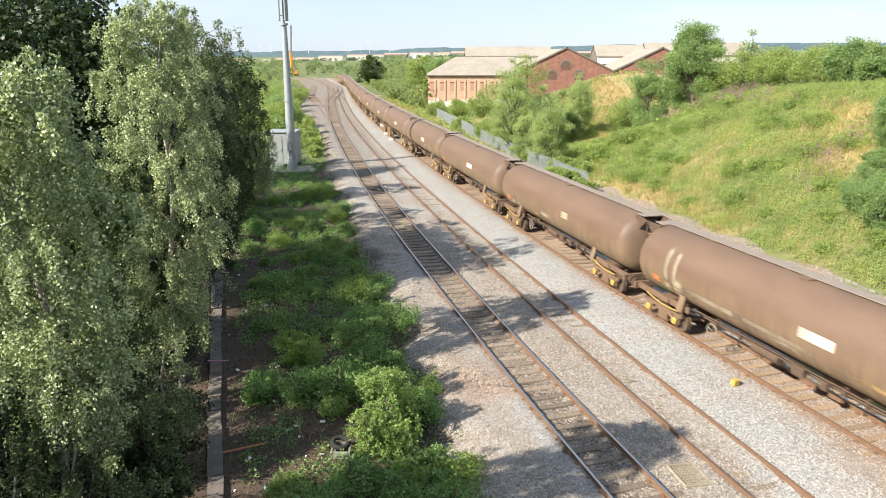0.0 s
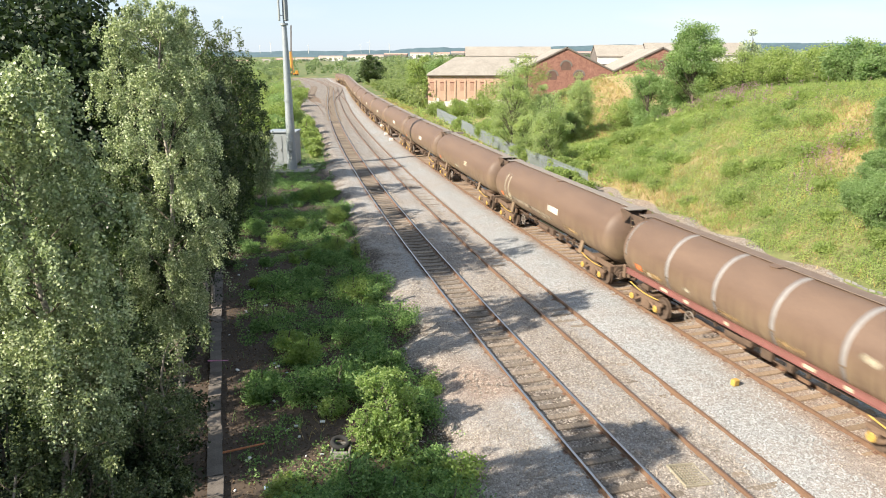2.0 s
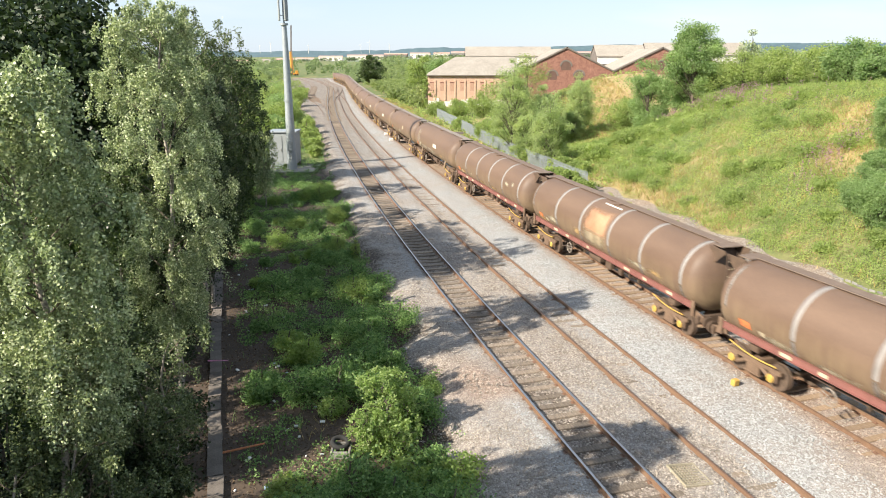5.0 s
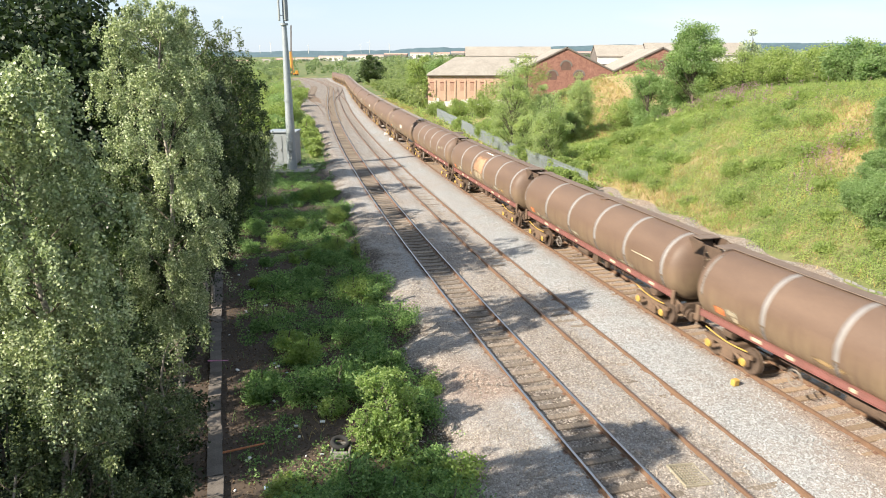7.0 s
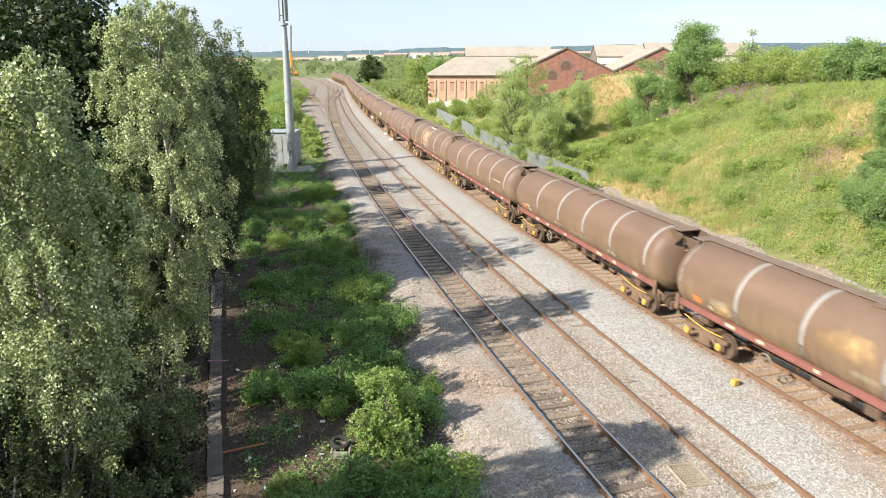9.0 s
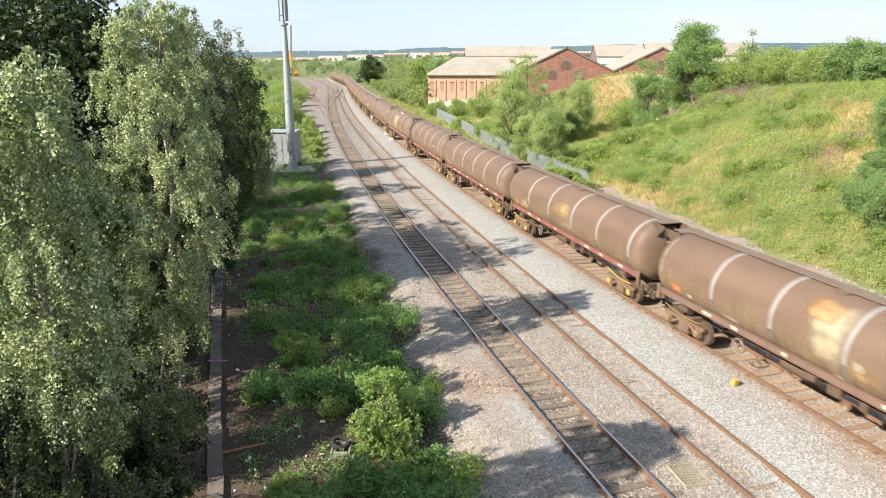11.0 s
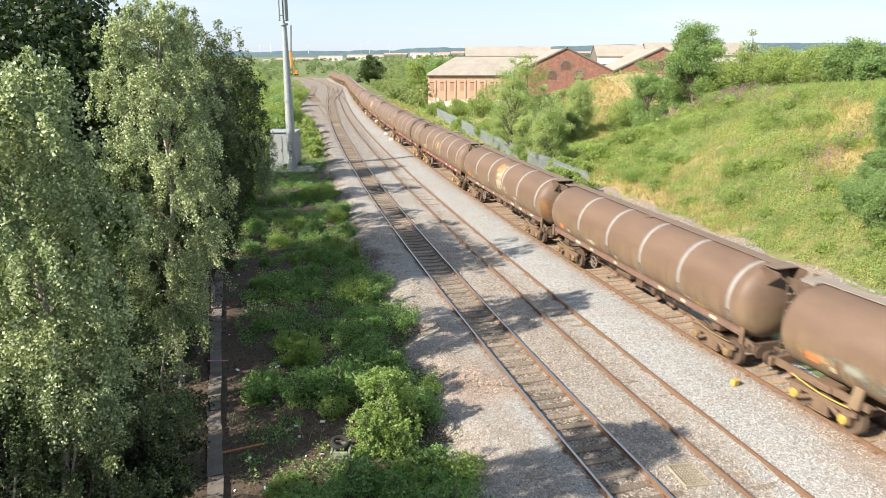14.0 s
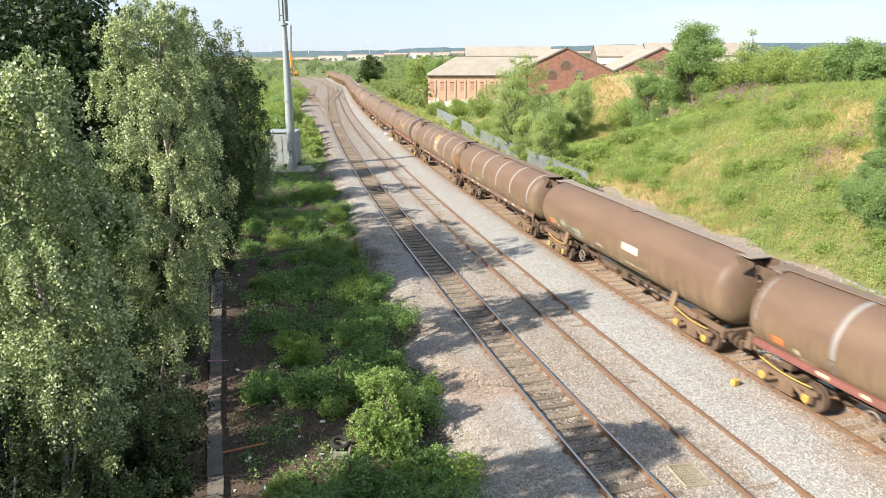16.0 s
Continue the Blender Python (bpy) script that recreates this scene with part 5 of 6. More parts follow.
def bank_plants():
    def on_bank(x, y):
        o = off_c(x, y)
        return ((o > 11.75 + 0.5 * bumps(x, y, 0.8, 1.0)) & (o < 33)).astype(float)

    f = scatter(74000, (9, 46), (18, 112), lambda x, y: on_bank(x, y) * np.clip(1.15 - np.clip((dry(x, y) - 0.62) * 4, 0, 1) * np.where((off_c(x, y) < 16) & (y < 46), 0.25, 1), 0.08, 1) * np.clip(60 / (y + 5), 0.4, 1))
    f = f + np.stack([np.zeros(len(f)), np.zeros(len(f)), 0.25 * np.clip(patchy(f[:, 0], f[:, 1], 1.1, 1.0), 0, 1)], 1)
    p = tufts(f, 9, 0.34, 0.42)
    ob = new("bank_weeds", quads("bank_weeds", leaves(p, 0.10, 0.062, -0.1, 0.5), M["slope_weed"]))
    tagged(ob, "dense light green weeds and brambles covering the bank", "weeds", kind="stuff")
    f = scatter(30000, (9, 46), (18, 100), lambda x, y: on_bank(x, y) * np.clip((patchy(x, y, 0.8, 6.0) * 0.6 + patchy(x, y, 2.6, 8.0) * 0.4 - 0.48) * 9, 0, 1))
    p = tufts(f, 14, 0.36, 0.75)
    ob = new("brambles", quads("brambles", leaves(p, 0.105, 0.07, -0.05, 0.5), M["bramble"]))
    tagged(ob, "darker green bramble clumps on the bank", "brambles", kind="stuff")
    f = scatter(60000, (9, 46), (18, 118), lambda x, y: on_bank(x, y) * np.clip((dry(x, y) - 0.47) * 3.0, 0.09, 1) * np.where((off_c(x, y) < 14) & (y < 44), 0.3, 1))
    p = tufts(f, 4, 0.2, 0.05)
    ob = new("dry_grass", quads("dry_grass", blades(p, 0.36, 0.03, 0.5), M["straw"]))
    tagged(ob, "straw-coloured dry grass in patches on the bank", "grass", kind="stuff")
    f = scatter(26000, (9, 46), (18, 100), lambda x, y: on_bank(x, y) * np.clip((patchy(x, y, 2.2, 7.0) - 0.25), 0, 1))
    ob = new("green_grass", quads("green_grass", blades(tufts(f, 4, 0.2, 0.05), 0.6, 0.03, 0.4), M["slope_weed"]))
    tagged(ob, "tall green grass among the weeds on the bank", "grass", kind="stuff")

    r6 = random.Random(33)
    for k in range(80):
        y = r6.uniform(27, 74)
        o = r6.uniform(12.6, 25)
        x = float(line_x("c", y)) + o / 0.96
        h = r6.uniform(0.5, 1.3)
        mat = r6.choice(["bramble", "bush", "slope_weed", "slope_weed", "bush"])
        broadleaf("bramble_bush", "leafy bramble clump on the grassy bank", x, y, h, h * r6.uniform(0.8, 1.3), 1500, 0.125, mat, low=0.0, lumps=22, category="bush", group="bramble clumps on the bank", lump=0.5, base=-0.2)

    def flowers(x, y):
        near = np.exp(-((x - 25.6) / 1.8) ** 2 - ((y - 44.6) / 1.6) ** 2) + np.exp(-((x - 23.6) / 1.4) ** 2 - ((y - 44.2) / 2.0) ** 2)
        rim = np.exp(-((off_c(x, y) - 24.0) / 1.4) ** 2) * (y > 50) * (y < 76)
        return on_bank(x, y) * np.clip(0.6 * near + 0.9 * rim, 0, 1) * (patchy(x, y, 0.9, 3.0) > 0.42)

    f = scatter(16000, (14, 42), (28, 80), flowers)
    f[:, 2] += 0.55
    p = np.repeat(f, 9, 0)
    p = p + np.stack([rng.normal(0, 0.035, len(p)), rng.normal(0, 0.035, len(p)), rng.uniform(0, 0.7, len(p))], 1)
    ob = new("willowherb", quads("willowherb", leaves(p, 0.10, 0.08), M["purple"]))
    tagged(ob, "purple willowherb flower spikes on the bank", "flowers", kind="stuff")
    # rough grass between the line and the fence
    f = scatter(26000, (-30, 24), (25, 190), lambda x, y: ((off_c(x, y) > 3.4) & (off_c(x, y) < np.where(y < 62, 5.0, 11))) * np.where(y < 62, 0.1, 0.8))
    ob = new("verge_grass", quads("verge_grass", blades(tufts(f, 4, 0.3, 0.05), 0.42, 0.05, 0.5), M["straw"]))
    tagged(ob, "dry yellow grass along the line", "grass", kind="stuff")
    f = scatter(20000, (-30, 40), (60, 190), lambda x, y: ((off_c(x, y) > 8) & (off_c(x, y) < 40)) * np.clip(patchy(x, y, 4, 2.0), 0.2, 1))
    ob = new("rough_weeds", quads("rough_weeds", leaves(tufts(f, 6, 0.7, 0.7), 0.3, 0.18, -0.1, 0.3), M["slope_weed"]))
    tagged(ob, "rough green weeds behind the fence", "weeds", kind="stuff")


bank_plants()


def trough_x(y):
    """The cable trough's line."""
    return np.interp(y, [-20, 16.1, 21.1, 29.5, 36.3, 43.5, 60, 90], [3.5, -6.08, -7.69, -10.26, -12.23, -14.31, -18.9, -27.0])


def trackside_weeds():
    def left_edge(y):
        return edge_x(y)

    def keep(x, y):
        u = x - trough_x(y)
        v = left_edge(y) - x + 0.5 * np.sin(y * 1.7) + 0.4 * np.sin(y * 0.6 + 1)
        inside = (u > 0.9) & (v > -0.15)
        d = np.clip((0.6 * patchy(x, y, 0.7, 0.5) + 0.4 * patchy(x, y, 0.28, 3.5) - 0.43) * 10, 0.02, 1) * np.clip(0.05 + 0.42 * u, 0.06, 1)
        d = d * (1 - 0.85 * np.exp(-((x + 4.6) / 1.0) ** 2 - ((y - 18.2) / 1.2) ** 2))
        d = d * (1 - np.exp(-((x + 3.05) / 0.6) ** 2 - ((y - 17.95) / 0.6) ** 2))
        return inside * d

    f = scatter(26000, (-24, 3), (13, 74), keep)
    f2 = scatter(5000, (-40, -8), (74, 150), lambda x, y: (x < left_edge(y) + 0.4) & (x > left_edge(y) - 9))
    f = np.concatenate([f, f2])
    high = 0.12 + 1.9 * np.clip(patchy(f[:, 0], f[:, 1], 0.4, 2.2) - 0.36, 0, 1)
    p = tufts(f, 22, 0.26, 1.0)
    hh = np.repeat(high, 22)
    base = np.repeat(f[:, 2], 22)
    p[:, 2] = base + (p[:, 2] - base) * hh
    ob = new("trackside_weeds", quads("trackside_weeds", leaves(p, 0.105, 0.066, -0.05, 0.35), M["weed"]))
    tagged(ob, "dense green nettles and brambles beside the ballast", "weeds", kind="stuff")
    f = scatter(9000, (-24, 3), (13, 72), lambda x, y: keep(x, y) * 0.6 + 0.10 * ((x > trough_x(y) + 0.4) & (x < left_edge(y) + 0.3)))
    ob = new("trackside_grass", quads("trackside_grass", blades(tufts(f, 5, 0.2, 0.03), 0.3, 0.016, 0.5), M["weed"]))
    tagged(ob, "thin green grass among the weeds", "grass", kind="stuff")
    for x, y, h, r, n, mat in [(-0.45, 21.9, 0.8, 0.45, 2400, "young_birch"), (-3.6, 20.6, 0.8, 0.5, 2200, "young_birch"), (-1.9, 23.6, 1.1, 0.6, 3000, "weed"), (-0.25, 17.6, 0.8, 0.5, 2600, "weed"), (-0.1, 16.6, 0.75, 0.55, 2600, "weed"), (-1.6, 16.5, 0.6, 0.5, 2400, "weed"), (-6.2, 39.6, 1.4, 0.6, 2200, "bush"), (-5.0, 38.2, 1.5, 0.35, 1300, "bush"), (-3.0, 24.2, 0.9, 0.8, 3600, "weed"), (-3.9, 27.0, 0.9, 0.9, 3600, "weed"), (-6.3, 44.0, 1.1, 0.8, 2600, "weed"), (-7.6, 48.0, 1.3, 0.8, 2400, "bush"), (-4.2, 16.2, 0.6, 0.6, 2200, "bush")]:
        broadleaf("bush", "sunlit young bush among trackside weeds" if mat != "weed" else "low green bush among trackside weeds", x, y, h, r, n, 0.075, mat, low=0.0, lumps=44, category="bush", group="trackside bushes", lump=0.40, base=-0.25)


    for x, y, h, r, n in ((-1.75, 18.8, 2.45, 0.8, 6000), (-1.15, 19.5, 1.5, 0.6, 3000), (-2.15, 18.3, 1.3, 0.6, 3000), (-1.3, 18.25, 1.0, 0.55, 2400)):
        birch(x, y, h, r, n, "sunlit young birch bush at the edge of the ballast", leaf=0.085, low=0.02, mat="young_birch", droop=0.22, shape=0.95)
    r3 = random.Random(21)
    n = 0
    while n < 84:
        y = 14.5 + 44 * r3.random() ** 1.3
        lo, hi = float(trough_x(y)) + 1.3, float(left_edge(y)) + 0.1
        x = lo + (hi - lo) * r3.random() ** 0.75
        if (x + 4.6) ** 2 + (y - 18.2) ** 2 < 2.0 or (x + 2.2) ** 2 + (y - 18.6) ** 2 < 3.2 or (x + 3.05) ** 2 + (y - 17.7) ** 2 < 1.2:
            continue
        h = r3.uniform(0.45, 1.4)
        broadleaf("nettle_clump", "leafy green nettle clump in the trackside shade", x, y, h, h * r3.uniform(0.55, 0.9), 1900, 0.095, r3.choice(["weed", "weed", "bramble"]), low=0.0, lumps=26, category="weeds", group="nettle clumps", lump=0.45)
        n += 1


trackside_weeds()


def straw_tufts():
    """Dry sunlit grass round the young bush and beside the ballast."""
    def keep(x, y):
        a = np.exp(-((x + 3.7) / 0.8) ** 2 - ((y - 20.6) / 1.3) ** 2) + np.exp(-((x + 1.6) / 1.3) ** 2 - ((y - 17.2) / 0.5) ** 2)
        return np.clip(a + 0.5 * np.exp(-((x - edge_x(y)) / 0.5) ** 2) * (patchy(x, y, 0.5, 2.0) > 0.55), 0, 1) * 0.8

    f = scatter(9000, (-14, 2), (15, 60), keep)
    ob = new("straw_tufts", quads("straw_tufts", blades(tufts(f, 6, 0.16, 0.03), 0.24, 0.014, 0.7), M["straw"]))
    tagged(ob, "thin dry straw at the edge of the ballast", "grass", kind="stuff")


straw_tufts()


def leaf_litter():
    """Fallen leaves and twigs on the bare earth."""
    f = scatter(52000, (-16, 2), (13, 50), lambda x, y: (x > trough_x(y) - 2.5) & (x < edge_x(y) + 0.2))
    f[:, 2] += 0.05
    ob = new("leaf_litter", quads("leaf_litter", leaves(f, 0.075, 0.04, 0.0, 0.85), M["litter_leaf"]))
    tagged(ob, "brown fallen leaves and twigs on the earth", "leaf litter", kind="stuff")


M["litter_leaf"] = foliage("fallen_leaves", (0.06, 0.036, 0.022), (0.15, 0.10, 0.065), (0.30, 0.24, 0.17), 0.8, 0.05)
leaf_litter()


def far_woods():
    """Woods beyond the bend, too many trees to count."""
    pts, n = [], 0
    spots = []
    for _ in range(420):
        y = rng.uniform(150, 470)
        o = rng.uniform(15, 90)
        x = float(line_x("c", y)) + o
        if -3 < x < 70 and y < 235 and o > 30:
            continue
        h = rng.uniform(3.0, 6.0) if y < 235 else rng.uniform(7.5, 12.5)
        spots.append((x, y, h))
    for _ in range(110):
        y = rng.uniform(150, 430)
        spots.append((float(line_x("c", y)) + rng.uniform(9.0, 15.0), y, rng.uniform(2.0, 4.5)))
    for _ in range(300):
        y = rng.uniform(220, 640)
        spots.append((float(line_x("a", min(y, 500))) - rng.uniform(18, 160), y, rng.uniform(3.5, 8)))
    for _ in range(380):
        spots.append((rng.uniform(-330, 420), rng.uniform(440, 860), rng.uniform(5, 9)))
    far = []
    for x, y, h in spots:
        z = ground_z(x, y)
        k, m = (16, 22) if y < 300 else (13, 14)
        c = unit(k) * np.array([h * 0.42, h * 0.42, h * 0.36]) + np.array([x, y, z + h * 0.5])
        u = unit(k * m) * (h * 0.17) * rng.uniform(0.4, 1, (k * m, 1))
        (pts if y < 300 else far).append(np.repeat(c, m, 0) + u)
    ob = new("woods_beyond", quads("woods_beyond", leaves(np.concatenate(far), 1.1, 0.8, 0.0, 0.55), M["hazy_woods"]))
    tagged(ob, "woods beyond the bend of the line, haze in their pale colour", "woods", kind="stuff")
    p = np.concatenate(pts)
    ob = new("far_woods", quads("far_woods", leaves(p, 0.42, 0.32, 0.0, 0.55), M["woods"]))
    tagged(ob, "green woods in the distance beside the line", "woods", kind="stuff")
    broadleaf("dark_tree", "dark purple-green tree at the edge of the woods", -26.5, 272, 12.6, 5.6, 9000, 0.5, "ash", low=0.0, lumps=50)
    broadleaf("ash_tree", "light green tree near the brick shed", -6.5, 190, 11.6, 4.4, 9000, 0.36, "bush", low=0.0, lumps=50)
    broadleaf("ash_tree", "green tree near the brick shed", -1.5, 184, 10.2, 3.8, 9000, 0.36, "maple", low=0.0, lumps=50)


far_woods()


# ---- sheds ----
def gable_shed(name, label, cx, y0, half, eave, apex, depth, mat, base=-0.5, hip=False):
    """A brick bay with its front towards the line: front wall, sides, two roof slopes, coping, arched windows."""
    s = thing(name, label, "industrial building", pose(cx, y0, 0), group="bays of the old brick sheds")
    g = Geo()
    if hip:
        g.add([(-half, 0, base), (half, 0, base), (half, 0, eave), (-half, 0, eave), (-half, 0.4, base), (half, 0.4, base), (half, 0.4, eave), (-half, 0.4, eave)], [(0, 1, 2, 3), (4, 7, 6, 5), (3, 2, 6, 7), (0, 4, 5, 1), (0, 3, 7, 4), (1, 5, 6, 2)])
    else:
        o = [(-half, base), (half, base), (half, eave), (0, apex), (-half, eave)]
        v = [(x, 0, z) for x, z in o] + [(x, 0.4, z) for x, z in o]
        g.add(v, [(0, 1, 2, 3, 4), (9, 8, 7, 6, 5)] + [(i, 5 + i, 5 + (i + 1) % 5, (i + 1) % 5) for i in range(5)])
    part("front_wall", g, M[mat], s)
    g = Geo()
    for sx in (-1, 1):
        g.box((sx * (half - 0.2), depth / 2 + 0.2, (base + eave) / 2), (0.4, depth - 0.4, eave - base))
    part("side_wall", g, M[mat], s)
    slopes = []
    if hip:
        lo, hi, mid, back = -half - 0.25, half + 0.25, depth / 2, depth + 0.3
        slopes = [[(lo, -0.3, eave), (hi, -0.3, eave), (hi, mid, apex), (lo + 6.2, mid, apex)], [(lo, -0.3, eave), (lo + 6.2, mid, apex), (lo, back, eave)], [(hi, back, eave), (lo, back, eave), (lo + 6.2, mid, apex), (hi, mid, apex)]]
    else:
        for sx in (-1, 1):
            slopes.append([(sx * (half + 0.25), 0.42, eave - 0.05), (0, 0.42, apex), (0, depth, apex), (sx * (half + 0.25), depth, eave - 0.05)])
    for v in slopes:
        g, n = Geo(), len(v)
        g.add(v + [(x, y, z - 0.12) for x, y, z in v], [tuple(range(n)), tuple(reversed(range(n, 2 * n)))] + [(i, n + i, n + (i + 1) % n, (i + 1) % n) for i in range(n)])
        part("roof_slope", g, M["roof"], s, "weathered grey-brown sheet roof")
    if hip:
        g = Geo()
        g.box((0, -0.36, eave - 0.12), (half * 2 + 0.5, 0.14, 0.16))
        part("gutter", g, M["lead"], s)
        for k in range(9):
            x = -half + 1.0 + k * (2 * half - 2.0) / 8
            g = Geo()
            g.box((x + 0.55, -0.06, 3.55), (0.35, 0.14, 4.2), bevel=0.03)
            part("pilaster", g, M["brick_pale"], s)
            g = Geo()
            g.box((x, -0.012, 4.3), (0.95, 0.03, 1.7))
            part("blind_window", g, M["brick_infill"], s, "bricked-up window")
            g = Geo()
            g.box((x, -0.06, 5.2), (1.1, 0.1, 0.18), bevel=0.02)
            part("lintel", g, M["brick"], s)
        g = Geo()
        for k in range(16):
            g.box((-half + 0.6 + k * 1.18, -0.03, 0.65 + 0.35 * math.sin(k * 2.1)), (1.15, 0.035, 1.5 + 0.5 * math.sin(k * 1.3)))
        part("whitewash", g, M["white"], s, "white-painted patches low on the wall")
    else:
        for sx in (-1, 1):
            g = Geo()
            ln = math.hypot(half, apex - eave)
            g.box((sx * half / 2, 0.15, (eave + apex) / 2 + 0.16), (ln + 0.25, 0.75, 0.32), ry=sx * math.degrees(math.atan2(apex - eave, half)), bevel=0.03)
            part("coping", g, M["lead"], s, "dark stone coping")
        for x, w, z in ((-2.8, 1.3, eave - 0.8), (0, 1.35, eave + 1.1), (2.8, 1.3, eave - 0.8)):
            g = Geo()
            arch = [(x + w * math.cos(a), -0.05, z + w * math.sin(a)) for a in np.linspace(0, math.pi, 13)]
            inner = [(x + (w - 0.32) * math.cos(a), -0.05, z + (w - 0.32) * math.sin(a)) for a in np.linspace(0, math.pi, 13)]
            v = arch + inner + [(p[0], 0.02, p[2]) for p in arch] + [(p[0], 0.02, p[2]) for p in inner]
            g.add(v, [(i, i + 1, 13 + i + 1, 13 + i) for i in range(12)] + [(i, 26 + i, 27 + i, i + 1) for i in range(12)] + [(13 + i, 14 + i, 40 + i, 39 + i) for i in range(12)])
            part("window_arch", g, M["lead"], s, "dark brick arch")
            g = Geo()
            v = [(p[0], -0.012, p[2]) for p in inner] + [(x - w + 0.32, -0.012, z - 0.8), (x + w - 0.32, -0.012, z - 0.8)]
            v += [(p[0], 0.02, p[2]) for p in v]
            n = len(v) // 2
            g.add(v, [tuple(range(n)), tuple(reversed(range(n, 2 * n)))] + [(i, n + i, n + (i + 1) % n, (i + 1) % n) for i in range(n)])
            part("blind_window", g, M["opening_dark"], s, "dark arched window opening")
    return s


def monitor_roof(x0, x1, y, zlow, zwin, ztop, depth=7.0):
    """A raised roof light that runs along a shed: white strip of glazing, two slopes, end gables."""
    s = thing("roof_monitor", "raised shed roof with a white clerestory strip", "roof", pose(0, y, 0), group="raised roofs of the sheds")
    g = Geo()
    g.box(((x0 + x1) / 2, 0, (zlow + zwin) / 2), (x1 - x0, 0.3, zwin - zlow))
    part("clerestory", g, M["white"], s, "white clerestory strip")
    for sx, ya in ((1, -0.5), (-1, depth + 0.5)):
        g = Geo()
        v = [(x0 - 0.3, ya, zwin - 0.1), (x1 + 0.3, ya, zwin - 0.1), (x1 + 0.3, depth / 2, ztop), (x0 - 0.3, depth / 2, ztop)]
        v += [(a, b, c - 0.14) for a, b, c in v]
        g.add(v, [(0, 1, 2, 3), (7, 6, 5, 4), (0, 4, 5, 1), (1, 5, 6, 2), (2, 6, 7, 3), (3, 7, 4, 0)])
        part("roof_slope", g, M["roof"], s)
    for x in (x0, x1):
        g = Geo()
        v = [(x - 0.12, 0, zlow), (x - 0.12, depth, zlow), (x - 0.12, depth, zwin), (x - 0.12, depth / 2, ztop - 0.1), (x - 0.12, 0, zwin)]
        v += [(a + 0.24, b, c) for a, b, c in v]
        g.add(v, [(0, 1, 2, 3, 4), (9, 8, 7, 6, 5)] + [(i, 5 + i, 5 + (i + 1) % 5, (i + 1) % 5) for i in range(5)])
        part("end_gable", g, M["lead"], s, "dark boarded end gable")
    g = Geo()
    g.box(((x0 + x1) / 2, depth, (zlow + zwin) / 2), (x1 - x0, 0.3, zwin - zlow))
    part("rear_wall", g, M["white"], s)


def sheds():
    gable_shed("brick_shed", "pale brick shed with a hipped sheet roof and blind windows", 6.2, 150.0, 9.4, 6.7, 10.3, 16, "brick_pale", hip=True)
    gable_shed("brick_shed", "red brick gabled shed with dark coping and blind arches", 25.7, 150.0, 9.9, 7.3, 12.0, 46, "brick")
    gable_shed("brick_shed", "red brick gabled shed with dark coping and blind arches", 45.6, 150.0, 9.9, 7.3, 12.0, 46, "brick")
    monitor_roof(5.5, 25.2, 168, 9.2, 10.6, 12.6)
    monitor_roof(36.0, 47.0, 168, 8.6, 10.6, 13.0)
    monitor_roof(50.0, 74.0, 176, 8.6, 10.8, 13.6)


sheds()


# ---- mast, cabinet and small things beside the line ----
def mast():
    m = thing("telecom_mast", "tall grey steel monopole mast with panel antennas", "mast", pose(-15.25, 70.0, ground_z(-15.25, 70.0)))
    g = Geo()
    g.tube((0, 0, 0), (0, 0, 7.0), 0.50, 0.38, 20)
    g.tube((0, 0, 7.0), (0, 0, 14.2), 0.38, 0.24, 20)
    g.tube((0, 0, 6.95), (0, 0, 7.1), 0.46, 0.46, 20)
    part("pole", g, M["steel"], m)
    g = Geo()
    g.tube((0, 0, 0), (0, 0, 0.1), 0.8, 0.8, 20)
    part("base_flange", g, M["steel"], m)
    g = Geo()
    g.tube((0, 0, 14.1), (0, 0, 14.3), 0.4, 0.4, 16)
    g.tube((0, 0, 14.3), (0, 0, 19.5), 0.09, 0.09, 10)
    part("flange", g, M["steel"], m)
    for i, a in enumerate((200, 320, 80)):
        g = Geo()
        c, s = math.cos(radians(a)), math.sin(radians(a))
        g.box((0.42 * c, 0.42 * s, 16.8), (0.16, 0.42, 4.6), rz=a, bevel=0.04)
        for z in (15.0, 18.4):
            g.tube((0, 0, z), (0.4 * c, 0.4 * s, z), 0.035, n=6)
        part("antenna_panel", g, M["cabinet"], m, "pale grey panel antenna")
    g = Geo()
    g.box((0.05, -0.55, 2.6), (0.5, 0.22, 0.9), bevel=0.03)
    g.box((0.0, -0.52, 1.5), (0.34, 0.16, 0.5), bevel=0.03)
    part("junction_box", g, M["cabinet"], m)
    g = Geo()
    g.tube((0.55, 0.0, 9.5), (0.62, 0.0, 13.6), 0.03, n=6)
    g.tube((0.3, 0.0, 9.6), (0.55, 0.0, 9.6), 0.03, n=6)
    part("whip_aerial", g, M["lead"], m)


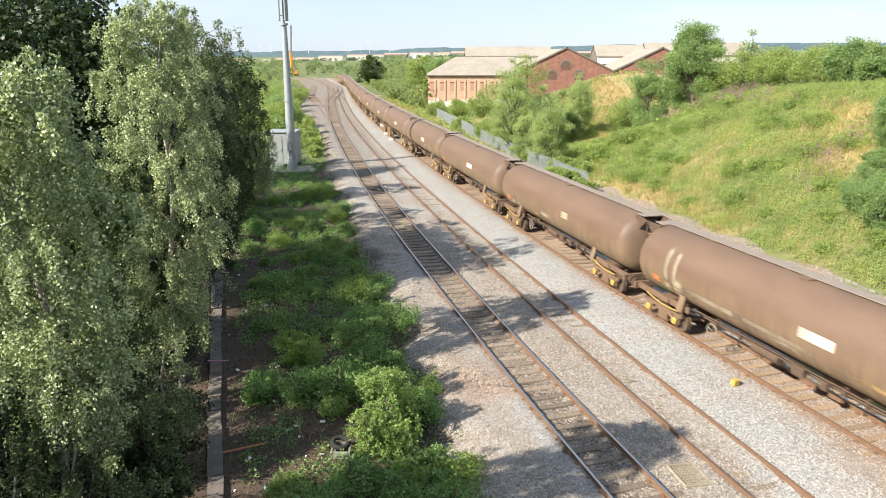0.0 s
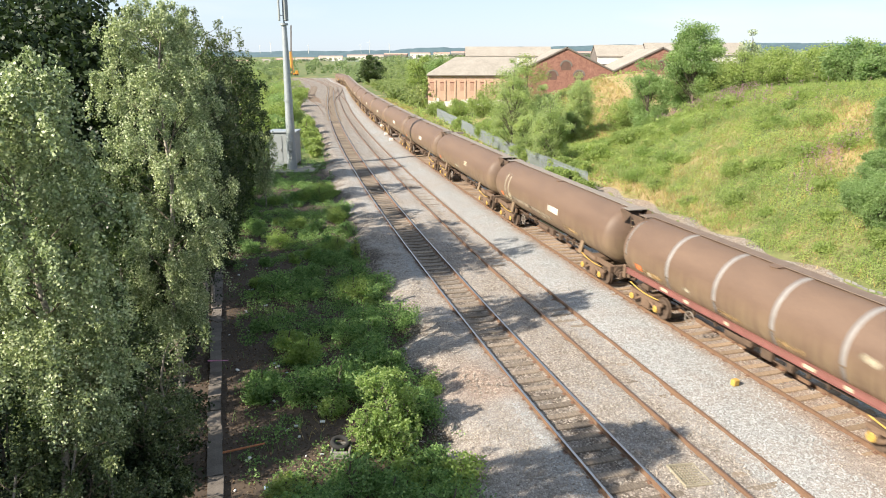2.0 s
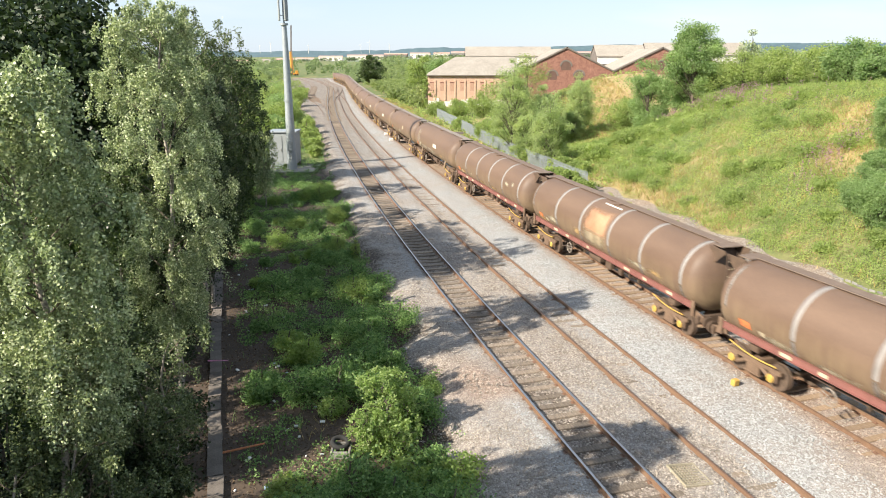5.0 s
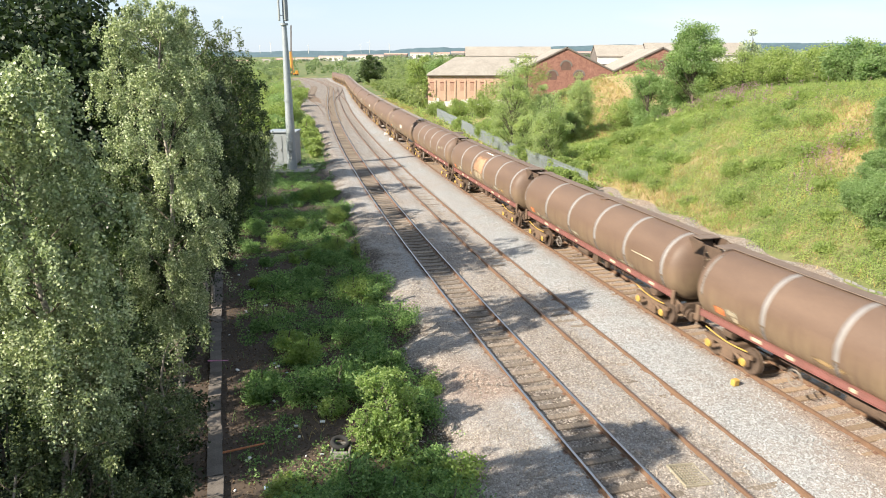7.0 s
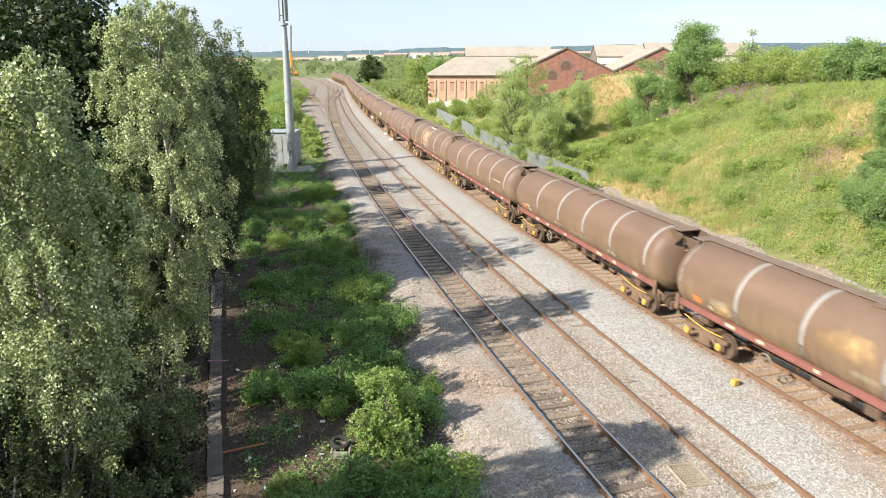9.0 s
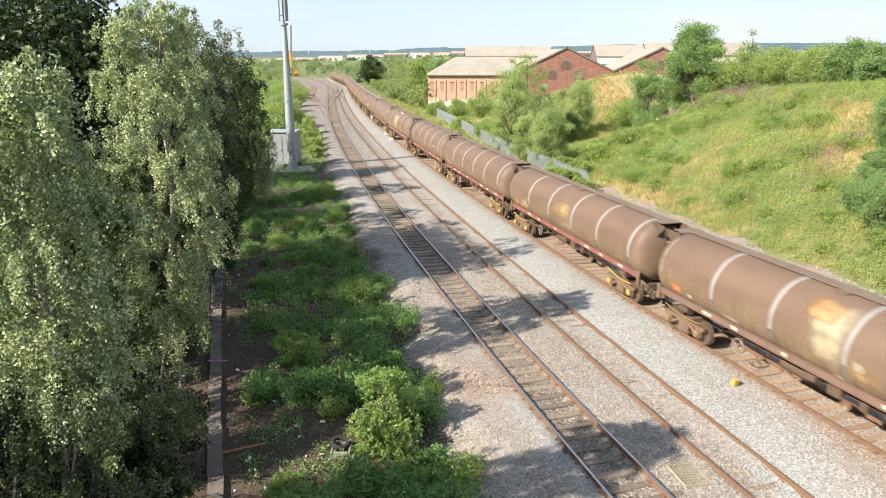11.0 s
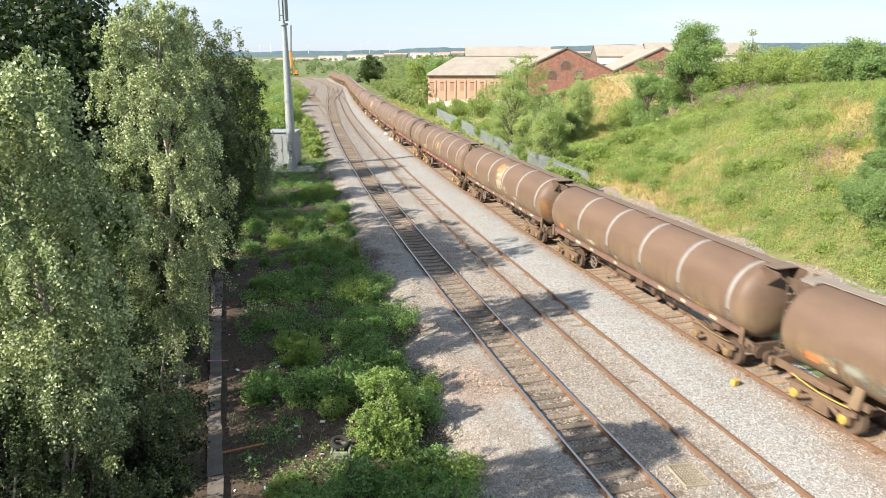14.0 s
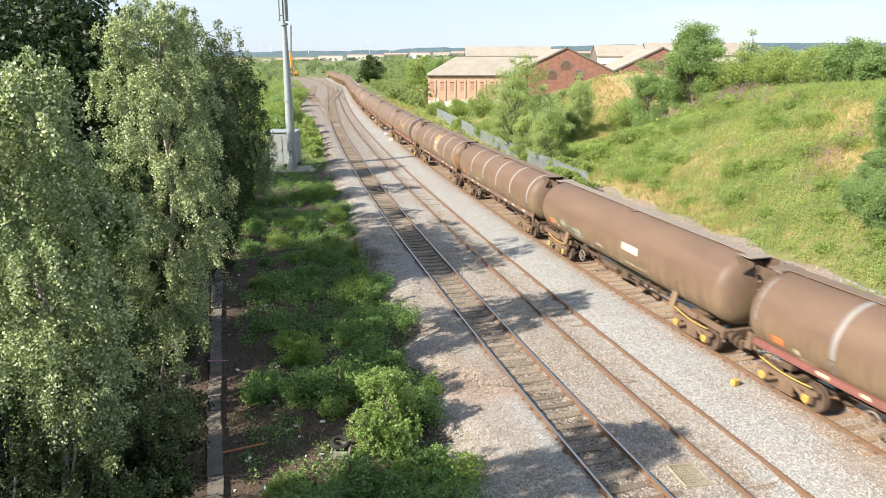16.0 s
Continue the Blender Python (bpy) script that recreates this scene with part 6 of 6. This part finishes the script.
def cabin():
    x, y = -16.35, 72.2
    z = ground_z(x, y)
    s = tagged(part("concrete_slab", (lambda g: (g.box((0, 0, 0.06), (5.2, 4.6, 0.3), bevel=0.03), g)[1])(Geo()), M["concrete"], None, at=pose(x + 0.9, y - 1.6, z)), "concrete base slab under the equipment cabin", "slab")
    c = thing("equipment_cabin", "grey steel railway equipment cabin with steps", "equipment cabin", pose(x, y, z + 0.2))
    g = Geo()
    g.box((0, 0, 1.95), (2.7, 2.4, 3.2), bevel=0.04)
    part("body", g, M["cabinet"], c)
    g = Geo()
    g.box((0, 0, 3.6), (2.95, 2.65, 0.14), bevel=0.03)
    part("roof", g, M["steel"], c)
    g = Geo()
    g.box((-0.55, -1.215, 1.9), (1.05, 0.05, 2.6), bevel=0.01)
    d = part("door", g, M["cabinet"], c)
    g = Geo()
    g.box((-0.15, -1.26, 1.8), (0.05, 0.06, 0.25), bevel=0.01)
    part("door_handle", g, M["lead"], d)
    g = Geo()
    for i in range(4):
        g.box((-0.55, -1.45 - 0.24 * i, 0.38 - 0.14 * i), (1.1, 0.26, 0.04))
    for sx in (-1.12, 0.02):
        g.box((sx, -1.8, 0.18), (0.04, 1.1, 0.12), rx=28)
    part("steps", g, M["steel"], c)
    g = Geo()
    for sx in (-1, 1):
        for sy in (-1, 1):
            g.box((sx * 1.2, sy * 1.0, 0.17), (0.25, 0.25, 0.36), bevel=0.02)
    part("feet", g, M["lead"], c)
    g = Geo()
    g.box((0.75, -1.26, 2.2), (0.7, 0.12, 0.9), bevel=0.02)
    part("vent_panel", g, M["steel"], c)


mast()
cabin()


def trough():
    t = thing("cable_trough", "grey concrete cable trough with loose lids, running under the birches", "cable trough")
    g = Geo()
    ys = np.arange(-18, 75, 1.0)
    for a, b in zip(ys, ys[1:]):
        xa, xb = trough_x(a), trough_x(b)
        z = ground_z((xa + xb) / 2, (a + b) / 2)
        g.box(((xa + xb) / 2, (a + b) / 2, z + 0.02), (0.40, math.hypot(b - a, xb - xa), 0.2), rz=math.degrees(math.atan2(b - a, xb - xa)) - 90)
    part("channel", g, M["trough"], t)
    g = Geo()
    g.box((0, 0, 0), (0.43, 0.97, 0.05), bevel=0.008)
    lid = g.mesh("lid", M["trough"])
    for y in np.arange(-18, 70, 0.955):
        x = float(trough_x(y))
        ob = part("lid", lid, None, t)
        sl = math.degrees(math.atan2(1, float(trough_x(y + 0.5) - trough_x(y - 0.5)))) - 90
        ob.matrix_basis = pose(x + random.uniform(-0.02, 0.02), y, ground_z(x, y) + 0.15 + random.uniform(-0.008, 0.012), random.uniform(-0.8, 0.8), random.uniform(-1, 1), sl + random.uniform(-1.2, 1.2))
    ob = part("lid", lid, None, t)
    ob.matrix_basis = pose(float(trough_x(28.9)) - 0.12, 28.9, ground_z(-10, 28.9) + 0.21, 3, 5, 62)


trough()


def fence():
    f = thing("palisade_fence", "grey galvanised steel palisade fence behind the line", "fence")
    ys = np.arange(59.0, 131, 2.75)
    g = Geo()
    g.extrude([(-0.035, 0.1), (0.035, 0.1), (0.035, 1.65), (0.0, 1.78), (-0.035, 1.65)], -0.01, 0.01)
    pale = g.mesh("pale", M["steel"])
    rest = Geo()
    n = 0

    def fx(y):
        return np.interp(y, [59.0, 64.2, 80.3, 97.6, 129.6, 140], [12.35, 11.1, 7.57, 4.41, -0.93, -3])

    for a, b in zip(ys, ys[1:]):
        xa, xb = float(fx(a)), float(fx(b))
        za, zb = ground_z(xa, a), ground_z(xb, b)
        g = Geo()
        g.box((xa, a, za + 0.8), (0.1, 0.06, 1.7))
        part("post", g, M["steel"], f)
        g = Geo()
        for h in (0.4, 1.4):
            g.tube((xa, a, za + h), (xb, b, zb + h), 0.025, n=4)
        part("rail", g, M["steel"], f)
        for k in range(17):
            u = (k + 0.5) / 17
            x, y, z = xa + (xb - xa) * u, a + (b - a) * u, za + (zb - za) * u
            head = math.degrees(math.atan2(b - a, xb - xa))
            if n < 300:
                ob = part("pale", pale, None, f)
                ob.matrix_basis = pose(x, y - 0.04, z, 0, 0, head + 90)
            else:
                rest.box((x, y - 0.04, z + 0.94), (0.02, 0.07, 1.7), rz=head + 90)
            n += 1
    ob = part("pales_beyond", rest, M["steel"], f)
    tagged(ob, kind="stuff")


fence()


def small_things():
    # edging of old sleepers and whitened stones at the bank's foot
    g = Geo()
    for i in range(9):
        u = i / 8
        x, y = 20.45 + 0.8 * u + 0.05 * math.sin(i * 5), 35.0 - 3.0 * u
        k = thing("edging_stone", "white-washed edging stone at the foot of the bank", "stone", pose(x, y, ground_z(x, y)), group="edging stones")
        g = Geo()
        g.box((0, 0, 0.02), (0.09, 0.34, 0.16), rz=16 + 6 * math.sin(i * 3), rx=3 * math.sin(i * 2.2), bevel=0.03)
        part("block", g, M["concrete"], k)
    ys = np.arange(20, 66, 0.7)
    us = np.linspace(0, 1, 8)
    lo, hi = line_x("c", ys) + 7.6, line_x("c", ys) + 12.15 + 0.3 * np.sin(ys * 1.1)
    X = lo[:, None] + (hi - lo)[:, None] * us[None]
    Y = np.repeat(ys[:, None], 8, 1)
    p = new("cess_path", grid_mesh("cess_path", X, Y, height(X, Y) + 0.03 + 0.03 * bumps(X, Y, 0.3, 4.0), M["yard"]))
    tagged(p, "grey stony path at the foot of the bank", "path", kind="structure")
    for i in range(26):
        y = 30 + i * 1.05
        x = float(line_x("c", y)) + 10.6
        g = Geo()
        g.box((0, 0, 0.08), (0.34, 0.98, 0.26), bevel=0.02)
        e = part("kerb_block", g, M["concrete"], None, at=pose(x, y, ground_z(x, y), 0, 0, 15))
        tagged(e, "weathered concrete edging block at the foot of the bank", "kerb", group="kerb blocks")
    # yellow marker by the train's track
    m = thing("track_marker", "small yellow box on a stake in the ballast", "marker", pose(10.15, 22.0, -0.2))
    g = Geo()
    g.box((0, 0, 0.2), (0.26, 0.2, 0.24), rz=25, bevel=0.03)
    part("box", g, M["yellow"], m)
    g = Geo()
    g.tube((0, 0, -0.15), (0, 0, 0.12), 0.04, n=8)
    part("stake", g, M["steel"], m)
    # grating by the second track
    m = thing("grating", "square timber and wire grating lying in the ballast", "grating", pose(6.75, 16.65, -0.14, 0, 3, 12))
    for i in range(9):
        g = Geo()
        g.box((-0.36 + 0.09 * i, 0, 0.03), (0.02, 0.98, 0.025))
        part("bar", g, M["pale_timber"], m)
        g = Geo()
        g.box((0, -0.44 + 0.11 * i, 0.045), (0.76, 0.02, 0.02))
        part("bar", g, M["pale_timber"], m)
    g = Geo()
    for sx in (-1, 1):
        g.box((sx * 0.39, 0, 0.03), (0.05, 1.04, 0.07), bevel=0.008)
        g.box((0, sx * 0.5, 0.03), (0.78, 0.05, 0.07), bevel=0.008)
    g.box((0, 0, 0.0), (0.76, 0.98, 0.02))
    part("frame", g, M["pale_timber"], m, "weathered pale timber frame")
    # paving slab and a flat board in the ballast
    g = Geo()
    g.box((0, 0, 0), (0.75, 0.5, 0.06), bevel=0.01)
    tagged(part("paving_slab", g, M["concrete"], None, at=pose(1.25, 18.7, -0.36, 2, -6, 12)), "flat grey slab half buried in ballast", "slab")
    g = Geo()
    g.box((0, 0, 0), (0.55, 0.8, 0.06), bevel=0.01)
    tagged(part("paving_slab", g, M["concrete"], None, at=pose(0.55, 43.3, -0.15, 2, 2, 12)), "flat grey slab lying between the tracks", "slab")
    # tyre over a grey drain box
    m = thing("old_tyre", "worn black car tyre in the weeds", "tyre", pose(-3.05, 18.35, ground_z(-3.05, 18.35) + 0.33, 8, 6, 0))
    g = Geo()
    prof = [(0.235 + 0.075 * math.cos(a), 0.075 * math.sin(a)) for a in np.linspace(0, 2 * math.pi, 11)[:-1]]
    n = 26
    v = [(r * math.cos(2 * math.pi * i / n), r * math.sin(2 * math.pi * i / n), z) for i in range(n) for r, z in prof]
    k = len(prof)
    g.add(v, [(i * k + j, i * k + (j + 1) % k, ((i + 1) % n) * k + (j + 1) % k, ((i + 1) % n) * k + j) for i in range(n) for j in range(k)], True)
    part("rubber", g, M["rubber"], m)
    m = thing("drain_box", "grey concrete drain box below a tyre", "drain", pose(-3.0, 18.2, ground_z(-3.0, 18.2)))
    for sx in (-1, 1):
        g = Geo()
        g.box((sx * 0.26, 0, 0.1), (0.07, 0.6, 0.34), bevel=0.01)
        part("side", g, M["concrete"], m)
        g = Geo()
        g.box((0, sx * 0.27, 0.1), (0.45, 0.07, 0.34), bevel=0.01)
        part("end", g, M["concrete"], m)
    # rusty pole lying by the trough
    z = ground_z(-6.0, 18.3)
    g = Geo()
    g.tube((-6.6, 18.15, z + 0.1), (-5.35, 18.5, z + 0.22), 0.035, 0.03, 8)
    tagged(part("rusty_pole", g, M["rust_orange"], None), "orange rusty pole lying beside the cable trough", "pole")
    # litter
    for i in range(38):
        y = 14 + 30 * random.random() ** 1.4
        x = float(trough_x(y)) + 0.5 + 3.4 * random.random()
        g = Geo()
        s = 0.05 + 0.07 * random.random()
        g.box((0, 0, 0.04), (s * 1.6, s, s * 0.5), rx=random.uniform(-20, 20), ry=random.uniform(-20, 20), bevel=0.012)
        tagged(part("litter", g, M["litter"] if i % 4 else M["litter_blue"], None, at=pose(x, y, ground_z(x, y) + 0.03, 0, 0, random.uniform(0, 180))), "crumpled pale scrap of litter on bare earth", "litter", group="litter under the trees")
    g = Geo()
    for k in range(5):
        g.box((-8.75 + 0.13 * k, 24.0 + 0.05 * k, ground_z(-8.7, 24) + 0.42 - 0.02 * k), (0.2, 0.03, 0.05), rz=-10, rx=20 * k, bevel=0.01)
    tagged(part("plastic_strip", g, M["pink"], None), "torn pink plastic strip caught in twigs", "litter")
    # low white posts and boxes beside the far track
    for x, y in ((-8.1, 99.5), (-11.2, 119), (-9.7, 112), (-12.7, 127), (-14.5, 134), (-6.9, 93)):
        g = Geo()
        g.box((0, 0, 0.16), (0.5, 0.7, 0.4), bevel=0.05)
        tagged(part("white_box", g, M["white"], None, at=pose(x, y, -0.2, 0, 0, 12)), "small white trackside box in the ballast", "trackside box", group="white trackside boxes")
    # beam on a post behind the train
    m = thing("post_with_beam", "dark timber beam on a post behind the train", "post", pose(2.0, 92.0, ground_z(2.0, 92)))
    g = Geo()
    g.box((0, 0, 0.75), (0.16, 0.16, 1.5), bevel=0.02)
    part("post", g, M["bark"], m)
    g = Geo()
    g.box((-0.6, 0, 1.45), (2.6, 0.25, 0.3), bevel=0.03)
    part("beam", g, M["lead"], m)


M["yard"] = ballast_material("yard_ballast", ((0.12, 0.10, 0.085), (0.20, 0.175, 0.15), (0.30, 0.27, 0.24)), rusty=0.5)
M["rubber"] = plain("rubber", (0.010, 0.010, 0.010), (0.020, 0.020, 0.020), 8, 0.9)
M["rust_orange"] = plain("orange_rust", (0.42, 0.14, 0.06), (0.55, 0.22, 0.1), 6, 0.85)
M["litter"] = plain("pale_litter", (0.5, 0.5, 0.5), (0.72, 0.72, 0.7), 8, 0.7)
M["litter_blue"] = plain("bluish_litter", (0.25, 0.38, 0.5), (0.5, 0.58, 0.66), 8, 0.7)
M["pink"] = plain("pink_plastic", (0.62, 0.22, 0.42), (0.75, 0.35, 0.55), 8, 0.5)
small_things()


# ---- the far junction ----
def junction():
    t = thing("crossover", "rusty crossover rails and points in the far ballast", "points")

    def cross(y0, y1, a, b, off):
        def f(ys):
            u = step01((ys - y0) / (y1 - y0))
            return line_x(a, ys) * (1 - u) + line_x(b, ys) * u
        return sweep(a, off, y0, y1, RAIL, RUST_MATS, 3.0, f)

    for off in (-0.7525, 0.7525):
        part("rail", cross(160, 245, "a", "b", off), RUST_MATS, t)
        part("rail", cross(165, 250, "b", "a", off), RUST_MATS, t)
    s = thing("siding", "rusty siding curving beside the far main line", "railway track")
    for off in (-0.7525, 0.7525):
        part("rail", sweep("a", off, 130, 460, RAIL, RUST_MATS, 4.0, lambda ys: line_x("a", ys) - 1.0 - 4.8 * step01((ys - 130) / 80)), RUST_MATS, s)
        part("rail", sweep("a", off, 150, 460, RAIL, RUST_MATS, 4.0, lambda ys: line_x("a", ys) - 1.0 - 9.5 * step01((ys - 150) / 90)), RUST_MATS, s)
    # sleepers of the far tracks
    g = Geo()
    ways = [(lambda y: float(line_x("a", y)), 121, 270), (lambda y: float(line_x("a", y)) - 1.0 - 4.8 * float(step01((y - 130) / 80)), 170, 270), (lambda y: float(line_x("a", y)) - 1.0 - 9.5 * float(step01((y - 150) / 90)), 190, 270)]
    for way, y0, y1 in ways:
        y = y0
        while y < y1:
            sl = math.degrees(math.atan2(1, way(y + 0.5) - way(y - 0.5))) - 90
            g.box((way(y), y, float(fall(y)) - 0.13), (2.5, 0.26, 0.12), rz=sl)
            y += 0.7
    ob = part("far_sleepers", g, M["sleeper"], None)
    tagged(ob, "dark timber sleepers of the far tracks", "sleepers", kind="stuff")
    ys = np.arange(115, 500, 4.0)
    lo = line_x("a", ys) - 3.5 - 8.5 * step01((ys - 125) / 100)
    hi = line_x("a", ys) - 2.0
    us = np.linspace(0, 1, 12)
    X = lo[:, None] + (hi - lo)[:, None] * us[None]
    Y = np.repeat(ys[:, None], 12, 1)
    ob = new("yard_ballast", grid_mesh("yard_ballast", X, Y, fall(Y) - 0.17 - 0.3 * (us[None] < 0.05), M["yard"]))
    tagged(ob, "brown ballast of the far sidings", "ballast", kind="structure")


junction()


# ---- distance ----
def crane():
    c = thing("mobile_crane", "orange mobile crane with a raised boom beyond the trees", "crane", pose(-100.6, 480, -3.2, 0, 0, 20))
    g = Geo()
    g.box((0, 0, 1.1), (7.5, 2.4, 1.2), bevel=0.2)
    g.box((2.6, 0, 2.4), (1.8, 2.2, 1.6), bevel=0.25)
    part("chassis", g, M["crane"], c)
    for x in (-2.8, -1.2, 1.4, 2.8):
        for sy in (-1, 1):
            g = Geo()
            g.tube((x, sy * 0.95, 0.55), (x, sy * 1.25, 0.55), 0.55, n=16)
            part("wheel", g, M["rubber"], c)
    g = Geo()
    g.box((-0.4, 0, 8.4), (1.7, 1.6, 14.0), bevel=0.1, ry=-2)
    part("boom", g, M["crane"], c, "orange telescopic boom")
    g = Geo()
    g.box((0.1, 0, 23.6), (0.8, 0.8, 17.0), ry=3)
    part("fly_jib", g, M["lead"], c, "dark jib")


def houses():
    """Long pale works and terraces on the rising ground beyond the woods."""
    r7 = random.Random(12)
    x = -420.0
    while x < 330:
        w = r7.uniform(26, 62)
        near = x < -215
        h = r7.uniform(2.6, 3.4) if near else r7.uniform(3.6, 5.0)
        z = float(np.interp(x, [-420, -300, -210, -60, 60, 330], [-6.5, -3.0, 1.0, 6.2, 8.0, 9.0])) + r7.uniform(-0.5, 0.5)
        s = thing("distant_house", "long pale works building with a reddish roof in the distance", "building", pose(x + w / 2, 1235 + r7.uniform(-12, 12), z, 0, 0, r7.uniform(-6, 6)), group="distant buildings")
        g = Geo()
        g.box((0, 0, h / 2 - 4), (w, 12, h + 8))
        part("wall", g, M["white"] if r7.random() < 0.7 else M["concrete"], s)
        g = Geo()
        g.extrude([(-6.4, h), (6.4, h), (0, h + 2.2)], -w / 2 - 0.4, w / 2 + 0.4)
        part("roof", g, M["red_roof"] if r7.random() < 0.75 else M["roof"], s)
        for k in range(int(w / 8)):
            g = Geo()
            g.box((-w / 2 + 4 + k * 8, -6.02, h * 0.5), (2.6, 0.06, 1.5))
            part("window", g, M["lead"], s)
        x += w + r7.uniform(0, 9)


def turbines():
    for px, hi in ((482, 18), (463, 12), (548, 14), (640, 14), (655, 22), (690, 14)):
        y = 2600.0
        x = (px - 784) / 1230 * y * 0.97
        s = thing("wind_turbine", "white wind turbine on the far hills", "wind turbine", pose(x, y, 12, 0, 0, 10), group="wind turbines")
        g = Geo()
        g.tube((0, 0, 0), (0, 0, hi * 1.3 + 10), 0.6, 0.35, 8)
        part("tower", g, M["white"], s)
        for k in range(3):
            a = radians(20 + 120 * k + px)
            g = Geo()
            top = hi * 1.3 + 10
            g.tube((0, -1.6, top), (hi * 0.6 * math.cos(a), -1.6, top + hi * 0.6 * math.sin(a)), 0.32, 0.1, 6)
            part("blade", g, M["white"], s)
        g = Geo()
        g.box((0, -0.6, hi * 1.3 + 10), (2, 3, 2), bevel=0.3)
        part("nacelle", g, M["white"], s)


def hills():
    def ridge(name, label, y, x0, x1, top, mat, depth):
        xs = np.linspace(x0, x1, 420)
        us = np.linspace(0, 1, 8)
        X = np.repeat(xs[None], 8, 0)
        Y = np.repeat((y + depth * us)[:, None], 420, 1)
        crest = np.array([top(x) for x in xs])
        Z = -4 + (crest[None] + 4) * step01(us * 1.6)[:, None]
        ob = new(name, grid_mesh(name, X, Y, Z, mat))
        tagged(ob, label, "hill", kind="structure")

    rough = np.random.default_rng(23).normal(0, 1, 600)

    def woody(x, size, amount):
        return amount * float(np.interp((x + 4000) / size % 590, np.arange(600), rough))

    ridge("backdrop_hills", "wooded hills on the horizon, coloured in distance blue", 2500, -2600, 2800, lambda x: float(np.interp(x, [-2600, -700, -420, -200, 0, 400, 1100, 2800], [24, 20, 20, 27, 35, 40, 52, 60])) + woody(x, 60, 2.0) + woody(x, 19, 1.4), M["hill"], 900)
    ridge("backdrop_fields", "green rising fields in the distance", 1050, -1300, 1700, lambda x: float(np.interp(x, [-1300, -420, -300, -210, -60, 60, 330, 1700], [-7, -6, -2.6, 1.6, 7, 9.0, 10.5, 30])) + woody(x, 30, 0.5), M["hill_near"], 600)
    # tree belts among the works
    pts = []
    for _ in range(150):
        x = rng.uniform(-420, 420)
        y = rng.uniform(1195, 1225)
        z = float(np.interp(x, [-420, -300, -210, -60, 60, 330], [-7.5, -4.5, -1.0, 4.0, 6.0, 7.0]))
        h = rng.uniform(2.5, 6.0)
        pts.append(unit(60) * np.array([h * 1.1, 1.5, h * 0.55]) * rng.uniform(0.3, 1, (60, 1)) + np.array([x, y, z + h * 0.3]))
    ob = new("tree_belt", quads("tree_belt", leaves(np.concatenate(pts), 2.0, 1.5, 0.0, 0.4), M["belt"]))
    tagged(ob, "bluish green belt of trees before distant works", "woods", kind="stuff")


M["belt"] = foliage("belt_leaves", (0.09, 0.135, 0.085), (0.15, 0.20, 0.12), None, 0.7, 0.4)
M["crane"] = plain("orange_crane", (0.60, 0.26, 0.04), (0.72, 0.34, 0.06), 1, 0.5)
M["red_roof"] = plain("red_roof", (0.36, 0.22, 0.18), (0.48, 0.32, 0.27), 0.3, 0.9)
crane()
houses()
turbines()
hills()


# ---- movement ----
def motions():
    times = np.arange(0, SECONDS + 0.01, 1.0)
    for i, s0, w in TRAIN:
        rows = []
        for t in times:
            x, y, z, head = at_arc("c", s0 + SPEED * t)
            rows.append((float(t), pose(x, y, z, 0, 0, head)))
        walk(w, rows)
    turn = SPEED / 0.46
    for i, s0, w in TRAIN:
        if not -9 <= i <= 2:
            continue
        for b in w.children:
            if not b.name.startswith("bogie"):
                continue
            for ws in b.children:
                if ws.name.startswith("wheelset"):
                    p = ws.location.copy()
                    walk(ws, [(k * 2 / 30.0, Matrix.Translation(p) @ Matrix.Rotation(turn * k * 2 / 30.0, 4, "Y")) for k in range(241)])


motions()
